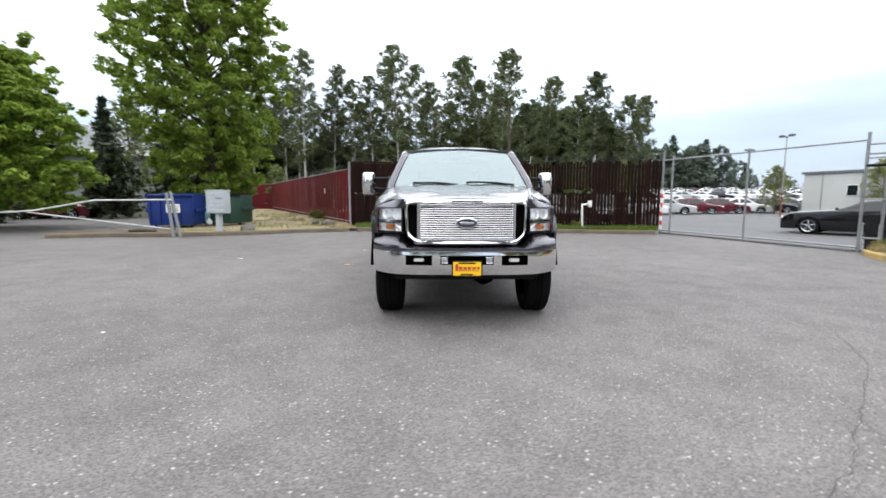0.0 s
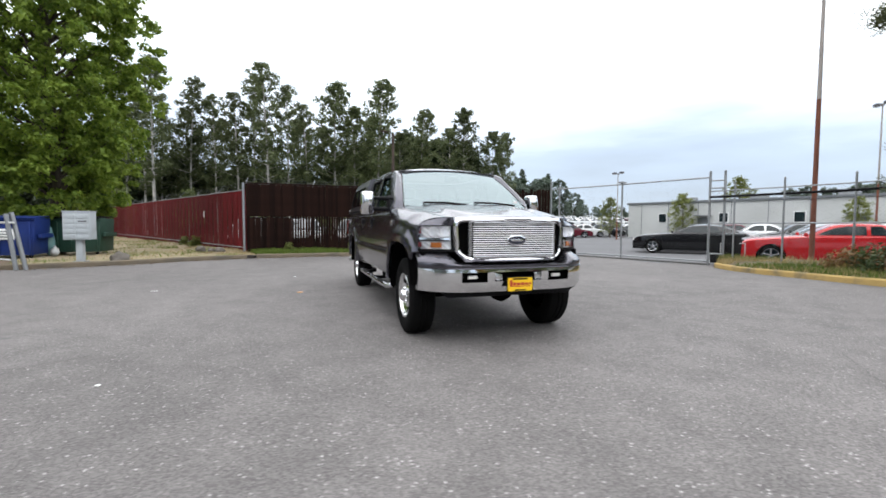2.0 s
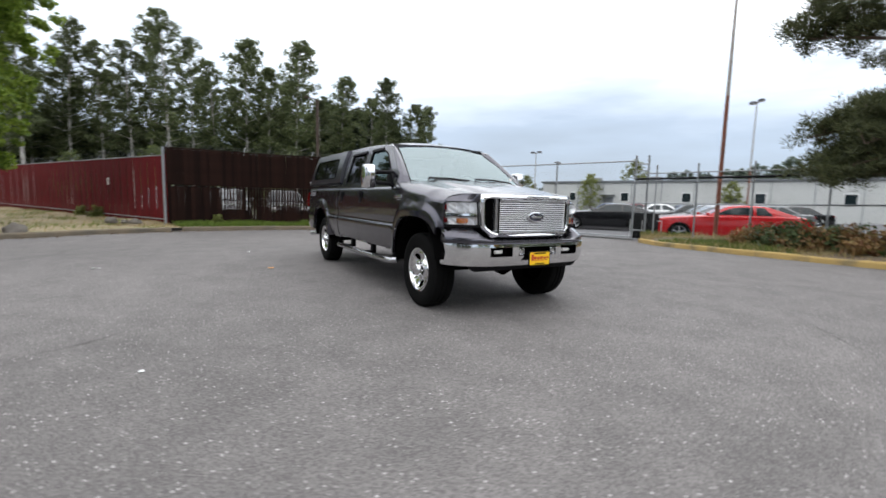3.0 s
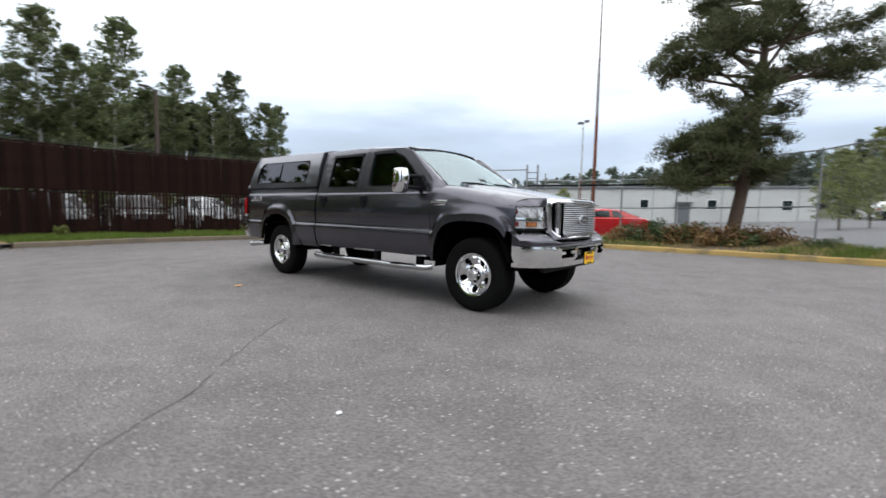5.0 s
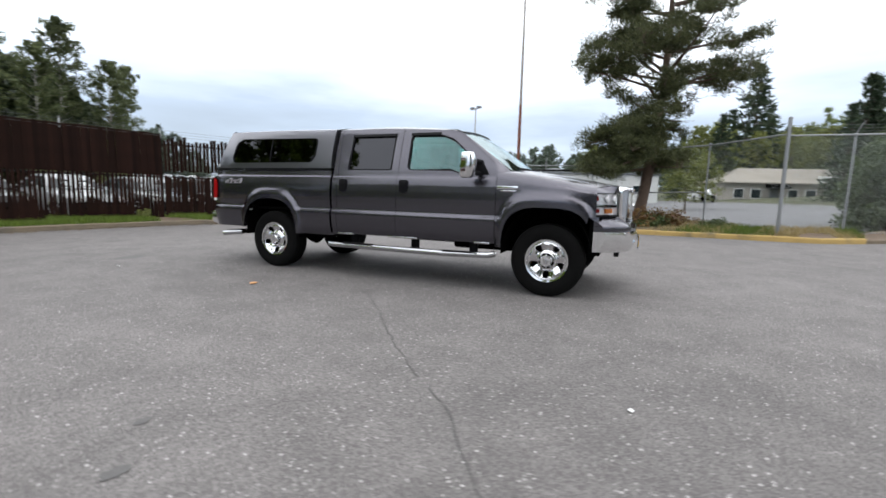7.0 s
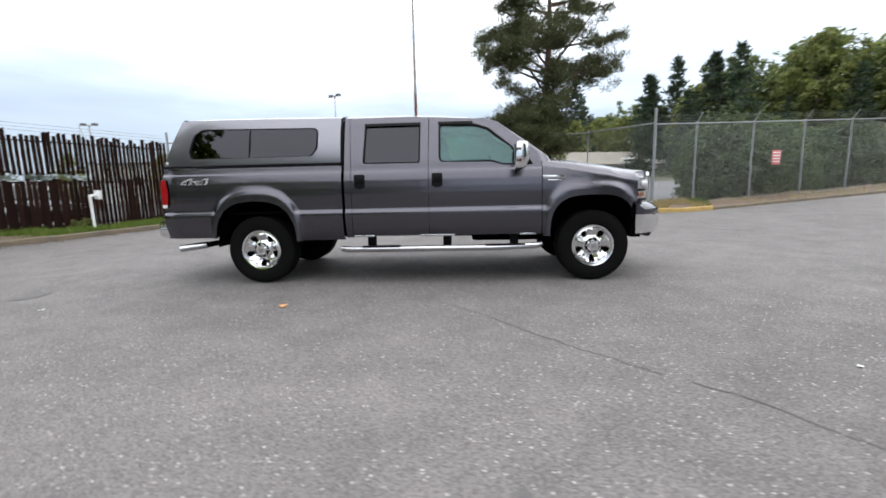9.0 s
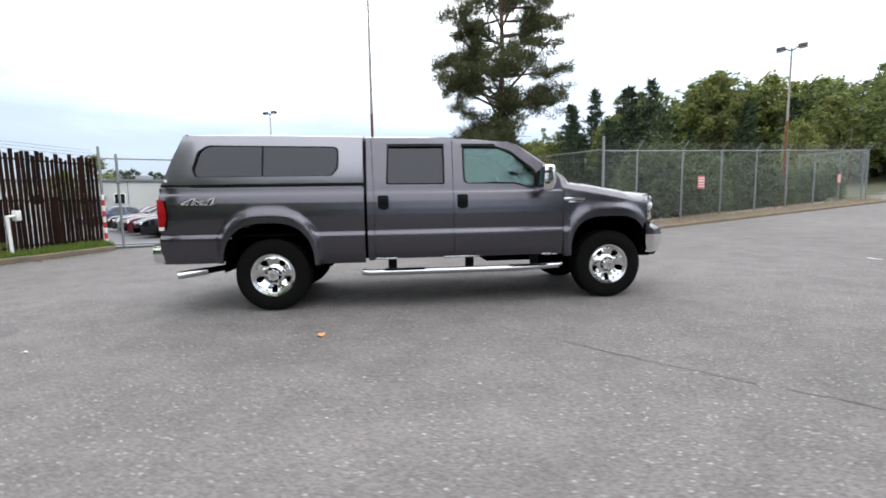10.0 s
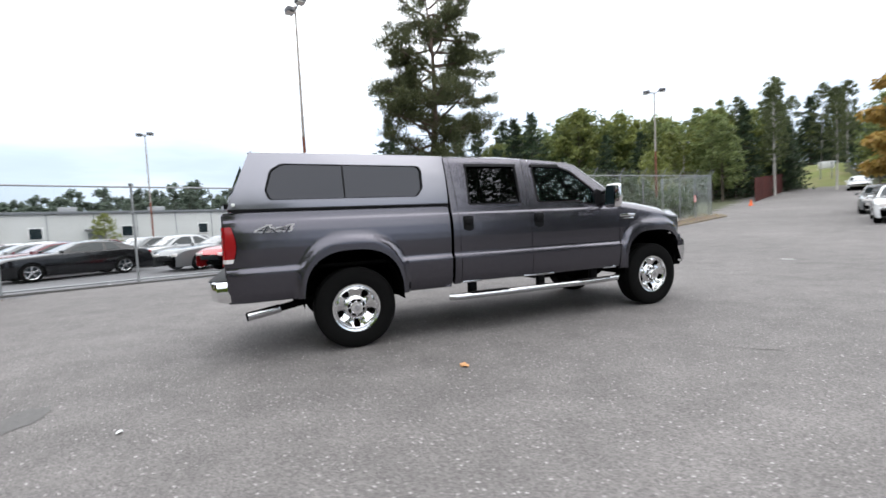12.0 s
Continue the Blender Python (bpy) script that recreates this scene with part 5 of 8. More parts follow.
    outer = smooth_poly([(-0.612, 1.212), (-0.585, 1.256), (0.585, 1.256), (0.612, 1.212), (0.598, 0.90), (0.50, 0.818), (-0.50, 0.818), (-0.598, 0.90)], 0.3, 4)
    inner = smooth_poly([(-0.564, 1.17), (-0.545, 1.206), (0.545, 1.206), (0.564, 1.17), (0.550, 0.930), (0.465, 0.876), (-0.465, 0.876), (-0.550, 0.930)], 0.3, 4)
    rows = ring_rows(outer, inner, (0, 1.04), 4, 72)
    lift = [0.0, 0.024, 0.034, 0.026, 0.0]
    def gy(x):
        return -0.828 + 0.135 * (abs(x) / 0.6) ** 3
    bm = bm_grid([[(x, gy(x) - lift[q], z) for x, z in r + r[:1]] for q, r in enumerate(rows)])
    part("grille_surround", rim(bm, (0, 0.016, 0)), M_CHROME, grille, "polished chrome surround")
    part("grille_back", bm_prism([(x * 0.985, z) for x, z in outer], 0.045, "xz", -0.685), M_DARK, grille)
    for s in (-1, 1):
        part("side_bar", bm_grid([[(s * x, gy(0.47) - h, z) for z in np.linspace(0.865, 1.22, 6)] for x, h in ((0.440, -0.03), (0.442, 0.022), (0.478, 0.022), (0.480, -0.03))]), M_SATIN, grille)
        part("side_insert", bm_prism(smooth_poly([(s * 0.485, 0.90), (s * 0.548, 0.945), (s * 0.560, 1.18), (s * 0.485, 1.205)], 0.2), 0.02, "xz", -0.70), M_DARK, grille)
    part("frame_bar", join(bm_box(0, gy(0) - 0.01, 1.203, 0.90, 0.03, 0.012, 0.004), bm_box(0, gy(0) - 0.01, 0.876, 0.90, 0.03, 0.022, 0.004)), M_SATIN, grille)
    part("intake_slot", bm_box(-0.0, gy(0) - 0.052, 1.238, 0.30, 0.012, 0.012, 0.003), M_WIN, grille, "dark slot")
    nb = 15
    bar = None
    for k in range(nb):
        z = 0.897 + (1.190 - 0.897) * k / (nb - 1)
        if bar is None:
            bm = bm_grid([[(x, gy(0) - 0.012 - h + 0.03 * (abs(x) / 0.45) ** 3, dz) for x in np.linspace(-0.445, 0.445, 9)] for h, dz in ((-0.008, 0.0043), (0.004, 0.0041), (0.0055, 0.0), (0.004, -0.0041), (-0.008, -0.0043))])
            bmesh.ops.recalc_face_normals(bm, faces=bm.faces[:])
            bar = part("grille_bar", bm, M_BAR, grille)
            bar.location = (0, 0, z)
        else:
            b2 = bar.copy()
            scene.collection.objects.link(b2)
            b2.location = (0, 0, z)
    ell = [(0.108 * math.cos(a), 1.035 + 0.051 * math.sin(a)) for a in np.linspace(0, 2 * math.pi, 40, endpoint=False)]
    emb = part("emblem", bm_prism(ell, 0.02, "xz", gy(0) - 0.032, 0.004), M_CHROME, grille, "oval chrome emblem with a dark field")
    part("emblem_field", bm_prism([(x * 0.86, 1.035 + (z - 1.035) * 0.80) for x, z in ell], 0.006, "xz", gy(0) - 0.036), M_BLUE, emb)
    part("emblem_mark", bm_box(0, gy(0) - 0.037, 1.035, 0.13, 0.003, 0.022, 0.001), M_CHROME, emb)
    # added dark box, blocks light showing through between fenders and bumper
    part("gap_blocker", bm_box(0, -0.495, 0.71, 1.79, 0.12, 0.42, 0.01), M_DARK, root)
    # --- front bumper
    def bumper_strip(zs, name, material, cut=(), label="", parent=root, xmax=0.935, back=0.05, dip=0.0):
        n = 96
        rows = []
        for z, out in zs:
            rows.append([(x, bump_y(x) - out, z - max(0, z - 0.79) * dip * sstep(0.68, 0.54, abs(x))) for x in np.linspace(-xmax, xmax, n + 1)])
        rows = [[(r[0][0] + 0.006, -0.53, r[0][2])] + r + [(r[-1][0] - 0.006, -0.53, r[-1][2])] for r in rows]
        bm = bmesh.new()
        vs = [[bm.verts.new(p) for p in r] for r in rows]
        for a, b in zip(vs, vs[1:]):
            for k in range(len(a) - 1):
                c = (a[k].co + b[k + 1].co) / 2
                if any(x0 < c.x < x1 and z0 < c.z < z1 for x0, x1, z0, z1 in cut):
                    continue
                bm.faces.new((a[k], a[k + 1], b[k + 1], b[k]))
        rim(bm, (0, back, 0))
        return part(name, bm, material, parent, label)
    cuts = [(-0.585, -0.335, 0.642, 0.735), (0.335, 0.585, 0.642, 0.735), (-0.262, 0.262, 0.648, 0.735)]
    fb = bumper_strip([(z, 0.022 * math.sin(math.pi * (z - 0.54) / 0.225) + 0.050 * (z - 0.66) / 0.26) for z in [0.545, 0.552, 0.565, 0.59, 0.62, 0.642, 0.648, 0.67, 0.70, 0.735, 0.745, 0.754, 0.760, 0.764]], "front_bumper", M_CHROME, cuts, "chrome front bumper")
    bumper_strip([(0.766, 0.004), (0.785, 0.010), (0.806, 0.012), (0.822, 0.004)], "bumper_pad", M_PAINT, (), "painted band over the bumper", fb, dip=0.72)
    bumper_strip([(0.824, -0.002), (0.842, -0.02), (0.860, -0.048), (0.880, -0.085), (0.902, -0.13), (0.922, -0.18)], "bumper_cover", M_PAINT, (), "painted cover under the lamps", fb, 0.93, dip=0.80)
    for x0, x1, z0, z1 in cuts:
        part("bumper_recess", bm_box((x0 + x1) / 2, -0.79, (z0 + z1) / 2, x1 - x0 + 0.04, 0.01, z1 - z0 + 0.04), M_DARK, fb)
    for s in (-1, 1):
        part("fog_lamp", bm_box(s * 0.46, -0.835, 0.685, 0.10, 0.03, 0.035, 0.012, 3), M_WHITE_LENS, fb, "small pale fog lamp")
        part("driving_lamp", bm_box(s * 0.215, -0.905, 0.690, 0.072, 0.03, 0.066, 0.012, 3), M_LENS, fb, "square clear lamp")
        part("driving_lamp_back", bm_box(s * 0.215, -0.875, 0.690, 0.076, 0.05, 0.070, 0.01), M_CHROME, fb)
    part("air_dam", bm_prism(smooth_poly([(-0.78, 0.565), (0.78, 0.565), (0.68, 0.48), (-0.68, 0.48)], 0.2), 0.05, "xz", -0.74, 0.006), M_BLACK, root, "black plastic air dam")
    plate = part("licence_plate", bm_prism(rounded(-0.145, 0.540, 0.145, 0.692, 0.012), 0.006, "xz", -0.937, 0.0015), M_BLACK, root, "yellow dealer plate with red script in a black frame")
    part("plate_face", bm_prism(rounded(-0.132, 0.552, 0.132, 0.680, 0.008), 0.003, "xz", -0.9405), M_YELLOW, plate)
    for x, w, z, h in ((-0.098, 0.028, 0.628, 0.060), (-0.062, 0.034, 0.622, 0.030), (-0.020, 0.034, 0.620, 0.026), (0.022, 0.034, 0.622, 0.028), (0.066, 0.038, 0.620, 0.022), (0.106, 0.026, 0.622, 0.022), (0.0, 0.22, 0.598, 0.007)):
        part("script_bar", bm_box(x, -0.9416, z, w, 0.001, h, m=None), M_PLATE_INK, plate)
    part("slogan_bar", bm_box(0, -0.9416, 0.668, 0.16, 0.001, 0.014), M_BLACK, plate)
    part("slogan_bar", bm_box(0, -0.9416, 0.562, 0.12, 0.001, 0.012), M_BLACK, plate)
    # --- canopy over the bed
    def can_x(y, z):
        t = (z - 1.44) / 0.56
        return 0.952 - 0.045 * t - 0.115 * t * t - 0.03 * sstep(4.7, 5.08, y)
    def can_back(z):
        return 5.085 - 0.20 * (z - 1.44) / 0.50
    cwin = smooth_poly([(3.20, 1.60), (3.19, 1.845), (4.60, 1.865), (4.70, 1.80), (4.755, 1.60), (4.72, 1.515), (3.27, 1.515)], 0.30, 5)
    canopy = new("canopy")
    canopy.parent = root
    canopy["label"] = "grey fibreglass bed canopy with sliding side windows"
    for s in (-1, 1):
        outer = [(2.925, 1.437), (2.925, 1.955), (3.9, 1.972), (4.875, 1.975), (5.085, 1.437)]
        rows = ring_rows(outer, cwin, (3.96, 1.69), 5, 72)
        bm = bm_grid([[(s * can_x(y, z), y, z) for y, z in r + r[:1]] for r in rows])
        part("canopy_side", rim(bm, (-s * 0.03, 0, 0)), M_CANOPY, canopy)
        w = part("canopy_window", pane(cwin, s, 0.004, grow=1.0, xf=lambda y, z: can_x(3.96, 1.515) + (can_x(3.96, 1.865) - can_x(3.96, 1.515)) * (z - 1.515) / 0.35), M_TINT, canopy, "tinted sliding window")
        part("window_seal", seal(cwin, s, can_x, 0.016, 0.005), M_BLACK, w)
        part("window_divider", bm_grid([[(s * (can_x(4.02, z) - 0.008 + h), 4.02 + dy, z) for z in np.linspace(1.515, 1.858, 8)] for dy, h in ((-0.008, -0.006), (-0.007, 0.004), (0.007, 0.004), (0.008, -0.006))]), M_BLACK, w)
        part("canopy_gasket", bm_box(s * 0.945, 4.005, 1.421, 0.025, 2.15, 0.028, 0.005), M_BLACK, canopy)
        part("canopy_latch", bm_box(s * 0.945, 5.03, 1.475, 0.012, 0.03, 0.03, 0.003), M_WHITE, canopy)
    rows = []
    for y in np.linspace(2.925, 4.885, 14):
        ze = float(np.interp(y, [2.925, 3.9, 4.875], [1.955, 1.972, 1.975]))
        xe = can_x(y, ze)
        zc = ze + 0.078 - 0.04 * sstep(4.70, 4.885, y)
        rows.append([(u * xe, y, ze + (zc - ze) * (1 - abs(u) ** 2.6)) for u in np.linspace(-1, 1, 31)])
    part("canopy_roof", rim(bm_grid(rows), (0, 0, -0.02)), M_CANOPY, canopy)
    part("canopy_front", bm_prism([(-0.95, 1.437), (-0.80, 1.94), (-0.6, 1.99), (0.6, 1.99), (0.80, 1.94), (0.95, 1.437)], 0.01, "xz", 2.927), M_CANOPY, canopy)
    part("canopy_boot", bm_prism([(-0.90, 1.30), (-0.89, 1.46), (-0.76, 1.92), (-0.5, 1.985), (0.5, 1.985), (0.76, 1.92), (0.89, 1.46), (0.90, 1.30)], 0.036, "xz", 2.891), M_BLACK, canopy, "black rubber boot between cab and canopy")
    rows = []
    for z in np.linspace(1.437, 1.99, 8):
        xe = can_x(5.0, min(z, 1.94)) - 0.02
        rows.append([(u * xe, can_back(z) + 0.03 * (1 - u * u), z) for u in np.linspace(-1, 1, 13)])
    lid = part("canopy_hatch", rim(bm_grid(rows), (0, -0.02, 0)), M_CANOPY, canopy)
    part("hatch_glass", bm_grid([[(u * 0.62, can_back(z) + 0.036 + 0.03 * (1 - (u * 0.7) ** 2), z) for u in np.linspace(-1, 1, 9)] for z in np.linspace(1.53, 1.88, 5)]), M_TINT, lid)
    part("hatch_handle", bm_box(0.25, 5.135, 1.46, 0.08, 0.03, 0.03, 0.006), M_BLACK, lid)
    part("hatch_handle", bm_box(-0.78, 5.10, 1.47, 0.03, 0.04, 0.05, 0.006), M_BLACK, lid)
    # --- bed: tailgate, floor, front wall
    part("tailgate", bm_box(0, 5.125, 1.10, 1.66, 0.05, 0.60, 0.02, 3), M_PAINT, root)
    part("bed_floor", join(bm_box(0, 4.03, 0.86, 1.80, 2.14, 0.03), bm_box(0, 2.933, 1.0, 1.88, 0.012, 0.84)), M_DARK, root)
    part("bed_filler", bm_box(0, 2.905, 0.95, 1.80, 0.03, 0.72), M_DARK, root)
    # --- rear bumper
    rows = []
    for z, out in ((0.585, -0.06), (0.60, -0.01), (0.65, 0.0), (0.72, 0.0), (0.765, 0.0), (0.778, -0.012)):
        w_ = 0.925 + 0.03 * math.sin(math.pi * (z - 0.57) / 0.22)
        rows.append([(-w_, 5.06, z)] + [(x * w_, 5.315 + out - 0.10 * abs(x) ** 6, z) for x in np.linspace(-1, 1, 31)] + [(w_, 5.06, z)])
    rb = part("rear_bumper", rim(bm_grid(rows), (0, -0.03, 0)), M_CHROME, root, "chrome rear step bumper")
    part("bumper_top", bm_prism([(-0.93, 5.04), (0.93, 5.04), (0.92, 5.20), (0.75, 5.30), (-0.75, 5.30), (-0.92, 5.20)], 0.012, "xy", 0.772, 0.003), M_BLACK, rb)
    part("bumper_arm", join(bm_box(-0.52, 5.05, 0.62, 0.08, 0.3, 0.14, 0.01), bm_box(0.52, 5.05, 0.62, 0.08, 0.3, 0.14, 0.01), bm_box(0, 5.18, 0.56, 0.10, 0.25, 0.10, 0.01)), M_DARK, rb)
    # --- exhaust, frame, axles
    ex = part("exhaust_pipe", bm_tube([(-0.62, 4.0, 0.55), (-0.70, 4.35, 0.52), (-0.86, 4.75, 0.47)], 0.035, 12), M_DARK, root)
    bm = bm_tube([(-0.845, 4.70, 0.475), (-0.945, 4.98, 0.442)], 0.042, 16, caps=False)
    part("exhaust_tip", rim(bm, (0.004, -0.004, 0)), M_SATIN, ex, "bare steel exhaust tip")
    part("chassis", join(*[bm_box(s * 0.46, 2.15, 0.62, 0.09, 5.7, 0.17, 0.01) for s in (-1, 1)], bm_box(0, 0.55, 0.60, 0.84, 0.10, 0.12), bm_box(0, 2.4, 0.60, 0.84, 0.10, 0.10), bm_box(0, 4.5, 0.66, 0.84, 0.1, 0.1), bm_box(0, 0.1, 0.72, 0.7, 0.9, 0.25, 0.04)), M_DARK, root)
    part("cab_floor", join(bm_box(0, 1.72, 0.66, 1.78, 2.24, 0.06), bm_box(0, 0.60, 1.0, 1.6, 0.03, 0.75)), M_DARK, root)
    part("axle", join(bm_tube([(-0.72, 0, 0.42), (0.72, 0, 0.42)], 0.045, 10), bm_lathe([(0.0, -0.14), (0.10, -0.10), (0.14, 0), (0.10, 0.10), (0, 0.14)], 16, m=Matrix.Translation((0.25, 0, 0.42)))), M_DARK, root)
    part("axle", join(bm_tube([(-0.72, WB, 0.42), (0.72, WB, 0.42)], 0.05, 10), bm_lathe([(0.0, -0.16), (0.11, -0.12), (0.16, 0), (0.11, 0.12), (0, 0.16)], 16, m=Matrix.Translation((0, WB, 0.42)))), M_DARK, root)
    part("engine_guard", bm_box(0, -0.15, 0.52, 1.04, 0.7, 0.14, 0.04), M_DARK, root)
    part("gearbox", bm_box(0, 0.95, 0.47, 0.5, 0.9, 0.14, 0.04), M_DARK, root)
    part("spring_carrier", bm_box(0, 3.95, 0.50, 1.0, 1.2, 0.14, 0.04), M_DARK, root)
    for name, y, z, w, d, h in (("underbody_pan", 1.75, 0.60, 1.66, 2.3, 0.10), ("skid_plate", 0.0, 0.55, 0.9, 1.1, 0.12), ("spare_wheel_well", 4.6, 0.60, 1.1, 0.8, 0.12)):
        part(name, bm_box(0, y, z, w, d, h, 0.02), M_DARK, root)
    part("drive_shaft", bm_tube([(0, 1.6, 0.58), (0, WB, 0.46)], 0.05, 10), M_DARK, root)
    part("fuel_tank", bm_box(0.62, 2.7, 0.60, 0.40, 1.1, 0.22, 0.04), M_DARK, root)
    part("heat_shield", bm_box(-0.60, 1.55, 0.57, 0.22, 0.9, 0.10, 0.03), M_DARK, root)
    # --- inside the cab
    part("dashboard", join(bm_box(0, 0.78, 1.24, 1.60, 0.42, 0.30, 0.08, 3), bm_box(0, 0.62, 1.36, 1.5, 0.3, 0.05, 0.02)), M_SEAT, root)
    for x in (-0.46, 0.46):
        for yb in (1.72, 2.62):
            seat = part("seat", join(bm_box(x, yb - 0.25, 0.98, 0.56, 0.52, 0.18, 0.05, 3), bm_box(x, yb + 0.03, 1.28, 0.54, 0.15, 0.55, 0.06, 3, None)), M_SEAT, root, "grey cloth seat")
            part("headrest", bm_box(x, yb + 0.05, 1.64, 0.26, 0.10, 0.17, 0.04, 3), M_SEAT, seat)
    st = [(0.42 + 0.19 * math.cos(a), 1.06 + 0.07 * math.sin(a), 1.37 + 0.175 * math.sin(a)) for a in np.linspace(0, 2 * math.pi, 25)]
    part("steering_wheel", join(bm_tube(st, 0.014, 8, caps=False), bm_tube([(0.42, 0.85, 1.28), (0.42, 1.05, 1.37)], 0.04, 8)), M_BLACK, root)
    part("rear_view_mirror", bm_box(0, 1.02, 1.80, 0.24, 0.03, 0.07, 0.015), M_BLACK, root)
    part("headliner", bm_box(0, 2.0, 1.915, 1.42, 1.6, 0.012), M_SEAT, root)
    return root


truck = build_truck()


# ---- small things round the yard ----
def mailbox_unit():
    root = thing("mailbox_unit", pose(-7.78, 10.15, 0.12, 0, 0, -2) @ Matrix.Diagonal((0.78, 0.9, 1, 1)), "pale grey cluster mailbox on a square pedestal beside the kerb", "mailbox")
    part("pedestal", bm_box(0, 0, 0.33, 0.20, 0.20, 0.66, 0.012), M_MAILBOX, root)
    part("foot_plate", bm_box(0, 0, 0.01, 0.34, 0.34, 0.03, 0.006), M_GALV, root)
    cab = part("cabinet", bm_box(0, 0, 1.0, 0.80, 0.46, 0.76, 0.012), M_MAILBOX, root)
    part("cabinet_roof", bm_box(0, 0, 1.395, 0.84, 0.50, 0.03, 0.01), M_MAILBOX, root)
    for r in range(5):
        for c in range(2):
            if r == 0 and c == 1:
                continue
            d = part("compartment_door", bm_box(-0.19 + 0.38 * c, -0.236, 0.72 + 0.135 * r, 0.36, 0.012, 0.122, 0.004), M_MAILBOX, cab)
            part("lock", bm_box(-0.19 + 0.38 * c + 0.13, -0.2445, 0.72 + 0.135 * r, 0.02, 0.006, 0.02, 0.002), M_GALV, d)
    part("parcel_door", bm_box(0.19, -0.236, 0.70, 0.36, 0.012, 0.10, 0.004), M_MAILBOX, cab)
    part("outgoing_slot", bm_box(0.19, -0.245, 1.13, 0.26, 0.008, 0.02, 0.002), M_BLACK, cab)
    return root


def dumpster(x, y, z, yaw, w, d, h, material, label, lid_mat, sign=False):
    root = thing("dumpster", pose(x, y, z, 0, 0, yaw), label, "dumpster")
    body = part("body", bm_prism([(-w / 2 + 0.06, 0.10), (w / 2 - 0.06, 0.10), (w / 2, h), (-w / 2, h)], d, "xz", -d / 2, 0.02), material, root)
    for k in range(5):
        xx = -w / 2 + 0.12 + (w - 0.24) * k / 4
        part("rib", bm_box(xx, -d / 2 - 0.02, h * 0.52, 0.05, 0.05, h * 0.75, 0.01), material, body)
    part("top_rim", bm_box(0, -d / 2 - 0.01, h - 0.04, w + 0.04, 0.07, 0.08, 0.015), material, body)
    for s in (-1, 1):
        part("lid", bm_box(s * w / 4, 0, h + 0.03, w / 2 - 0.02, d + 0.06, 0.04, 0.012, 2, pose(0, 0, 0, 3, 0, 0)), lid_mat, root)
        part("fork_pocket", bm_box(s * (w / 2 + 0.05), 0, h * 0.55, 0.10, d * 0.8, 0.14, 0.01), material, root)
        part("caster", bm_lathe([(0.0, -0.03), (0.07, -0.03), (0.07, 0.03), (0, 0.03)], 14, "x", Matrix.Translation((s * w * 0.38, -d * 0.3, 0.07))), M_BLACK, root)
    if sign:
        sg = part("sign", bm_box(0.12, -d / 2 - 0.05, h * 0.60, 0.50, 0.012, 0.32, 0.004), M_WHITE, root, "white notice with grey lines")
        for k in range(3):
            part("print_bar", bm_box(0.12, -d / 2 - 0.0575, h * 0.60 + 0.08 - 0.08 * k, 0.36, 0.002, 0.03), M_DECAL_DARK, sg)
    return root


def swing_barrier():
    root = thing("swing_barrier", Matrix(), "white pipe swing barrier across the side entrance", "barrier")
    P, Q = Vector((-8.72, 9.1, 0.1)), Vector((-14.3, 9.0, 0.0))
    part("post", bm_tube([P - Vector((0, 0, 0.2)), P + Vector((-0.16, 0, 1.32))], 0.05, 12), M_GALV, root)
    part("post", bm_tube([P + Vector((0.16, 0.1, -0.2)), P + Vector((-0.10, 0.1, 1.36))], 0.05, 12), M_GALV, root)
    part("upper_pipe", bm_tube([P + Vector((0, 0, 1.10)), P + Vector((-2.2, -0.3, 1.08)), Q + Vector((1.2, 0.1, 0.85)), Q + Vector((0, 0, 0.78))], 0.027, 10), M_FADED, root)
    part("lower_pipe", bm_tube([P + Vector((0, 0, 0.16)), Q + Vector((1.0, 0.1, 0.80))], 0.020, 10), M_FADED, root)
    part("rest_post", bm_tube([Q - Vector((0, 0, 0.2)), Q + Vector((0, 0, 0.9))], 0.04, 10), M_GALV, root)
    return root


def standpipe():
    root = thing("standpipe", pose(5.05, 11.38, 0.1), "white painted pipe with an elbow and box standing in the grass", "standpipe")
    part("pipe", bm_tube([(0, 0, -0.1), (-0.03, 0, 0.9), (-0.03, 0, 0.95)], 0.036, 12), M_WHITE, root)
    part("elbow", bm_tube([(-0.05, 0, 0.93), (0.24, 0.02, 0.96)], 0.034, 12), M_WHITE, root)
    part("box", bm_box(0.26, 0.02, 0.96, 0.13, 0.12, 0.24, 0.015), M_WHITE, root, "white switch box")
    return root


def rock(x, y, z, r, seed, label="brown boulder on the dry verge"):
    bm = bmesh.new()
    bmesh.ops.create_icosphere(bm, subdivisions=3, radius=1.0)
    for v in bm.verts:
        n = noise.fractal(v.co * 1.3 + Vector((seed, 0, 0)), 1.0, 2.0, 4)
        v.co = v.co * (1 + 0.28 * n)
        v.co.x *= r
        v.co.y *= r * 0.8
        v.co.z = max(v.co.z, -0.35) * r * 0.72
    ob = part("rock", bm, M_ROCK, None, smooth=True, angle=50)
    ob.matrix_basis = pose(x, y, z + r * 0.2, 0, 0, seed * 40)
    return tagged(ob, label, "rock", "rocks on the verge")


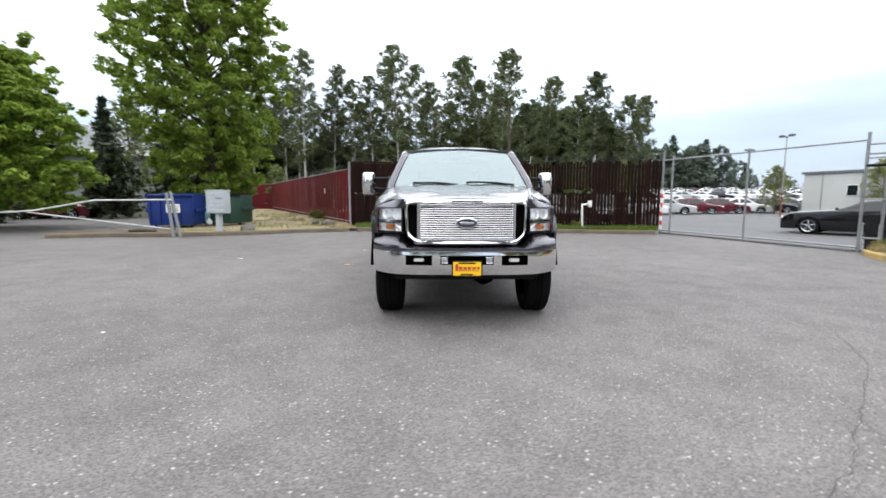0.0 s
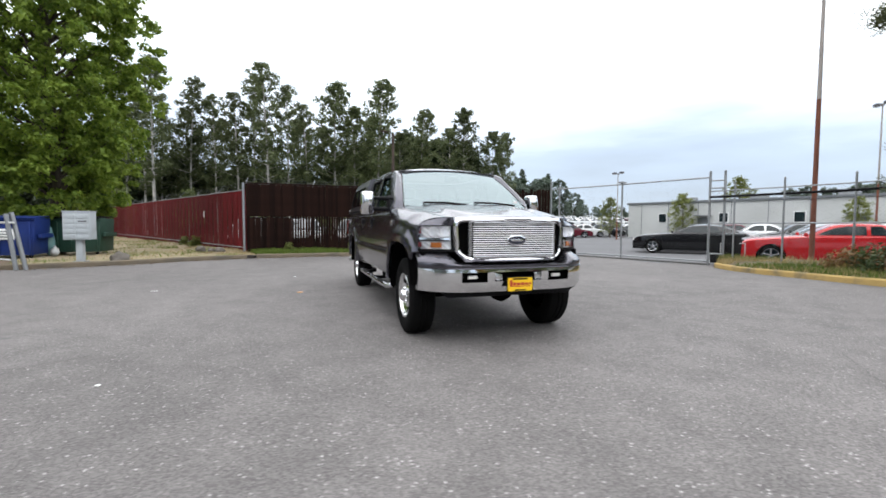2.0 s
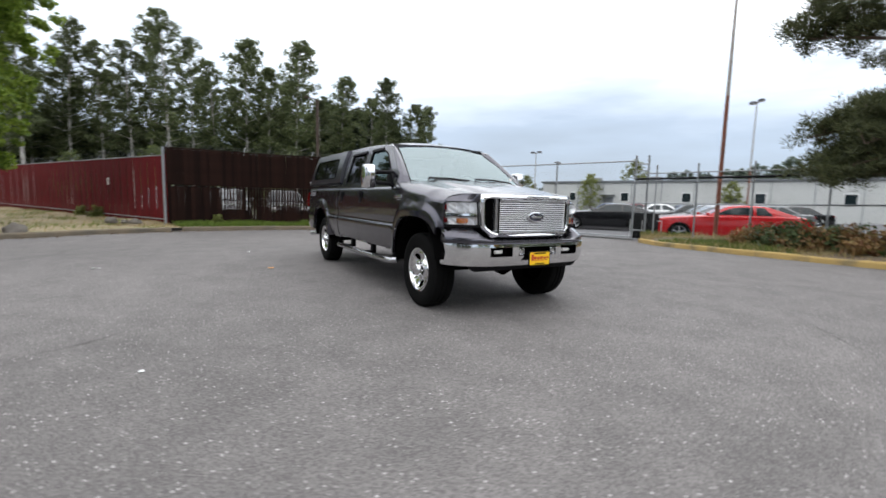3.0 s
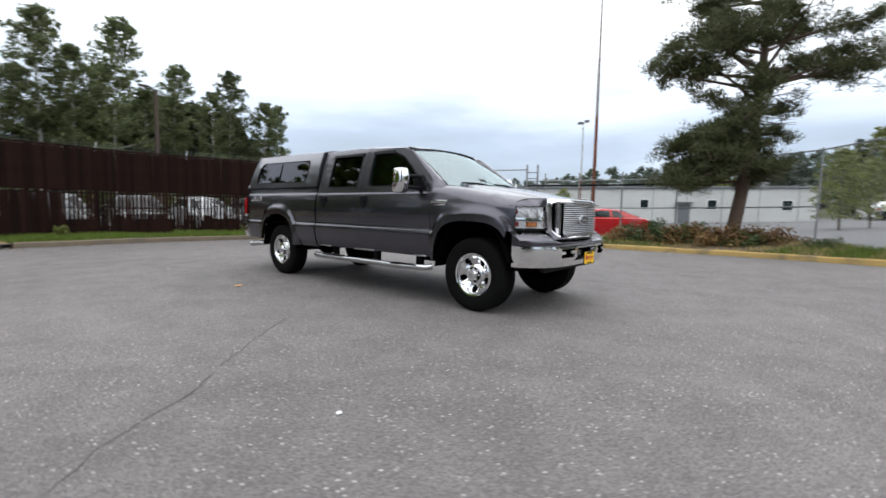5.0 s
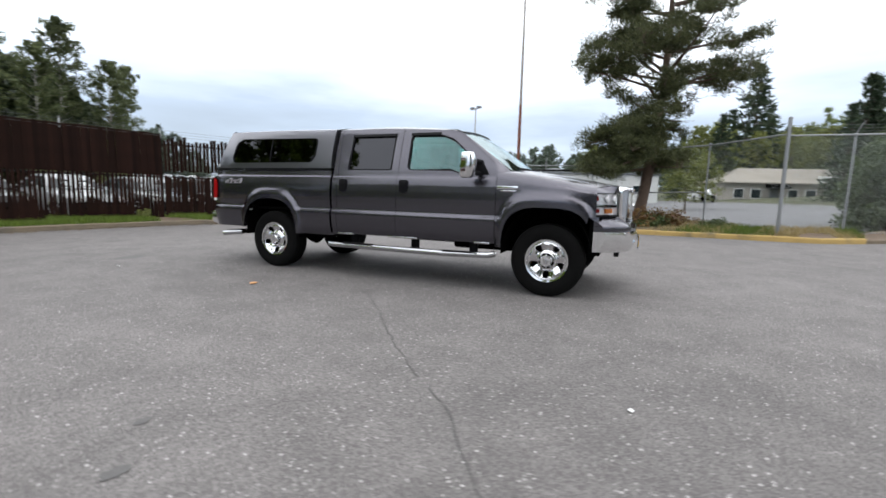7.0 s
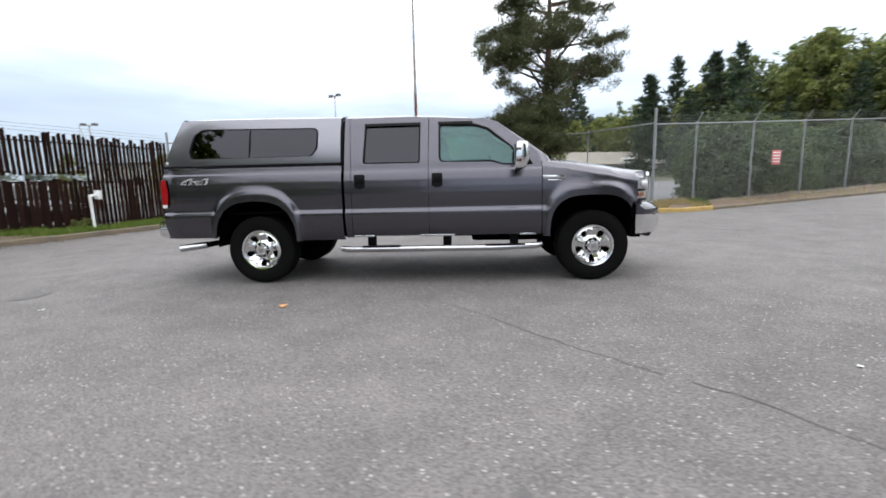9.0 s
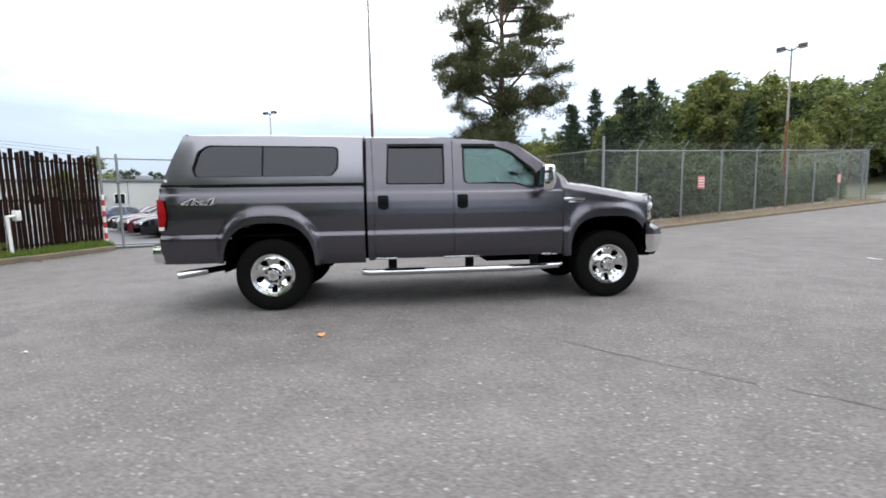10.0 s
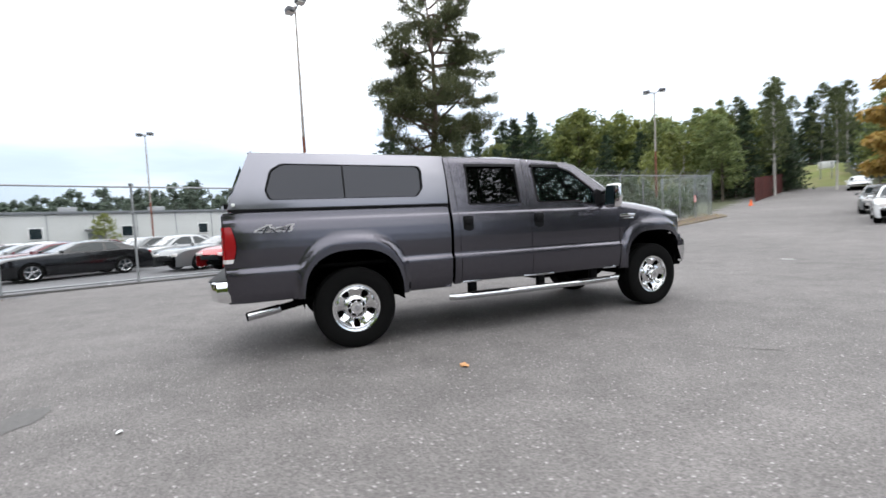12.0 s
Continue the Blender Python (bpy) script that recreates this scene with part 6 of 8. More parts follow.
def light_pole(x, y, top, label, rust_to=0.55, heads=2, yaw=0, r=0.065):
    z = ground_z(x, y)
    root = thing("lamp_post", pose(x, y, z, 0, 0, yaw), label, "lamp post")
    h = top - z
    part("pole_foot", bm_tube([(0, 0, -0.1), (0, 0, h * rust_to)], [r, r * 0.8], 12), M_RUST, root, "rust-red lower pole")
    part("pole", bm_tube([(0, 0, h * rust_to), (0, 0, h)], [r * 0.8, r * 0.5], 12), M_POLE, root)
    part("base_plate", bm_box(0, 0, 0.02, 0.36, 0.36, 0.04, 0.008), M_RUST, root)
    for k in range(heads):
        s = 1 if k else -1
        hd = part("lamp_head", bm_box(s * 0.42, 0, h + 0.02, 0.36, 0.30, 0.16, 0.03, 2, None), M_LAMPHEAD, root)
        part("lamp_glass", bm_box(s * 0.45, 0, h - 0.085, 0.32, 0.26, 0.012, 0.003), M_WHITE_LENS, hd)
        part("lamp_arm", bm_tube([(0, 0, h - 0.15), (s * 0.26, 0, h)], 0.03, 8), M_LAMPHEAD, root)
    return root


def litter(x, y, sx, sy, material, label, seed, name="litter"):
    rng = random.Random(seed)
    pts = [(sx * math.cos(a) * rng.uniform(0.6, 1.1), sy * math.sin(a) * rng.uniform(0.6, 1.1)) for a in np.linspace(0, 2 * math.pi, 9, endpoint=False)]
    bm = bm_prism(pts, 0.004, "xy", 0.004)
    for v in bm.verts:
        v.co.z += 0.012 * rng.random()
    ob = part(name, bm, material, None, smooth=False)
    ob.matrix_basis = pose(x, y, ground_z(x, y))
    return tagged(ob, label, "litter" if name == "litter" else "leaf", "litter on the asphalt")


def trash_bin(x, y):
    root = thing("trash_bin", pose(x, y, ground_z(x, y) + 0.02, 0, 0, -18), "square black trash bin in a pale pipe stand behind the gate", "trash bin")
    body = part("body", bm_prism([(-0.27, 0.10), (0.27, 0.10), (0.33, 0.72), (-0.33, 0.72)], 0.56, "xz", -0.28, 0.02), M_BLACK, root)
    part("rim", bm_box(0, 0, 0.735, 0.72, 0.62, 0.05, 0.015), M_BLACK, body)
    part("lid", bm_box(0, 0, 0.79, 0.64, 0.54, 0.06, 0.025), M_BLACK, root)
    stand = part("stand", join(*[bm_tube([(sx * 0.37, sy * 0.33, 0), (sx * 0.37, sy * 0.33, 0.66)], 0.014, 8) for sx in (-1, 1) for sy in (-1, 1)]), M_FADED, root, "pale pipe stand")
    for sy in (-1, 1):
        for z in (0.05, 0.64):
            part("stand_rail", bm_tube([(-0.37, sy * 0.33, z), (0.37, sy * 0.33, z)], 0.014, 8), M_FADED, stand)
    return root


mailbox_unit()
trash_bin(10.5, 5.45)
dumpster(-10.42, 12.3, 0.13, 6, 1.66, 1.2, 1.22, M_BLUEBIN, "blue steel dumpster with a white notice, beside the barrier", M_BLUEBIN, True)
dumpster(-9.2, 13.75, 0.13, -2, 1.72, 1.1, 1.24, M_GREENBIN, "dark green dumpster behind the mailbox", M_BLACK)
swing_barrier()
standpipe()
rock(-6.98, 10.5, 0.12, 0.25, 1)
rock(-7.2, 10.95, 0.12, 0.17, 2)
rock(-5.4, 13.4, 0.2, 0.20, 3, "grey rock at the foot of the red fence")
rock(-4.7, 12.9, 0.2, 0.17, 4, "grey rock at the foot of the red fence")
rock(-5.0, 13.1, 0.2, 0.12, 5, "grey rock at the foot of the red fence")
board = part("leaning_board", join(bm_box(0, 0, 0.6, 0.50, 0.06, 1.2, 0.01, 2, pose(0, 0, 0, -6, 0, 0))), M_WHITE, None)
board.matrix_basis = pose(-9.7, 16.6, 0.12, 0, 0, 22)
tagged(board, "white board leaning on the dry verge by the dumpster", "board")
# clutter between the dumpsters, and old paint on the red fence
def rubbish_bag(x, y, z, r, h, material, label, seed):
    bm = bmesh.new()
    bmesh.ops.create_icosphere(bm, subdivisions=3, radius=1.0)
    for v in bm.verts:
        q = v.co.copy()
        k = 1 + 0.22 * noise.noise(q * 2.3 + Vector((seed, 0, 0)))
        v.co = Vector((q.x * r * k, q.y * r * k, (q.z * 0.5 + 0.5) * h * k + (0.12 * h if q.z > 0.9 else 0)))
    ob = part("rubbish_bag", bm, material, None)
    ob.matrix_basis = pose(x, y, z)
    return tagged(ob, label, "rubbish bag")


rubbish_bag(-9.72, 13.0, 0.13, 0.15, 0.85, M_TEAL, "pale teal rubbish bag between the dumpsters", 1)
rubbish_bag(-9.48, 12.75, 0.13, 0.12, 0.28, M_FADED, "white rubbish bag between the dumpsters", 2)
log_ = part("branch", bm_tube([(0, 0, 0.06), (0.25, 0.05, 0.08), (0.55, 0.02, 0.07), (0.8, 0.1, 0.05)], [0.05, 0.06, 0.055, 0.03], 8), M_BARK, None)
log_.matrix_basis = pose(-10.6, 9.75, 0.10, 0, 0, 10)
tagged(log_, "short dead branch lying on the soil island", "branch")
light_pole(10.99, 3.36, 9.0, "tall lamp post with rust-red lower half behind the fence", 0.50, 2, 20)
light_pole(30.79, 12.2, 8.4, "grey twin-headed lamp post in the car lot", 0.45, 2, 60)
light_pole(27.3, 30.5, 6.2, "twin-headed lamp post in the car lot", 0.3, 2, 100)
light_pole(14.3, -16.75, 8.35, "lamp post with rust-red lower half behind the long fence", 0.55, 2, 40)
light_pole(30.0, -38.0, 8.8, "far lamp post at the edge of the woods", 0.5, 2, 40)
util = thing("utility_pole", pose(4.9, 28.3, 0), "brown wooden utility pole among the trees", "utility pole")
part("pole", bm_tube([(0, 0, -0.2), (0, 0, 8.0)], [0.14, 0.09], 10), M_POLEWOOD, util)
part("lamp_head", join(bm_tube([(0, 0, 7.9), (-0.25, -0.1, 8.1), (-0.6, -0.2, 8.1)], 0.03, 6), bm_box(-0.75, -0.25, 8.08, 0.45, 0.2, 0.12, 0.03)), M_POLEWOOD, util)
litter(-3.43, -0.93, 0.024, 0.018, M_LITTER, "crumpled white paper on the asphalt", 1)
litter(-4.43, 4.15, 0.06, 0.035, M_LITTER, "crumpled white paper on the asphalt", 2)
litter(-2.0, 3.28, 0.065, 0.045, M_LEAFORANGE, "fallen orange leaf on the asphalt", 3, "fallen_leaf")
litter(-2.1, 5.7, 0.03, 0.02, M_LITTER, "scrap of white paper on the asphalt", 4)
litter(0.8, -5.8, 0.16, 0.03, M_LITTER, "pale scuff of paint on the asphalt", 5)
litter(9.3, 8.9, 0.05, 0.03, M_LITTER, "scrap of white paper by the gate", 6)

# notice boards on the long fence
for (x, y, z, s) in ((10.02, -9.15, 1.78, 0.42), (13.7, -19.1, 2.0, 0.36)):
    sg = thing("notice_board", pose(x - 0.05, y - 0.02, z, 0, 0, -69), "faded red and white notice on the chain-link fence", "sign", "notices on the fence")
    part("board", bm_box(0, 0, 0, s, 0.008, s * 1.15, 0.003), M_SIGN_RED, sg)
    for k in range(4):
        part("print_bar", bm_box(0, -0.006, s * (0.38 - 0.24 * k), s * 0.8, 0.002, s * 0.09), M_WHITE, sg)
mark = part("paper_notice", bm_box(0, 0, 0, 0.16, 0.006, 0.26, 0.002), M_WHITE, None)
mark.matrix_basis = pose(-5.83, 16.85, 1.60, 0, 0, -63) @ pose(0, -0.05, 0)
tagged(mark, "small white notice on the red fence", "sign")


# ---- parked cars ----
CAR_KINDS = {
    "coupe": dict(L=5.0, W=0.95, wb=2.95, belt=0.98, roof=1.38, tops=[(0, 0.62), (0.04, 0.82), (0.10, 0.88), (0.33, 0.98), (0.80, 1.02), (0.96, 1.00), (1.0, 0.72)], glass=[(0.36, 0.98), (0.50, 1.33), (0.62, 1.38), (0.74, 1.33), (0.90, 1.03)]),
    "sedan": dict(L=4.7, W=0.91, wb=2.75, belt=0.95, roof=1.46, tops=[(0, 0.55), (0.03, 0.74), (0.10, 0.80), (0.30, 0.95), (0.80, 0.98), (0.97, 0.96), (1.0, 0.70)], glass=[(0.28, 0.95), (0.43, 1.42), (0.55, 1.46), (0.68, 1.43), (0.84, 0.99)]),
}


def build_car(kind, paint, label):
    k = CAR_KINDS[kind]
    L, W, wb, belt = k["L"], k["W"], k["wb"], k["belt"]
    root = thing("parked_car", Matrix(), label, "car", "parked cars")
    front_y = -0.19 * L
    R = 0.345
    def top(y):
        u = (y - front_y) / L
        return float(np.interp(u, [a for a, _ in k["tops"]], [b for _, b in k["tops"]]))
    def half(y, z):
        u = (y - front_y) / L
        w = W * (1 - 0.16 * max(0, 1 - u / 0.10) ** 2 - 0.12 * max(0, (u - 0.9) / 0.1) ** 2)
        return w * float(np.interp(z, [0.18, 0.30, 0.55, 0.80, 1.0, 1.15], [0.93, 0.985, 1.0, 0.985, 0.95, 0.93]))
    ys = sorted({round(float(y), 3) for y in list(np.linspace(front_y, front_y + L, 34)) + [c + 0.40 * math.cos(a) for c in (0, wb) for a in np.linspace(0, math.pi, 15)]})
    rows = []
    for y in ys:
        lo = 0.20
        for c in (0, wb):
            if abs(y - c) < 0.40:
                lo = max(lo, R + 0.40 * math.sqrt(max(0, 1 - ((y - c) / 0.40) ** 2)) - 0.02)
        t = top(y)
        zs = [0.20, 0.28, 0.40, 0.55, 0.66, 0.74, 0.80]
        row = [(half(y, max(min(z, t - 0.05), lo)), y, max(min(z, t - 0.05), lo)) for z in zs] + [(half(y, t - 0.04), y, max(t - 0.04, lo)), (half(y, t) * 0.93, y, t), (half(y, t) * 0.5, y, t + 0.02), (0, y, t + 0.025)]
        rows.append([(-x, yy, z) for x, yy, z in row] + row[::-1][1:])
    bm = bm_grid(rows)
    bmesh.ops.holes_fill(bm, edges=[e for e in bm.edges if e.is_boundary and (abs(e.verts[0].co.y - ys[0]) < 1e-4 and abs(e.verts[1].co.y - ys[0]) < 1e-4 or abs(e.verts[0].co.y - ys[-1]) < 1e-4 and abs(e.verts[1].co.y - ys[-1]) < 1e-4)], sides=0)
    bmesh.ops.recalc_face_normals(bm, faces=bm.faces[:])
    part("body", bm, paint, root)
    # greenhouse: a rounded shell in body colour with the panes set 4 mm proud of it
    gl = k["glass"]
    base_w, roof_w = W * 0.90, W * 0.66
    us = np.linspace(gl[0][0], gl[-1][0], 25)
    zs_g = np.interp(us, [a for a, _ in gl], [b for _, b in gl])
    zs_g = np.convolve(np.pad(zs_g, 1, mode="edge"), [0.2, 0.6, 0.2], "valid")
    def roof_z(u):
        return float(np.interp(u, us, zs_g))
    def gh(z):
        return base_w + (roof_w - base_w) * max(0.0, z - belt) / (k["roof"] - belt)
    rows = []
    for u in us:
        y, z = front_y + u * L, roof_z(u)
        zb = min(top(y) - 0.01, z - 0.004)
        h = z - zb
        half_row = [(gh(zb), zb), (gh(zb + 0.4 * h), zb + 0.4 * h), (gh(z - 0.16 * h), z - 0.16 * h), (gh(z - 0.05 * h) - 0.02, z - 0.05 * h), (gh(z) - 0.10, z + 0.006), (gh(z) * 0.5, z + 0.026), (0.0, z + 0.032)]
        rows.append([(-x, y, zz) for x, zz in half_row] + [(x, y, zz) for x, zz in half_row[::-1][1:]])
    bm = bm_grid(rows)
    bmesh.ops.recalc_face_normals(bm, faces=bm.faces[:])
    part("roof", bm, paint, root, angle=50)
    def edge_u(z, rear):
        """Where the outline of the greenhouse passes a height, at its front or rear."""
        pick = [u for u in np.linspace(gl[0][0], gl[-1][0], 200) if roof_z(u) > z]
        return (pick[-1] if rear else pick[0]) if pick else 0.5
    z_lo, z_hi = belt + 0.045, k["roof"] - 0.085
    um = {"coupe": 0.655, "sedan": 0.575}[kind]
    for s in (-1, 1):
        for a, b in (((None, um - 0.012), (um + 0.012, None)) if kind != "coupe" else ((None, um - 0.008), (um + 0.010, 0.765))):
            rows = []
            for q in range(6):
                z = z_lo + (z_hi - z_lo) * q / 5
                ua = edge_u(z + 0.05, False) + 0.016 if a is None else a
                ub = edge_u(z + 0.05, True) - 0.030 if b is None else b - 0.05 * (q / 5) * (kind == "coupe" and a is not None)
                ub = max(ub, ua + 0.004)
                rows.append([(s * (gh(z) + 0.005), front_y + (ua + (ub - ua) * j / 6) * L, z) for j in range(7)])
            part("side_window", rim(bm_grid(rows), (-s * 0.012, 0, 0)), M_WIN, root, "dark side glass")
    for rear in (False, True):
        rows = []
        z_a, z_b = belt + (0.03 if not rear else 0.06), k["roof"] - 0.035
        for q in range(6):
            z = z_a + (z_b - z_a) * q / 5
            y = front_y + edge_u(z, rear) * L + (0.012 if rear else -0.012)
            rows.append([(u * (gh(z) - 0.075), y - (0.05 if not rear else -0.05) * (1 - u * u) * 0.4, z + 0.012) for u in np.linspace(-1, 1, 9)])
        part("rear_window" if rear else "windscreen", rim(bm_grid(rows), (0, 0.01 if not rear else -0.01, -0.004)), M_WIN, root, "dark sloping glass")
    for s in (-1, 1):
        part("head_lamp", bm_box(s * W * 0.68, front_y + 0.05, 0.66, 0.34, 0.08, 0.12, 0.02), M_WHITE_LENS, root)
        part("tail_lamp", bm_box(s * W * 0.66, front_y + L - 0.03, 0.82, 0.36, 0.06, 0.13, 0.02), M_RED, root)
        part("mirror", bm_box(s * (W + 0.06), front_y + 0.36 * L, belt + 0.06, 0.16, 0.10, 0.11, 0.03), paint, root)
        for yc in (0, wb):
            wheel = new("wheel")
            wheel.parent = root
            wheel.matrix_basis = pose(s * (W - 0.12), yc, R, 0, 0, 0 if s > 0 else 180)
            part("tyre", bm_lathe([(0.23, -0.10), (0.30, -0.115), (R, -0.08), (R, 0.08), (0.30, 0.115), (0.23, 0.10)], 28), M_RUBBER, wheel)
            bm = bm_lathe([(0.235, 0.10), (0.225, 0.085), (0.215, 0.05), (0.0, 0.045)], 28)
            part("rim_dish", bm, M_WIN, wheel)
            bm = bm_lathe([(0.24, 0.10), (0.235, 0.108), (0.215, 0.10), (0.215, 0.07)], 28)
            for q in range(5):
                bm = join(bm, bm_box(0.085, 0, 0.115, 0.03, 0.055, 0.22, 0.006, 1, Matrix.Rotation(2 * math.pi * q / 5, 4, "X")))
            part("rim", bm, M_SATIN, wheel, "bright alloy spokes")
    part("grille", bm_box(0, front_y + 0.02, 0.52, W * 1.1, 0.05, 0.14, 0.01), M_BLACK, root)
    part("underside", bm_box(0, front_y + L / 2, 0.30, W * 1.6, L * 0.86, 0.16), M_DARK, root)
    return root


def put_cars():
    """Build each paint and kind once, then copy."""
    made = {}
    cols_ = {"black": ((0.004, 0.004, 0.005), "black"), "red": ((0.42, 0.012, 0.015), "bright red"), "silver": ((0.38, 0.39, 0.40), "silver"), "white": ((0.70, 0.71, 0.72), "white"), "maroon": ((0.085, 0.008, 0.016), "dark red"), "grey": ((0.12, 0.125, 0.13), "grey"), "blue": ((0.03, 0.05, 0.11), "dark blue")}
    spots = [
        # kind, paint, front axle x, y, rear axle direction (degrees from +y towards -x)
        ("coupe", "red", 13.2, 6.05, 219), ("coupe", "black", 15.3, 13.2, 218),
        ("coupe", "maroon", 17.4, 14.9, 218), ("coupe", "grey", 19.7, 16.7, 218), ("coupe", "black", 22.0, 18.5, 218),
        ("coupe", "grey", 15.5, 7.9, 219), ("sedan", "silver", 20.4, 10.3, 219), ("sedan", "grey", 22.6, 12.0, 219),
    ]
    rng = random.Random(7)
    names = ["white", "silver", "white", "grey", "silver", "black", "white", "maroon", "blue", "white"]
    for i in range(3, 9):
        spots.append(("sedan", names[i % 10], 26.0 + 0.35 * i + rng.uniform(-0.3, 0.3), 2.5 + 2.75 * i, 226))
    for i in range(2, 7):
        spots.append(("sedan", names[(i + 3) % 10], 31.5 + 0.3 * i, 6.0 + 2.8 * i, 226))
    for i, c in enumerate(["white", "silver", "maroon", "maroon", "white", "black", "grey", "white", "maroon"]):
        spots.append(("sedan", c, 19.0 + 3.1 * i + rng.uniform(-0.2, 0.2), 33.5 + 1.15 * i, 58 + rng.uniform(-3, 3)))
    for i in range(12):
        spots.append(("sedan", names[(i * 3) % 10], 24.0 + 3.2 * i, 45.0 + 0.9 * i, 60))
    for k in range(3):
        for i in range(13):
            spots.append(("sedan", names[(i * 7 + 3 * k) % 10] if i % 2 else "white", 32.0 + 6.0 * k + 3.3 * i, 66.0 + 9.0 * k + 0.7 * i, 62))
    for i, c in enumerate(["black", "grey", "silver", "black", "grey", "grey"]):
        spots.append(("sedan", c, 7.6 - 2.35 * i, 15.2 + 0.3 * i, -4))
    spots += [("sedan", "white", 3.35, -17.0, 206), ("sedan", "grey", 6.55, -22.9, 206), ("sedan", "white", 20.1, -49.8, 206), ("sedan", "grey", 14.6, -44.5, 206), ("sedan", "white", 47.5, -6.6, 100), ("sedan", "maroon", -21.5, 21.5, 95)]
    for kind, colour, x, y, yaw in spots:
        key = (kind, colour)
        z = ground_z(x, y) + 0.004
        if key not in made:
            rgb, word = cols_[colour]
            noun = {"coupe": "two-door coupe with bright alloy wheels", "sedan": "four-door sedan"}[kind]
            made[key] = build_car(kind, car_paint(colour, rgb), f"{word} {noun} parked on the asphalt")
            made[key].matrix_basis = pose(x, y, z, 0, 0, yaw)
        else:
            copy_thing(made[key], pose(x, y, z, 0, 0, yaw))


put_cars()


# ---- buildings ----
def long_building():
    a, b = Vector((34.5, 37.2, 0)), Vector((47.5, -3.0, 0))
    d = (b - a).normalized()
    yaw = math.degrees(math.atan2(d.y, d.x))
    n = (b - a).length
    root = thing("white_building", pose(a.x, a.y, -0.15, 0, 0, yaw), "long low white commercial building with a dark parapet edge", "building")
    H = 3.75
    wall = part("wall", bm_box(n / 2, 7.0, H / 2, n, 14.0, H), M_WALL, root)
    part("roof", bm_box(n / 2, 7.0, H + 0.06, n + 0.3, 14.3, 0.22, 0.02), M_ROOF, root, "dark metal parapet cap")
    for k in range(14):
        x = 1.6 + k * (n - 3.0) / 13
        part("wall_joint", bm_box(x, -0.012, H / 2, 0.05, 0.03, H - 0.1), M_ROOF, wall)
    for k in range(7):
        x = 4.0 + k * 6.0
        w = part("window", bm_box(x, -0.02, 2.15, 0.9, 0.06, 1.0, 0.01), M_WHITE, root)
        part("pane", bm_box(x, -0.055, 2.15, 0.76, 0.012, 0.86), M_WIN, w)
    for k, x in enumerate((8.2, 19.8, 31.6)):
        dr = part("door", bm_box(x, -0.02, 1.05, 1.1, 0.06, 2.1, 0.01), M_ROOF, root, "grey steel door")
        part("awning", bm_box(x, -0.35, 2.35, 1.5, 0.7, 0.06, 0.01), M_ROOF, dr)
    for k in range(6):
        part("roof_unit", bm_box(4 + 7 * k, 6.0, H + 0.5, 1.4, 1.2, 0.7, 0.03), M_GALV, root)
    return root


def beige_building():
    root = thing("beige_building", pose(52.3, -9.8, 0.85, 0, 0, -73), "low beige building with awnings and a white sign board", "building")
    W_, H = 17.5, 2.15
    part("wall", bm_box(W_ / 2, 4.0, H / 2 - 0.6, W_, 8.0, H + 1.2), M_BEIGE, root)
    bm = bmesh.new()
    e0 = [bm.verts.new(p) for p in ((-0.4, -0.6, H), (W_ + 0.4, -0.6, H), (W_ + 0.4, 8.6, H), (-0.4, 8.6, H))]
    e1 = [bm.verts.new((x, y, H + 0.14)) for x, y in ((-0.4, -0.6), (W_ + 0.4, -0.6), (W_ + 0.4, 8.6), (-0.4, 8.6))]
    r0, r1 = bm.verts.new((3.4, 4.0, H + 1.95)), bm.verts.new((W_ - 3.4, 4.0, H + 1.95))
    for q in range(4):
        bm.faces.new((e0[q], e0[(q + 1) % 4], e1[(q + 1) % 4], e1[q]))
    for f in ((e1[0], e1[1], r1, r0), (e1[1], e1[2], r1), (e1[2], e1[3], r0, r1), (e1[3], e1[0], r0), tuple(e0[::-1])):
        bm.faces.new(f)
    bmesh.ops.recalc_face_normals(bm, faces=bm.faces[:])
    part("roof", bm, M_SHINGLE, root, "hipped roof of pale brown shingles", smooth=False)
    sg = part("sign_board", bm_box(11.4, -0.70, 2.72, 4.4, 0.08, 0.66, 0.01), M_WHITE, root, "white sign board")
    part("letter_bar", bm_box(11.4, -0.75, 2.72, 3.6, 0.01, 0.2), M_DECAL_DARK, sg)
    for x in (1.6, 3.4, 7.2, 9.0, 12.9, 15.2):
        w = part("window", bm_box(x, -0.03, 1.05, 1.1, 0.08, 1.1, 0.01), M_WHITE, root)
        part("pane", bm_box(x, -0.078, 1.05, 0.96, 0.012, 0.96), M_WIN, w)
    for x in (5.3, 11.2):
        part("awning", bm_prism([(0, 2.5), (-1.3, 1.75), (-1.3, 1.65), (0, 1.65)], 2.0, "yz", x - 0.95), M_DARK, root, "dark sloping awning")
        part("door", bm_box(x, -0.03, 0.6, 0.95, 0.06, 2.1, 0.01), M_ROOF, root)
    return root


def grey_building():
    root = thing("grey_building", pose(-36, 44, 0.0, 0, 0, 28), "large grey building with a ribbed metal roof behind the trees", "building")
    part("wall", bm_box(0, 0, 2.9, 26, 12, 5.8), M_GREYWALL, root)
    rf = part("roof", bm_prism([(-6.8, 5.6), (0, 8.9), (6.8, 5.6)], 27.5, "yz", -13.75), M_ROOF, root, "ribbed grey metal roof")
    for k in range(28):
        part("roof_rib", bm_tube([(-13.4 + k, -6.8, 5.66), (-13.4 + k, 0, 8.96)], 0.06, 4), M_GALV, rf)
    part("fascia", bm_box(0, -6.85, 5.55, 27.6, 0.12, 0.35, 0.02), M_WHITE, root)
    return root


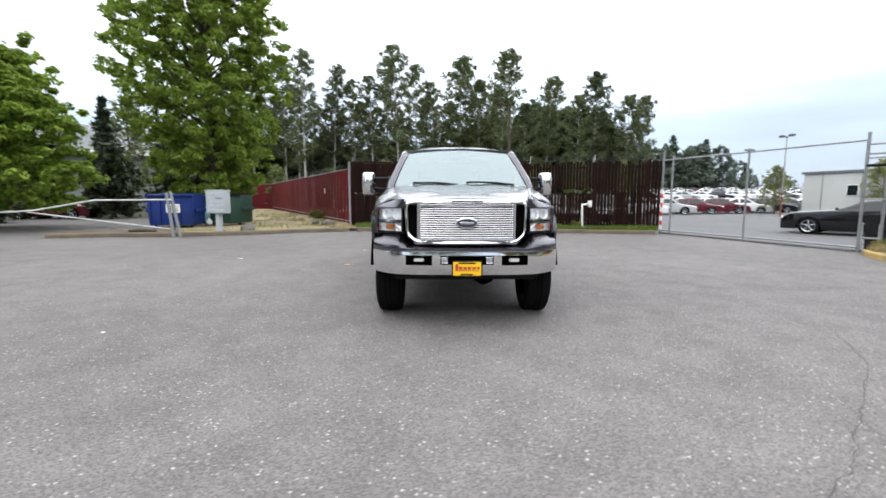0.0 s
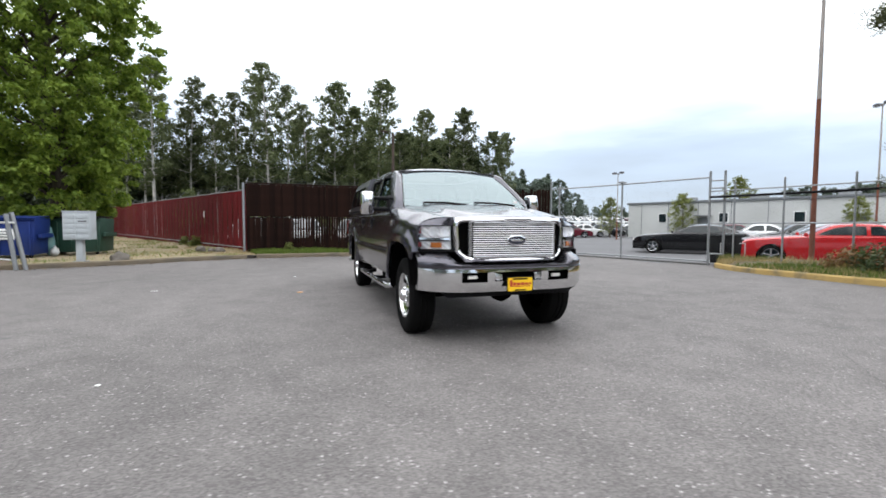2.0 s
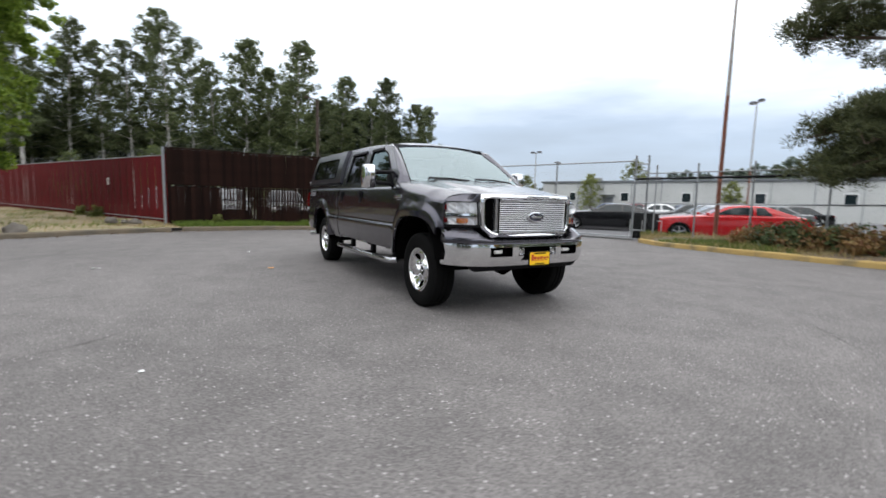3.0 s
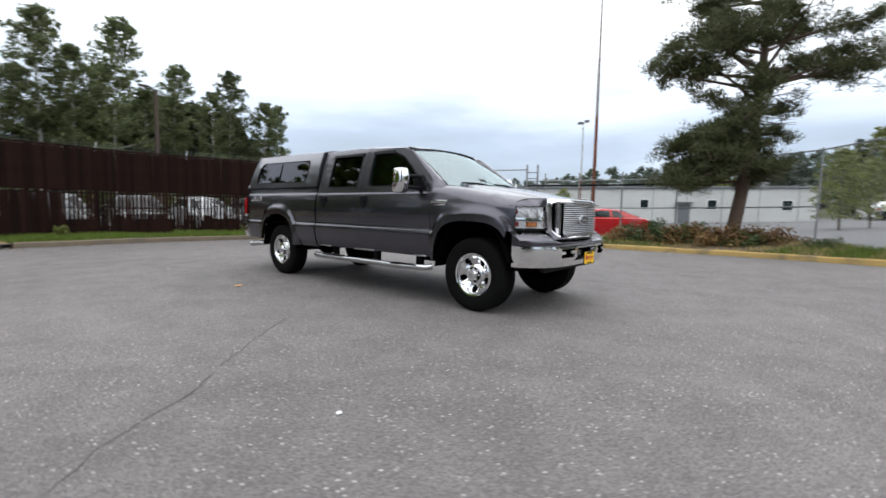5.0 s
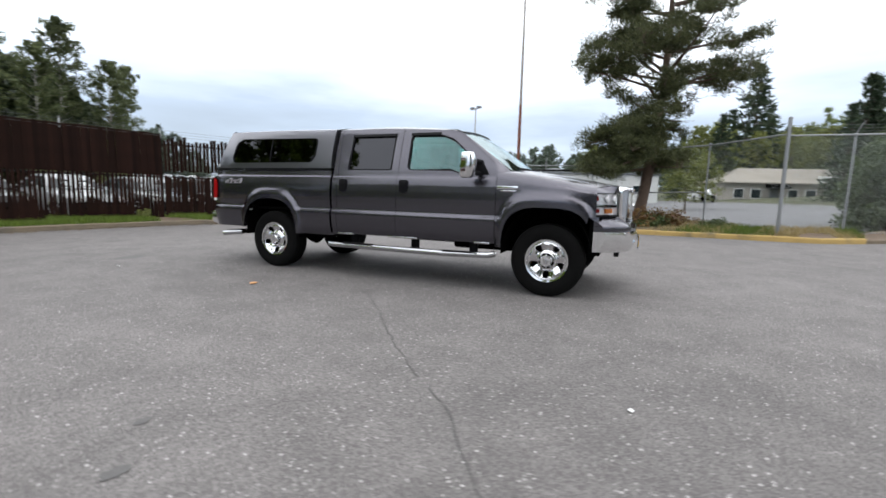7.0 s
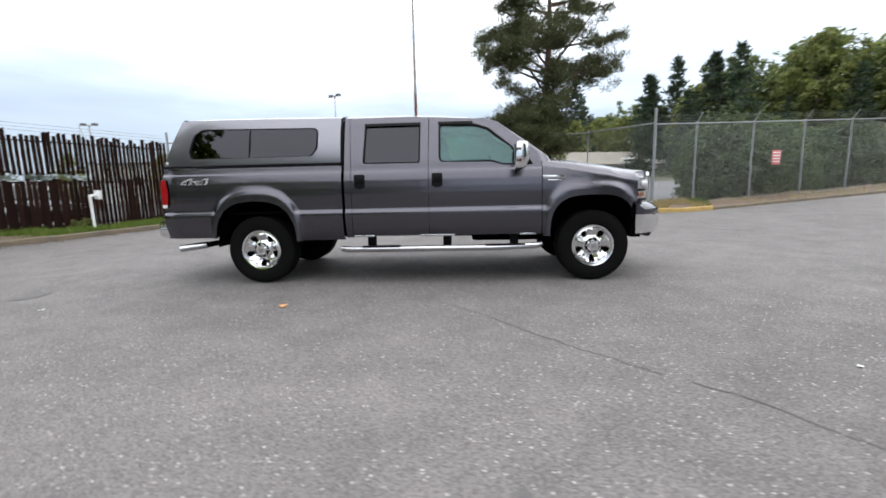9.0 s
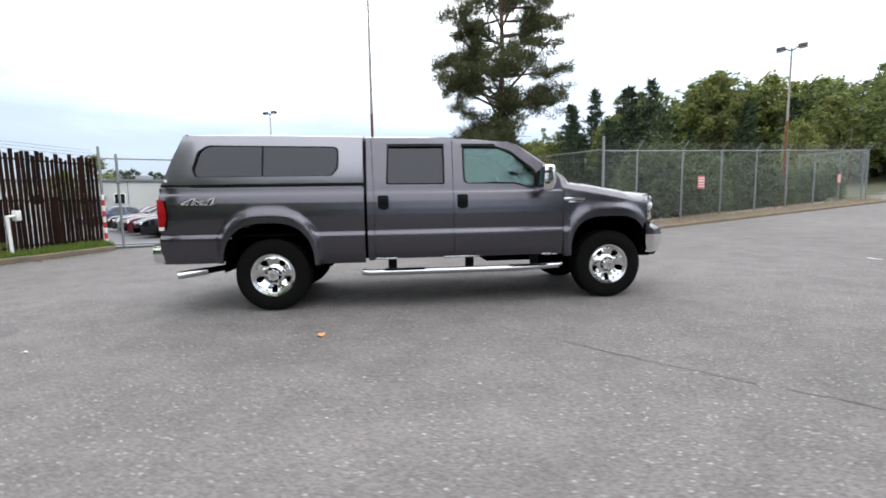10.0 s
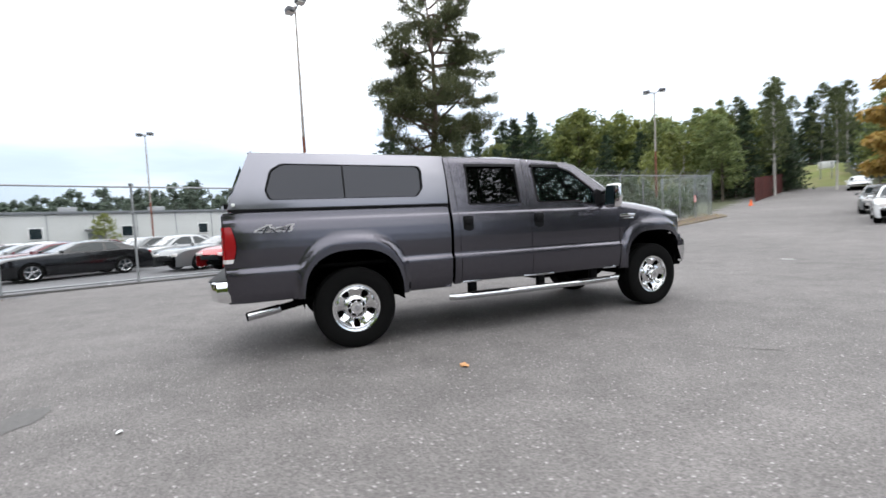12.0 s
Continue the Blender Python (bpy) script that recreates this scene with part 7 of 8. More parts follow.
long_building()
beige_building()
grey_building()
cone = thing("traffic_cone", pose(19.2, -32.5, ground_z(19.2, -32.5)) @ Matrix.Diagonal((0.85, 0.85, 0.85, 1)), "small orange traffic cone at the roadside", "traffic cone")
part("cone", bm_lathe([(0.16, 0.03), (0.03, 0.60), (0.0, 0.60)], 16, "z"), M_ORANGE, cone)
part("base", bm_box(0, 0, 0.015, 0.42, 0.42, 0.03, 0.01), M_ORANGE, cone)
far_sign = thing("road_sign", pose(32.2, -67.8, ground_z(32.2, -67.8), 0, 0, 25), "white rectangular sign board on the grassy bank", "sign")
part("board", bm_box(0, 0, 1.95, 1.7, 0.06, 1.0, 0.01), M_WHITE, far_sign)
for s in (-1, 1):
    part("leg", bm_tube([(s * 0.6, 0.06, -0.3), (s * 0.6, 0.06, 2.4)], 0.06, 8), M_GALV, far_sign)
road_fence = thing("board_fence", Matrix(), "dark red board fence beside the climbing road", "fence")
rb_rng = random.Random(17)
for k, (x, y, dx, dy) in enumerate(along([(21.9, -37.2), (29.6, -54.0)], 0.30)):
    bd = part("board", bm_box(0, 0, 1.1, 0.27, 0.03, 2.2, 0.006, 1), M_REDBOARD, road_fence)
    bd.matrix_basis = pose(x, y, ground_z(x, y) + rb_rng.uniform(-0.04, 0.04), 0, 0, math.degrees(math.atan2(dy, dx)))


# ---- trees and shrubs ----
def leaf_cloud(rng, centres, radii, per, size, flat=0.75, shape=0.55):
    """Small leaf quads scattered through clumps: arrays of vertices and faces."""
    centres, radii = np.asarray(centres, float), np.asarray(radii, float)
    k = len(centres) * per
    d = rng.normal(size=(k, 3))
    d /= np.linalg.norm(d, axis=1, keepdims=True)
    rad = np.repeat(radii, per) * rng.random(k) ** 0.45
    p = np.repeat(centres, per, 0) + d * rad[:, None] * np.array([1, 1, flat])
    n = d * 0.5 + rng.normal(size=(k, 3)) * 0.6 + np.array([0, 0, 0.7])
    n /= np.linalg.norm(n, axis=1, keepdims=True)
    u = np.cross(n, rng.normal(size=(k, 3)))
    u /= np.linalg.norm(u, axis=1, keepdims=True) + 1e-9
    v = np.cross(n, u)
    s = size * (0.55 + 0.9 * rng.random(k))[:, None]
    bend = n * s * 0.18
    verts = np.stack([p - u * s, p - v * s * shape + bend, p + u * s, p + v * s * shape + bend], 1).reshape(-1, 3)
    return verts, np.arange(4 * k).reshape(-1, 4)


def needles(rng, centres, radii, per, length, wide, flat=0.45):
    centres, radii = np.asarray(centres, float), np.asarray(radii, float)
    k = len(centres) * per
    d = rng.normal(size=(k, 3))
    d /= np.linalg.norm(d, axis=1, keepdims=True)
    p = np.repeat(centres, per, 0) + d * (np.repeat(radii, per) * rng.random(k) ** 0.5)[:, None] * np.array([1, 1, flat])
    w = d * np.array([1, 1, 0.4]) + np.array([0, 0, 0.55]) + rng.normal(size=(k, 3)) * 0.35
    w /= np.linalg.norm(w, axis=1, keepdims=True)
    u = np.cross(w, rng.normal(size=(k, 3)))
    u /= np.linalg.norm(u, axis=1, keepdims=True) + 1e-9
    l_ = length * (0.6 + 0.8 * rng.random(k))[:, None]
    verts = np.stack([p - u * wide, p + u * wide, p + w * l_ + u * wide * 0.3, p + w * l_ - u * wide * 0.3], 1).reshape(-1, 3)
    return verts, np.arange(4 * k).reshape(-1, 4)


def limb_path(rng, base, way, length, lift=0.25, n=5):
    p, d = Vector(base), Vector(way).normalized()
    pts = [p.copy()]
    for k in range(n):
        d = (d + Vector((rng.uniform(-0.22, 0.22), rng.uniform(-0.22, 0.22), lift * rng.uniform(-0.3, 0.6)))).normalized()
        p = p + d * (length / n)
        pts.append(p.copy())
    return pts


def broadleaf(name, h, base_r, crown_lo, width, leafm, barkm, label, seed, clumps=130, per=160, size=0.11, clump_r=0.75, lean=(0, 0), profile=None, flat=0.6, group="", fill=0, upswept=0.0):
    rng, nr = random.Random(seed), np.random.default_rng(seed)
    root = thing(name, Matrix(), label, "tree", group)
    profile = profile or (lambda t: math.sin(math.pi * min(1, 0.15 + 0.85 * t)) ** 0.7)
    bm = bmesh.new()
    tp = [Vector((lean[0] * t * t + 0.10 * math.sin(3 * t + seed), lean[1] * t * t + 0.10 * math.cos(2 * t + seed), h * t * 0.97)) for t in np.linspace(0, 1, 9)]
    bm_tube([tp[0] - Vector((0, 0, 0.3))] + tp, [base_r * 1.5] + [base_r * (1 - 0.88 * t) for t in np.linspace(0, 1, 9)], 10, True, bm)
    cs, rs = [], []
    nl = max(10, clumps // 5)
    for i in range(nl):
        t = (i + rng.random()) / nl
        z = crown_lo + (h - crown_lo) * t
        k = min(7, int(z / h * 8))
        b = tp[k].lerp(tp[k + 1], z / h * 8 - k)
        a = i * 2.399 + rng.uniform(-0.4, 0.4)
        reach = width * max(0.12, profile(t)) * rng.uniform(0.65, 1.08)
        path = limb_path(rng, b, (math.cos(a), math.sin(a), 0.25 + 0.5 * t + upswept), reach * (1 + 0.35 * upswept), 0.15)
        bm_tube(path, [base_r * 0.32 * (1 - t * 0.6) * f for f in (1, 0.75, 0.55, 0.4, 0.25, 0.12)], 5, False, bm)
        m = max(2, round(clumps / nl))
        for q in range(m):
            f = 0.30 + 0.72 * (q + rng.random()) / m
            j = min(4, int(f * 5))
            c = path[j].lerp(path[j + 1], min(1.1, f * 5 - j))
            cs.append(tuple(c + Vector((rng.uniform(-0.5, 0.5), rng.uniform(-0.5, 0.5), rng.uniform(-0.35, 0.35))) * clump_r))
            rs.append(clump_r * rng.uniform(0.55, 1.1) * (1.0 - 0.35 * t))
    for i in range(fill):
        t = rng.random() ** 0.9
        a, d = rng.uniform(0, 2 * math.pi), width * profile(t) * rng.uniform(0.55, 1.0)
        z = crown_lo - 0.3 + (h - crown_lo) * t
        k = min(7, int(z / h * 8))
        b = tp[k].lerp(tp[k + 1], z / h * 8 - k)
        cs.append((b.x + d * math.cos(a), b.y + d * math.sin(a), z - 0.12 * d))
        rs.append(clump_r * rng.uniform(0.5, 1.0))
    part("trunk", bm, barkm, root, angle=60)
    v, f = leaf_cloud(nr, cs, rs, per, size, flat)
    arrays("crown", v, f, leafm, root)
    return root


def conifer(name, h, base_r, leafm, label, seed, width=2.2, layers=18, size=0.35, per=26, lo=0.06, group="", sparse=0.0):
    rng, nr = random.Random(seed), np.random.default_rng(seed)
    root = thing(name, Matrix(), label, "tree", group)
    bm = bm_tube([(0, 0, -0.3), (0.05, 0, h * 0.5), (0, 0, h)], [base_r, base_r * 0.55, 0.02], 8)
    cs, rs = [], []
    for i in range(layers):
        t = i / (layers - 1)
        zl = h * (lo + (0.985 - lo) * t)
        reach_l = width * (1 - t) ** 0.8 + 0.12
        n = max(3, int(9 * (1 - t) + 3))
        for q in range(n):
            if rng.random() < sparse:
                continue
            a = q * 2 * math.pi / n + i * 0.7 + rng.uniform(-0.3, 0.3)
            z = min(h * 0.985, zl + rng.uniform(-0.6, 0.6) * h / layers)
            reach = reach_l * rng.uniform(0.8, 1.15)
            r = reach * rng.uniform(0.6, 1.15)
            if reach > 0.5:
                bm_tube([(0, 0, z), (r * 0.6 * math.cos(a), r * 0.6 * math.sin(a), z - 0.05 * r), (r * math.cos(a), r * math.sin(a), z - 0.18 * r)], [0.05, 0.03, 0.01], 3, False, bm)
            for f in (0.45, 0.9):
                cs.append((r * f * math.cos(a), r * f * math.sin(a), z - 0.16 * r * f * f))
                rs.append(0.26 * width * (0.35 + 0.65 * (1 - t)) * rng.uniform(0.6, 1.3))
    part("trunk", bm, M_BARK, root, angle=60)
    v, f = needles(nr, cs, rs, per, size, size * 0.22, 0.5)
    arrays("crown", v, f, leafm, root)
    return root


def pine():
    """The leaning pine on the corner: a bent trunk, long bare limbs and tufts of needles at their ends."""
    rng, nr = random.Random(11), np.random.default_rng(11)
    root = thing("pine_tree", pose(10.72, -0.95, ground_z(10.7, -0.95) + 0.18), "tall open pine with flat dark needle plates on a leaning trunk", "tree")
    H = 10.0
    def tr(z):
        return Vector((-0.10 * z + 0.012 * z * z + 0.12 * math.sin(z * 0.6), -0.16 * z + 0.012 * z * z, z))
    bm = bm_tube([tr(-0.3)] + [tr(z) for z in np.linspace(0, H, 16)], [0.27] + [0.19 * (1 - 0.88 * t) for t in np.linspace(0, 1, 16)], 12)
    cs, rs = [], []
    def bough(z, az, reach, rise, tufts, bare=0.42):
        """A limb that is bare near the trunk and carries side twigs with tufts further out."""
        path = limb_path(rng, tr(z), (math.cos(az), math.sin(az), rise), reach, 0.10, 6)
        bm_tube(path, [0.060 * (1.15 - z / H), 0.05, 0.04, 0.032, 0.024, 0.016, 0.007], 6, False, bm)
        for q in range(tufts):
            f = bare + (1.02 - bare) * (q + rng.random()) / tufts
            j = min(5, int(f * 6))
            p = path[j].lerp(path[j + 1], min(1.0, f * 6 - j))
            side = Vector((-math.sin(az), math.cos(az), 0)) * rng.uniform(-1, 1) * 0.26 * reach * (1.15 - f * 0.75)
            end = p + side + Vector((0, 0, rng.uniform(-0.16, 0.34)))
            bm_tube([p, p.lerp(end, 0.6) + Vector((0, 0, 0.03)), end], [0.014, 0.010, 0.005], 4, False, bm)
            size = rng.uniform(0.19, 0.34) * (0.7 + 0.3 * min(1.0, reach / 2.0))
            for w in range(4):
                cs.append(tuple(end + Vector((rng.uniform(-1, 1), rng.uniform(-1, 1), rng.uniform(-0.45, 0.65))) * size))
                rs.append(size * rng.uniform(0.5, 0.9))
    z = 1.85
    i = 0
    while z < H - 0.25:
        base = float(np.interp(z, [1.8, 3.0, 3.9, 4.8, 6.0, 7.2, 8.2, 9.2, 10.0], [1.9, 2.0, 1.9, 2.6, 2.3, 2.2, 2.0, 1.25, 0.4]))
        for q in range(3):
            az = i * 0.75 + q * 2 * math.pi / 3 + rng.uniform(-0.5, 0.5)
            east = math.cos(az - radians(135))      # towards the gate
            west = math.cos(az - radians(-65))      # towards the road
            reach = base * rng.uniform(0.62, 1.12)
            if z < 3.5:
                reach *= 1 + 0.10 * max(0, east) - 0.50 * max(0, west)
            elif z < 4.4:
                if east > 0.2 and rng.random() < 0.8 or rng.random() < 0.35:
                    continue
            elif z < 5.6:
                reach *= 1 + 0.20 * max(0, east) + 0.15 * max(0, west)
            elif 6.6 < z < 8.6:
                reach *= 1 + 0.15 * max(0, west)
            if z > 4.0 and rng.random() < 0.12:
                continue
            rise = rng.uniform(-0.22, 0.05) if z < 3.4 else rng.uniform(-0.30, 0.60)
            bough(z + rng.uniform(-0.3, 0.3), az, reach, rise, int(3 + 3.2 * reach), 0.30 if z < 3.5 else 0.48)
        z += 0.40 if z < 3.6 else 0.46
        i += 1
    # the drooping skirt on the side of the gate, and two long arms over it
    for q in range(15):
        bough(rng.uniform(2.2, 3.7), radians(rng.uniform(92, 172)), rng.uniform(1.6, 2.45), rng.uniform(-0.48, -0.20), 11, 0.22)
    for z, a, reach, rise in ((4.35, 140, 2.9, 0.10), (4.7, 125, 2.9, 0.06), (4.9, 155, 2.8, 0.12), (4.5, -62, 3.0, 0.10), (4.9, -48, 2.7, 0.12), (7.0, -70, 2.5, 0.12), (7.5, -58, 2.3, 0.15), (6.6, 130, 2.6, 0.15)):
        bough(z, radians(a), reach, rise, 13, 0.46)
    # dead twigs on the bare stretch of the trunk
    for q in range(26):
        zz, a = rng.uniform(3.2, 7.0), rng.uniform(0, 2 * math.pi)
        bm_tube(limb_path(rng, tr(zz), (math.cos(a), math.sin(a), rng.uniform(-0.3, 0.3)), rng.uniform(0.7, 1.7), 0.1), [0.018, 0.014, 0.011, 0.008, 0.006, 0.003], 4, False, bm)
    part("trunk", bm, M_PINEBARK, root, angle=60)
    v, f = needles(nr, cs, rs, 66, 0.105, 0.0105, 0.85)
    arrays("crown", v, f, M_LEAF_P, root)
    return root


def place(proto, spots, z=None, base=None):
    """The first spot takes the built tree, the rest are copies: (x, y, scale, turn). The road stays clear."""
    spots = [p for p in spots if not in_road(p[0], p[1])]
    for k, (x, y, sc, turn) in enumerate(spots):
        m = pose(x, y, ground_z(x, y) if z is None else z, 0, 0, turn) @ Matrix.Diagonal((sc, sc, sc, 1))
        if k == 0:
            proto.matrix_basis = m
        else:
            copy_thing(proto, m @ Matrix.Scale(1 / (base or 1), 4))


pine()
cone_profile = lambda t: float(np.interp(t, [0, 0.06, 0.22, 0.40, 0.65, 1.0], [0.42, 0.58, 0.78, 1.0, 0.80, 0.12]))
place(broadleaf("maple_tree", 16.0, 0.24, 1.9, 4.2, M_LEAF_A, M_BARK, "large bright green broadleaf tree behind the dumpsters", 21, 900, 64, 0.088, 0.38, profile=cone_profile, flat=0.6, fill=1300, upswept=0.40), [(-10.1, 14.4, 0.97, 0)])
bpy.data.objects["maple_tree"].matrix_basis @= Matrix.Diagonal((0.91, 0.91, 1, 1))
round_profile = lambda t: float(np.interp(t, [0, 0.2, 0.5, 0.8, 1.0], [0.8, 1.0, 0.95, 0.65, 0.2]))
place(broadleaf("maple_tree", 7.8, 0.20, 1.4, 4.0, M_LEAF_A, M_BARK, "full green broadleaf tree beside the side entrance", 22, 500, 66, 0.096, 0.40, profile=round_profile, flat=0.6, fill=800, upswept=0.25), [(-18.1, 12.4, 0.98, 30), (-25.0, 9.0, 1.0, 140)])
# slender pale-trunked trees behind the fences
birch_profile = lambda t: float(np.interp(t, [0, 0.15, 0.35, 0.5, 0.7, 0.85, 1.0], [0.45, 0.9, 0.7, 1.0, 0.75, 0.6, 0.15]))
bt = [broadleaf("birch_tree", 17.4, 0.17, 5.4 if q < 2 else 3.8, 2.9 if q < 2 else 3.4, M_LEAF_C, M_PALEBARK, "slender pale-trunked tree with thin grey-green foliage behind the fence", 30 + q, 190 if q < 2 else 240, 30 if q < 2 else 38, 0.125 if q < 2 else 0.145, 0.66 if q < 2 else 0.75, (1.1 * (q - 1.5) * 0.5, 0.3), profile=birch_profile, flat=0.9, group="row of slender trees") for q in range(4)]
rngt = random.Random(5)
rows_bt = [[], [], [], []]
tops = [(-21.5, 14.8), (-18.0, 15.6), (-16.3, 13.6), (-14.8, 16.0), (-12.6, 16.4), (-10.0, 14.0), (-7.6, 14.6), (-6.2, 15.8), (-4.6, 17.3), (-2.9, 15.0), (-0.7, 14.3), (2.0, 16.0), (4.2, 13.4), (6.4, 15.4), (9.2, 12.8), (12.2, 13.8), (15.0, 13.9), (17.3, 13.8), (20.4, 13.8), (22.4, 11.8)]
for i, (x, top) in enumerate(tops):
    rows_bt[i % 2 if x < 0 else 2 + i % 2].append((x, 45 + rngt.uniform(-1.2, 2.5), top / 16.0, rngt.uniform(0, 360)))
for i in range(17):
    x = -25 + 2.9 * i + rngt.uniform(-0.8, 0.8)
    rows_bt[(0, 2, 3)[i % 3] if x < 0 else 2 + i % 2].append((x, 49.5 + rngt.uniform(-1, 2), float(np.interp(x, [-25, -5, 8, 22], [13.6, 14.0, 13.0, 9.5])) * rngt.uniform(0.85, 1.08) / 16.0, rngt.uniform(0, 360)))
for q in range(4):
    place(bt[q], rows_bt[q], 0.0)
# dark firs and undergrowth below them
fir = [conifer("fir_tree", 10.0, 0.16, M_LEAF_D, "dark conifer in the woods", 40 + q, 2.5, 20, 0.36, 12, sparse=0.12, group="dark conifers") for q in range(3)]
spots = [[], [], []]
for i in range(42):
    x = -26 + 51 * (i + rngt.random()) / 42
    h = float(np.interp(x, [-26, -18, -10, 0, 12, 22], [8.2, 8.6, 8.0, 7.0, 6.4, 5.8])) * rngt.uniform(0.8, 1.15)
    spots[i % 3].append((x, 48 + rngt.uniform(0, 7), h / 10.0, rngt.uniform(0, 360)))
# a wooded ridge beyond the lot
for i in range(30):
    t = (i + rngt.random()) / 30
    spots[i % 3].append((42 + 46 * t + rngt.uniform(-2, 2), 104 - 16 * t + rngt.uniform(-4, 8), float(np.interp(t, [0, 0.45, 0.6, 1], [15.0, 12.5, 5, 3])) / 10 * rngt.uniform(0.8, 1.1), rngt.uniform(0, 360)))
far_line = []
for i in range(84):
    t = (i + rngt.random()) / 84
    far_line.append((104 + rngt.uniform(-6, 10), 66 - 100 * t, rngt.uniform(0.8, 1.15) * (0.8 + 0.35 * t + 0.2 * (0.08 < t < 0.48)), rngt.uniform(0, 360)))
for i in range(14):
    t = (i + rngt.random()) / 14
    spots[i % 3].append((112 + rngt.uniform(-6, 10), 62 - 95 * t, rngt.uniform(0.8, 1.25) * (1.0 + 0.35 * t), rngt.uniform(0, 360)))
# conifers in the right-hand woods
for x, y, h in ((64.8, -12.0, 16.0), (64.2, -14.4, 18.0), (65.5, -16.3, 16.5), (61.0, -24.5, 14.5), (60.0, -28.0, 16.5), (63.0, -26.0, 14.5), (58.5, -32.0, 16.5), (40.5, -30.0, 9.5), (38.5, -35.0, 10.0), (36.0, -38.0, 9.5), (39.8, -20.1, 11.5), (38.9, -22.1, 12.2), (41.5, -21.6, 11.5), (37.6, -23.6, 12.6), (43.0, -17.2, 8.8), (58, -10, 11), (60, -6, 9), (26.3, -42.0, 11.5), (28.5, -45.5, 11), (26, -62, 15), (30, -66, 16), (19, -60, 15), (15, -58, 14), (37.5, -81.0, 16.5), (41.0, -80.5, 15.5), (34.0, -83.0, 14.5), (46.5, -82.0, 16.0), (31.5, -84.5, 15.0), (50.5, -79.0, 15.0)):
    spots[rngt.randrange(3)].append((x, y, h / 10, rngt.uniform(0, 360)))
# tall conifers across the yard, mirrored in the side windows
tall = conifer("tall_fir_tree", 21.0, 0.30, M_LEAF_D, "tall dark conifer across the yard", 47, 3.2, 34, 0.30, 17, sparse=0.30, group="tall conifers")
place(tall, [(-13.5, -5.4, 0.95, 0), (-15.0, -8.8, 1.1, 80), (-13.5, -12.0, 1.05, 160), (-17.5, -14.0, 1.05, 250)])
for q in range(3):
    place(fir[q], spots[q])
for x, y, s in ((31.4, -55.6, 1.15), (33.2, -57.6, 1.35), (30.2, -55.8, 0.9), (35.0, -60.5, 1.2)):
    copy_thing(fir[1], pose(x, y, ground_z(x, y), 0, 0, x * 31) @ Matrix.Diagonal((s, s, s, 1)) @ Matrix.Scale(1 / spots[1][0][2], 4))
spruce = conifer("spruce_tree", 8.0, 0.14, M_LEAF_D, "narrow dark spruce behind the side entrance", 50, 1.6, 22, 0.26, 34)
# dense undergrowth under the slender trees, its shade put into dark leaves
belt = [broadleaf("understorey_tree", 8.0, 0.14, 0.6, 2.9, M_LEAF_K, M_BARK, "dense tree with shade put into its dark leaf colour behind the fences", 56 + q, 110, 17, 0.26, 0.8, profile=round_profile, flat=0.85, fill=110, group="dark trees behind the fences") for q in range(2)]
spb = [[], []]
for i in range(34):
    x = -29 + 54 * (i + rngt.random() * 0.6) / 34
    spb[i % 2].append((x, 49.5 + rngt.uniform(0, 4), float(np.interp(x, [-29, -10, 0, 12, 24], [9.4, 9.0, 8.4, 7.6, 6.6])) / 8.6 * rngt.uniform(0.85, 1.1), rngt.uniform(0, 360)))
for i, (x, h) in enumerate(((3.5, 10.5), (6.5, 12.0), (9.5, 11.0), (12.0, 13.5), (14.5, 13.2), (17.0, 13.2), (19.5, 12.6), (21.2, 11.4))):
    spb[i % 2].append((x, 52.0 + (i % 3), h / 8.6, 61 * i))
# low growth with the same shade-dark leaves behind the dumpsters and the side entrance
for i, (x, y, sc) in enumerate(((-14.0, 22.0, 0.52), (-17.0, 23.5, 0.58), (-20.0, 22.0, 0.55), (-24.0, 21.5, 0.55), (-27.5, 19.0, 0.52), (-12.6, 20.0, 0.36), (-30.5, 16.5, 0.50), (-22.5, 17.0, 0.40))):
    spb[i % 2].append((x, y, sc, 47 * i))
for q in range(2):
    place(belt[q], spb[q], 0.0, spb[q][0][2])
place(spruce, [(-22.0, 24.5, 0.95, 0)])
spruce.matrix_basis = spruce.matrix_basis @ Matrix.Diagonal((0.75, 0.75, 1, 1))
# broadleaf woods on the hill to the right and shrubs
wood = [broadleaf("woodland_tree", 11.0, 0.18, 2.2, 3.6, m_, M_BARK, "leafy tree at the edge of the woods", 60 + q, 130, 13, 0.205, 0.80, profile=round_profile, flat=0.8, fill=80, group="woodland trees") for q, m_ in enumerate((M_LEAF_B, M_LEAF_Y, M_LEAF_B, M_LEAF_S))]
spw = [[], [], [], []]
for i in range(66):
    t = (i + rngt.random()) / 66
    x, y = 54 - 28 * t + rngt.uniform(-3, 3), -15 - 46 * t + rngt.uniform(-3, 3)
    depth = rngt.random() * 14 + 15 * sstep(0.34, 0.18, t)
    spw[(0, 1, 2, 1, 0, 1)[i % 6]].append((x + depth * 0.85, y - depth * 0.15, float(np.interp(t, [0, 0.22, 0.36, 0.5, 0.65, 0.85, 1], [9.0, 9.6, 13.2, 11.8, 10.3, 10.8, 11.5])) / 11 * rngt.uniform(0.78, 1.06), rngt.uniform(0, 360)))
for i in range(14):
    t = i / 13
    spw[i % 4].append((17 + 36 * t, -66 - 5 * math.sin(5 * t) + rngt.uniform(-4, 4), rngt.uniform(0.8, 1.15), rngt.uniform(0, 360)))
for i in range(16):
    t = i / 15
    spw[i % 4].append((20 + 11 * t + rngt.uniform(-1, 1), -31 - 25 * t, rngt.uniform(0.26, 0.40), rngt.uniform(0, 360)))
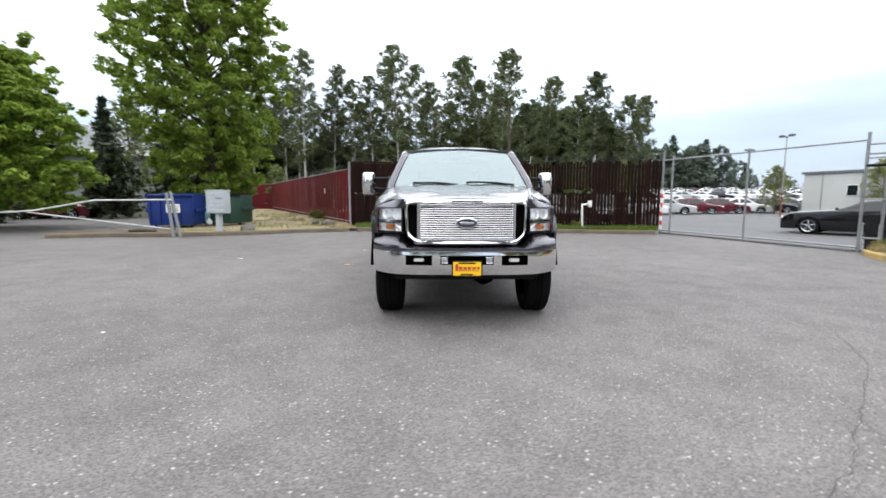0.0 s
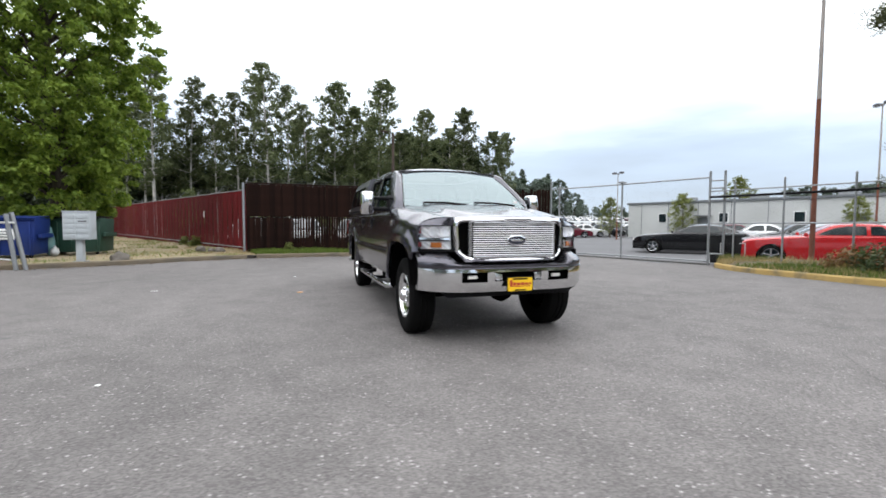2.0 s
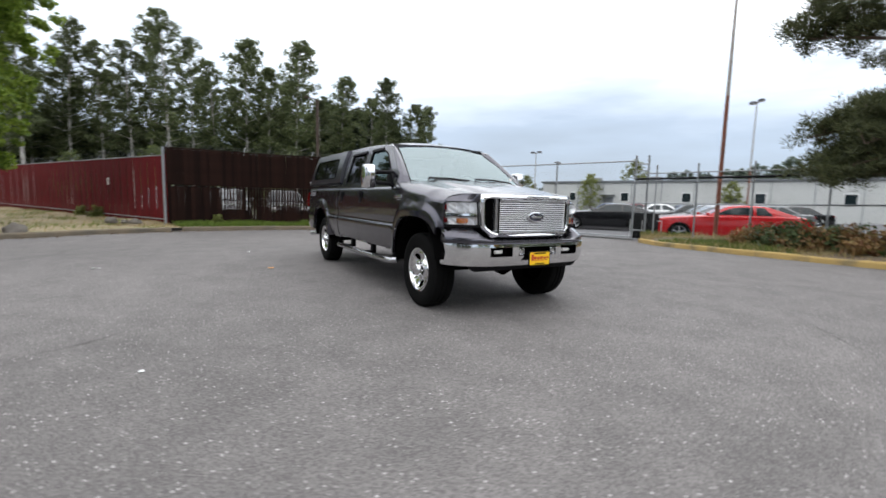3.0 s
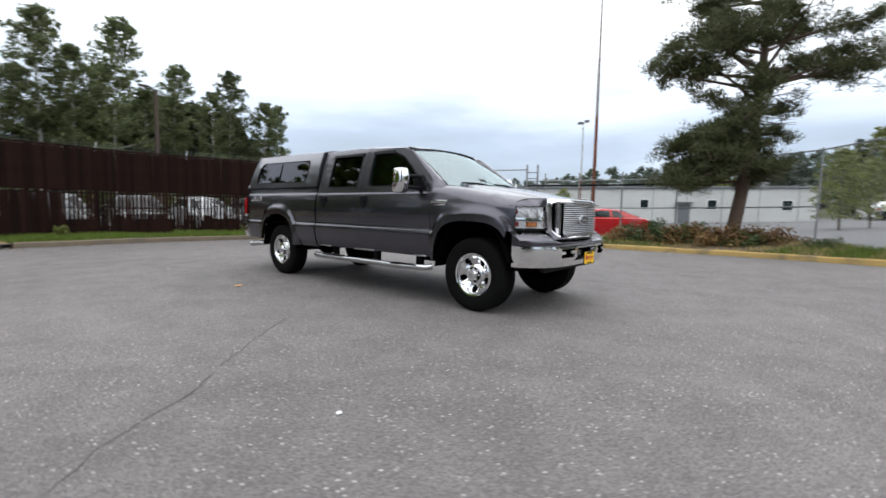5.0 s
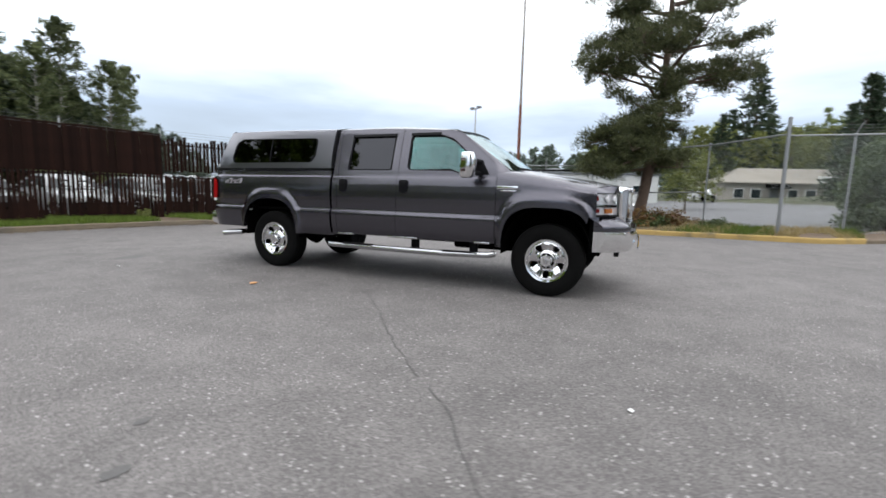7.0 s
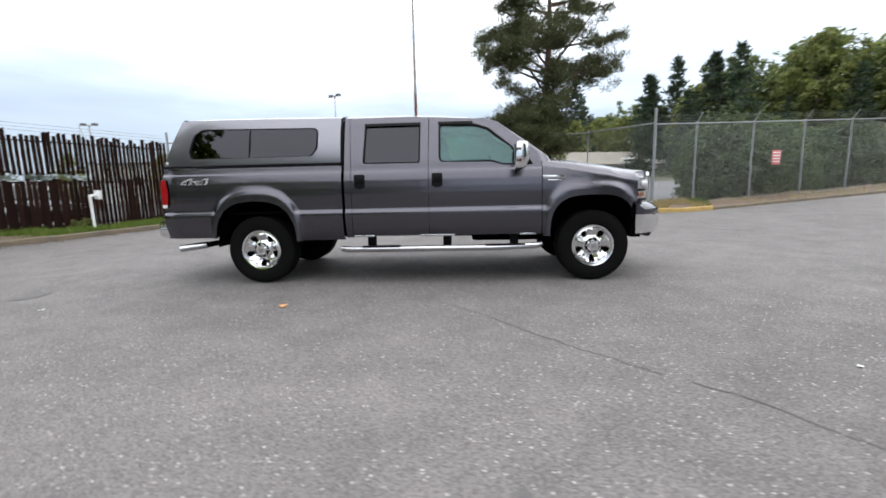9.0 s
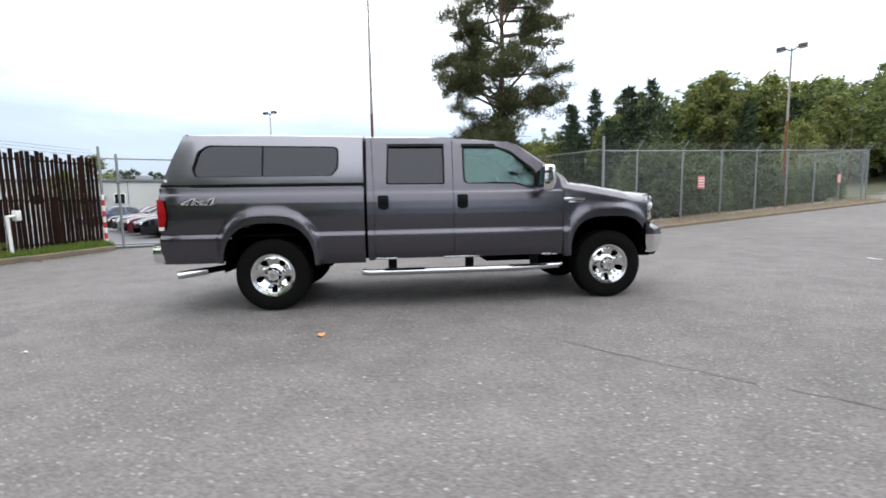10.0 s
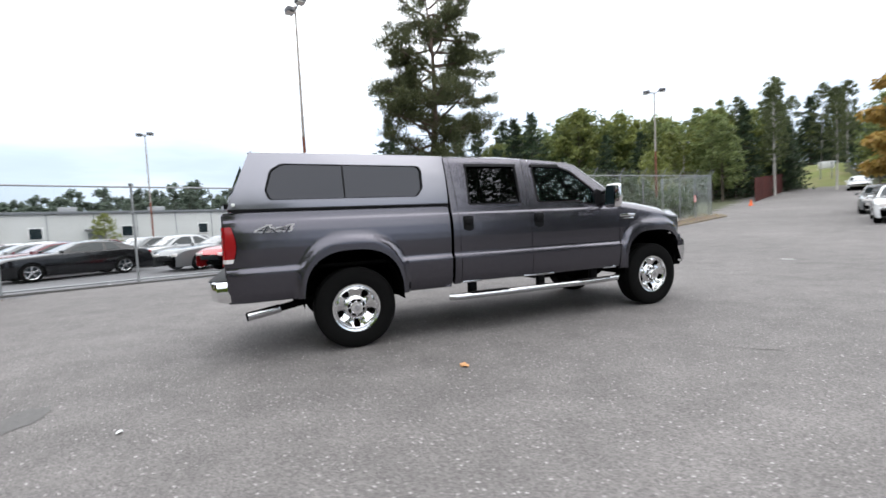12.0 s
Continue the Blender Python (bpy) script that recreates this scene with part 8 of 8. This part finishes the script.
for i in range(8):
    spw[(i * 2) % 4].append((2 - 3.2 * i + rngt.uniform(-1, 1), -45 - rngt.uniform(0, 10), rngt.uniform(0.9, 1.4), rngt.uniform(0, 360)))
for i in range(10):
    spw[(2 * i) % 4].append((-26 + 5.0 * i + rngt.uniform(-1, 1), 41 + rngt.uniform(0, 2) if i > 2 else 38, rngt.uniform(0.36, 0.5), rngt.uniform(0, 360)))
for x, y, s in ((-28, 22, 0.9), (-33, 16, 1.0), (-25, 31, 0.8), (-18.5, 33, 0.75), (-37, 6, 1.1)):
    spw[0].append((x, y, s, x * 7))
for x, y, s in ((36, 31, 0.42), (31, 36, 0.40), (44, 22.0, 0.36), (38.0, 17.0, 0.32), (58, 42, 0.75), (23.5, -27.0, 0.45), (25.5, -28.5, 0.5), (60, -8.0, 0.82), (61.5, -10.2, 0.86), (60, -5.6, 0.6), (27.6, -3.9, 0.40), (29.0, -5.2, 0.34), (62.0, -14.6, 0.72), (63.0, -18.4, 0.74), (62.5, -22.0, 0.72), (48, 4, 0.6)):
    spw[1].append((x, y, s, x * 13))
far_tree = broadleaf("woodland_tree", 11.0, 0.18, 2.2, 3.6, M_LEAF_HAZE, M_BARK, "distant leafy tree beyond the car lot", 66, 60, 10, 0.35, 0.9, profile=round_profile, flat=0.8, fill=50, group="woodland trees")
for i in range(44):
    t = (i + rngt.random()) / 44
    far_line.append((40 + 50 * t + rngt.uniform(-2, 2), 102 - 16 * t + rngt.uniform(-4, 4), float(np.interp(t, [0, 0.45, 0.6, 1], [14.0, 11.5, 4.5, 3])) / 11 * rngt.uniform(0.75, 1.1), rngt.uniform(0, 360)))
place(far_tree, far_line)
for x, y, s in ((25.5, -46, 0.70), (27.5, -49, 0.78), (29.5, -45.5, 0.68), (23.5, -53, 0.66), (39.0, -79.5, 0.95), (43.5, -80.5, 0.9), (35.6, -80.0, 0.92)):
    copy_thing(bt[1], pose(x, y, ground_z(x, y), 0, 0, x * 40) @ Matrix.Diagonal((s, s, s, 1)))
for x, y, s in ((29, -41, 0.85), (31.5, -44, 0.95), (33.5, -40, 0.85), (27, -40, 0.72), (25.5, -43.5, 0.85), (31, -37, 0.72), (28.5, -46, 0.95), (22, -58, 0.6), (25, -60, 0.6), (28, -57, 0.7), (32, -60, 0.8), (19, -62, 0.6), (29, -86, 0.95), (33, -88, 1.0), (36, -86, 0.9), (39.5, -88, 1.0), (43.5, -86, 0.95), (48, -85, 1.0), (53, -80, 1.0)):
    spw[int(x) % 3].append((x, y, s, x * 7))
for q in range(4):
    place(wood[q], spw[q], None, [p for p in spw[q] if not in_road(p[0], p[1])][0][2])
# lighter conifers that break the skyline of the woods
pale_fir = conifer("fir_tree", 10.0, 0.15, M_LEAF_B, "grey-green conifer at the edge of the woods", 44, 2.0, 20, 0.34, 13, sparse=0.18, group="woodland conifers")
pale = []
for i in range(30):
    t = (i + rngt.random()) / 30
    x, y = 55 - 27 * t + rngt.uniform(-2, 2), -15 - 45 * t + rngt.uniform(-2, 2)
    depth = 4 + rngt.random() * 10 + 15 * sstep(0.34, 0.18, t)
    pale.append((x + depth * 0.85, y - depth * 0.15, float(np.interp(t, [0, 0.22, 0.36, 0.5, 0.65, 0.85, 1], [10.5, 11.5, 14.5, 13.2, 12.0, 12.6, 13.0])) / 10 * rngt.uniform(0.75, 1.06), rngt.uniform(0, 360)))
pale = [q for q in pale if not in_road(q[0], q[1])]
place(pale_fir, pale, None, pale[0][2])
autumn = broadleaf("autumn_tree", 8.0, 0.16, 1.6, 2.8, M_LEAF_O, M_BARK, "tree with orange-brown autumn leaves beside the road", 70, 90, 110, 0.16, 0.8, profile=round_profile)
place(autumn, [(6.2, -25.6, 0.95, 0)])
place(broadleaf("maple_tree", 7.5, 0.16, 1.2, 2.6, M_LEAF_Y, M_BARK, "yellow-green tree beside the road", 71, 90, 100, 0.16, 0.8, profile=round_profile), [(8.6, -31.0, 0.8, 0)])


def shrub(name, r, h, leafm, label, seed, clumps=40, per=110, size=0.045, group=""):
    rng, nr = random.Random(seed), np.random.default_rng(seed)
    root = thing(name, Matrix(), label, "shrub", group)
    bm = bmesh.new()
    cs, rs = [], []
    for i in range(clumps):
        a, d = rng.uniform(0, 2 * math.pi), r * math.sqrt(rng.random())
        z = h * (0.06 + 0.94 * rng.random() * (1 - 0.5 * (d / r) ** 2))
        cs.append((d * math.cos(a), d * math.sin(a), z))
        rs.append(0.22 * r * rng.uniform(0.6, 1.3) + 0.05)
        bm_tube([(0.2 * d * math.cos(a), 0.2 * d * math.sin(a), -0.1), (0.6 * d * math.cos(a), 0.6 * d * math.sin(a), z * 0.6), (d * math.cos(a), d * math.sin(a), z)], [0.02, 0.012, 0.005], 4, False, bm)
    part("stem", bm, M_BARK, root, angle=60)
    v, f = leaf_cloud(nr, cs, rs, per, size, 0.9)
    arrays("foliage", v, f, leafm, root)
    return root


sh = [shrub("tall_shrub", 1.3, 2.7, M_LEAF_S, "leafy green shrub growing behind the chain-link fence", 80 + q, 110, 110, 0.06, "shrubs behind the fence") for q in range(2)]
place(sh[0], [(11.4, -8.2, 1.08, 70), (12.8, -10.5, 1.05, 150), (14.6, -15.2, 1.0, 210), (12.6, -8.8, 1.15, 300)])
place(sh[1], [(12.1, -9.4, 1.0, 10), (13.5, -12.6, 0.5, 100), (14.3, -14.0, 0.6, 20), (15.9, -18.0, 0.6, 250), (16.4, -20.6, 0.9, 300), (13.6, -10.6, 1.1, 200), (19.8, -14.0, 1.2, 60), (21.0, -18.0, 1.3, 90)])
low = [shrub("low_shrub", 0.75, 0.55, m_, lab, 90 + q, 34, 90, 0.04, "low shrubs under the pine") for q, (m_, lab) in enumerate(((M_LEAF_R, "low reddish shrub on the verge"), (M_LEAF_S, "low green shrub on the verge")))]
place(low[0], [(10.3, 0.6, 1.15, 0), (10.2, -0.5, 1.2, 50), (10.3, 1.5, 1.05, 90), (10.7, -1.9, 1.1, 140)])
place(low[1], [(10.7, 0.1, 1.25, 20), (10.55, 1.1, 1.1, 70), (10.1, -1.5, 0.75, 200), (9.7, -3.2, 0.6, 30)])
weed = shrub("weed", 0.18, 0.42, M_LEAF_Y, "weed growing at the foot of the fence", 95, 14, 60, 0.03, "weeds by the fence")
place(weed, [(-2.3, 12.95, 1.3, 0), (5.0, 11.75, 0.9, 40), (2.6, 12.55, 0.9, 80), (-6.3, 17.8, 1.4, 100), (-7.1, 19.2, 1.2, 10)])


# ---- slats of the two fences, last ----
red_slats = [slat_mesh("slat", 0.098, 0.003, 2.38, 200 + q, 0.01) for q in range(3)]
rs_ = along(RED_LINE, 0.0925)
for k, (x, y, dx, dy) in enumerate(rs_[:292]):
    me = red_slats[k % 3]
    if not me.materials:
        me.materials.append(M_REDSLAT)
    ob = new("slat", me)
    ob.parent = red
    o = 0.008 * (k % 2)
    ob.matrix_basis = pose(x + o * dy, y - o * dx, 0.08 + 0.10 * k / len(rs_), 0, 0, math.degrees(math.atan2(dy, dx)))
rngs = random.Random(3)
def picket_mesh(w, tip, z_tip, h, seed):
    """A slat whose upper end is split down to a narrow, ragged tip."""
    rng = random.Random(seed)
    bm = bmesh.new()
    rings = []
    side = rng.uniform(-0.5, 0.5) * (w - tip)
    for z, ww, c in ((0, w, 0), (z_tip * 0.6, w, 0), (z_tip, w * 0.97, 0), (z_tip + 0.05, tip, side), (h, tip * 0.8, side + rng.uniform(-0.01, 0.01))):
        j = rng.uniform(-0.02, 0.02) if z == h else 0
        rings.append([bm.verts.new(p) for p in ((c - ww / 2, -0.004, z + j), (c + ww / 2, -0.004, z - j), (c + ww / 2, 0.004, z - j), (c - ww / 2, 0.004, z + j))])
    for r0, r1 in zip(rings, rings[1:]):
        for k in range(4):
            bm.faces.new((r0[k], r0[(k + 1) % 4], r1[(k + 1) % 4], r1[k]))
    bm.faces.new(rings[0][::-1])
    bm.faces.new(rings[-1])
    bmesh.ops.recalc_face_normals(bm, faces=bm.faces[:])
    me = bpy.data.meshes.new("slat")
    bm.to_mesh(me)
    bm.free()
    return me


up_slats = [slat_mesh("slat", 0.104, 0.004, 1.24, 210 + q, 0.008) for q in range(4)]
up_short = [slat_mesh("slat", 0.074 + 0.006 * q, 0.005, 0.86 + 0.06 * q, 215 + q, 0.03) for q in range(4)]
up_rough = [slat_mesh("slat", 0.090 + 0.006 * q, 0.005, 1.14 + 0.05 * q, 240 + q, 0.03) for q in range(4)]
lo_picket = [picket_mesh(0.100, 0.070 + 0.005 * q, (0.30, 0.62, 0.16, 0.45)[q], 1.34 + 0.02 * q, 260 + q) for q in range(4)]
lo_rough = [slat_mesh("slat", 0.096 + 0.006 * q, 0.005, 1.20 + 0.05 * q, 250 + q, 0.04) for q in range(4)]
lo_slats = [slat_mesh("slat", 0.104, 0.004, 1.28 + 0.03 * q, 220 + q, 0.04) for q in range(4)]
spots = [p for p in along(BROWN_LINE, 0.098) if p[0] < 3.3] + [p for p in along(BROWN_LINE, 0.114) if p[0] >= 3.3]
for k, (x, y, dx, dy) in enumerate(spots):
    yaw = math.degrees(math.atan2(dy, dx))
    worn, broken = x >= 5.6, 3.3 < x < 5.6
    upper = up_rough if worn else up_short if broken else up_slats
    lower = lo_rough if worn else lo_slats if broken or x < -2.2 else lo_picket
    z_up = 1.36 if worn else 1.63 - 0.06 * rngs.random() if broken else 1.48
    for me, z0, miss in ((upper[rngs.randrange(4)], z_up, 0.04 * (worn or broken)), (lower[rngs.randrange(4)], 0.14, 0.03 * worn)):
        if rngs.random() < miss:
            continue
        if not me.materials:
            me.materials.append(M_BROWNSLAT)
        ob = new("slat", me)
        ob.parent = brown
        ob.matrix_basis = pose(x, y + 0.010 * (k % 2) * (not worn), z0 + rngs.uniform(-0.03, 0.03) * (0.15 + worn), rngs.uniform(-0.4, 0.4), rngs.uniform(-0.4, 0.4), yaw + (8 + rngs.uniform(-5, 5) if worn else rngs.uniform(-2, 2)))
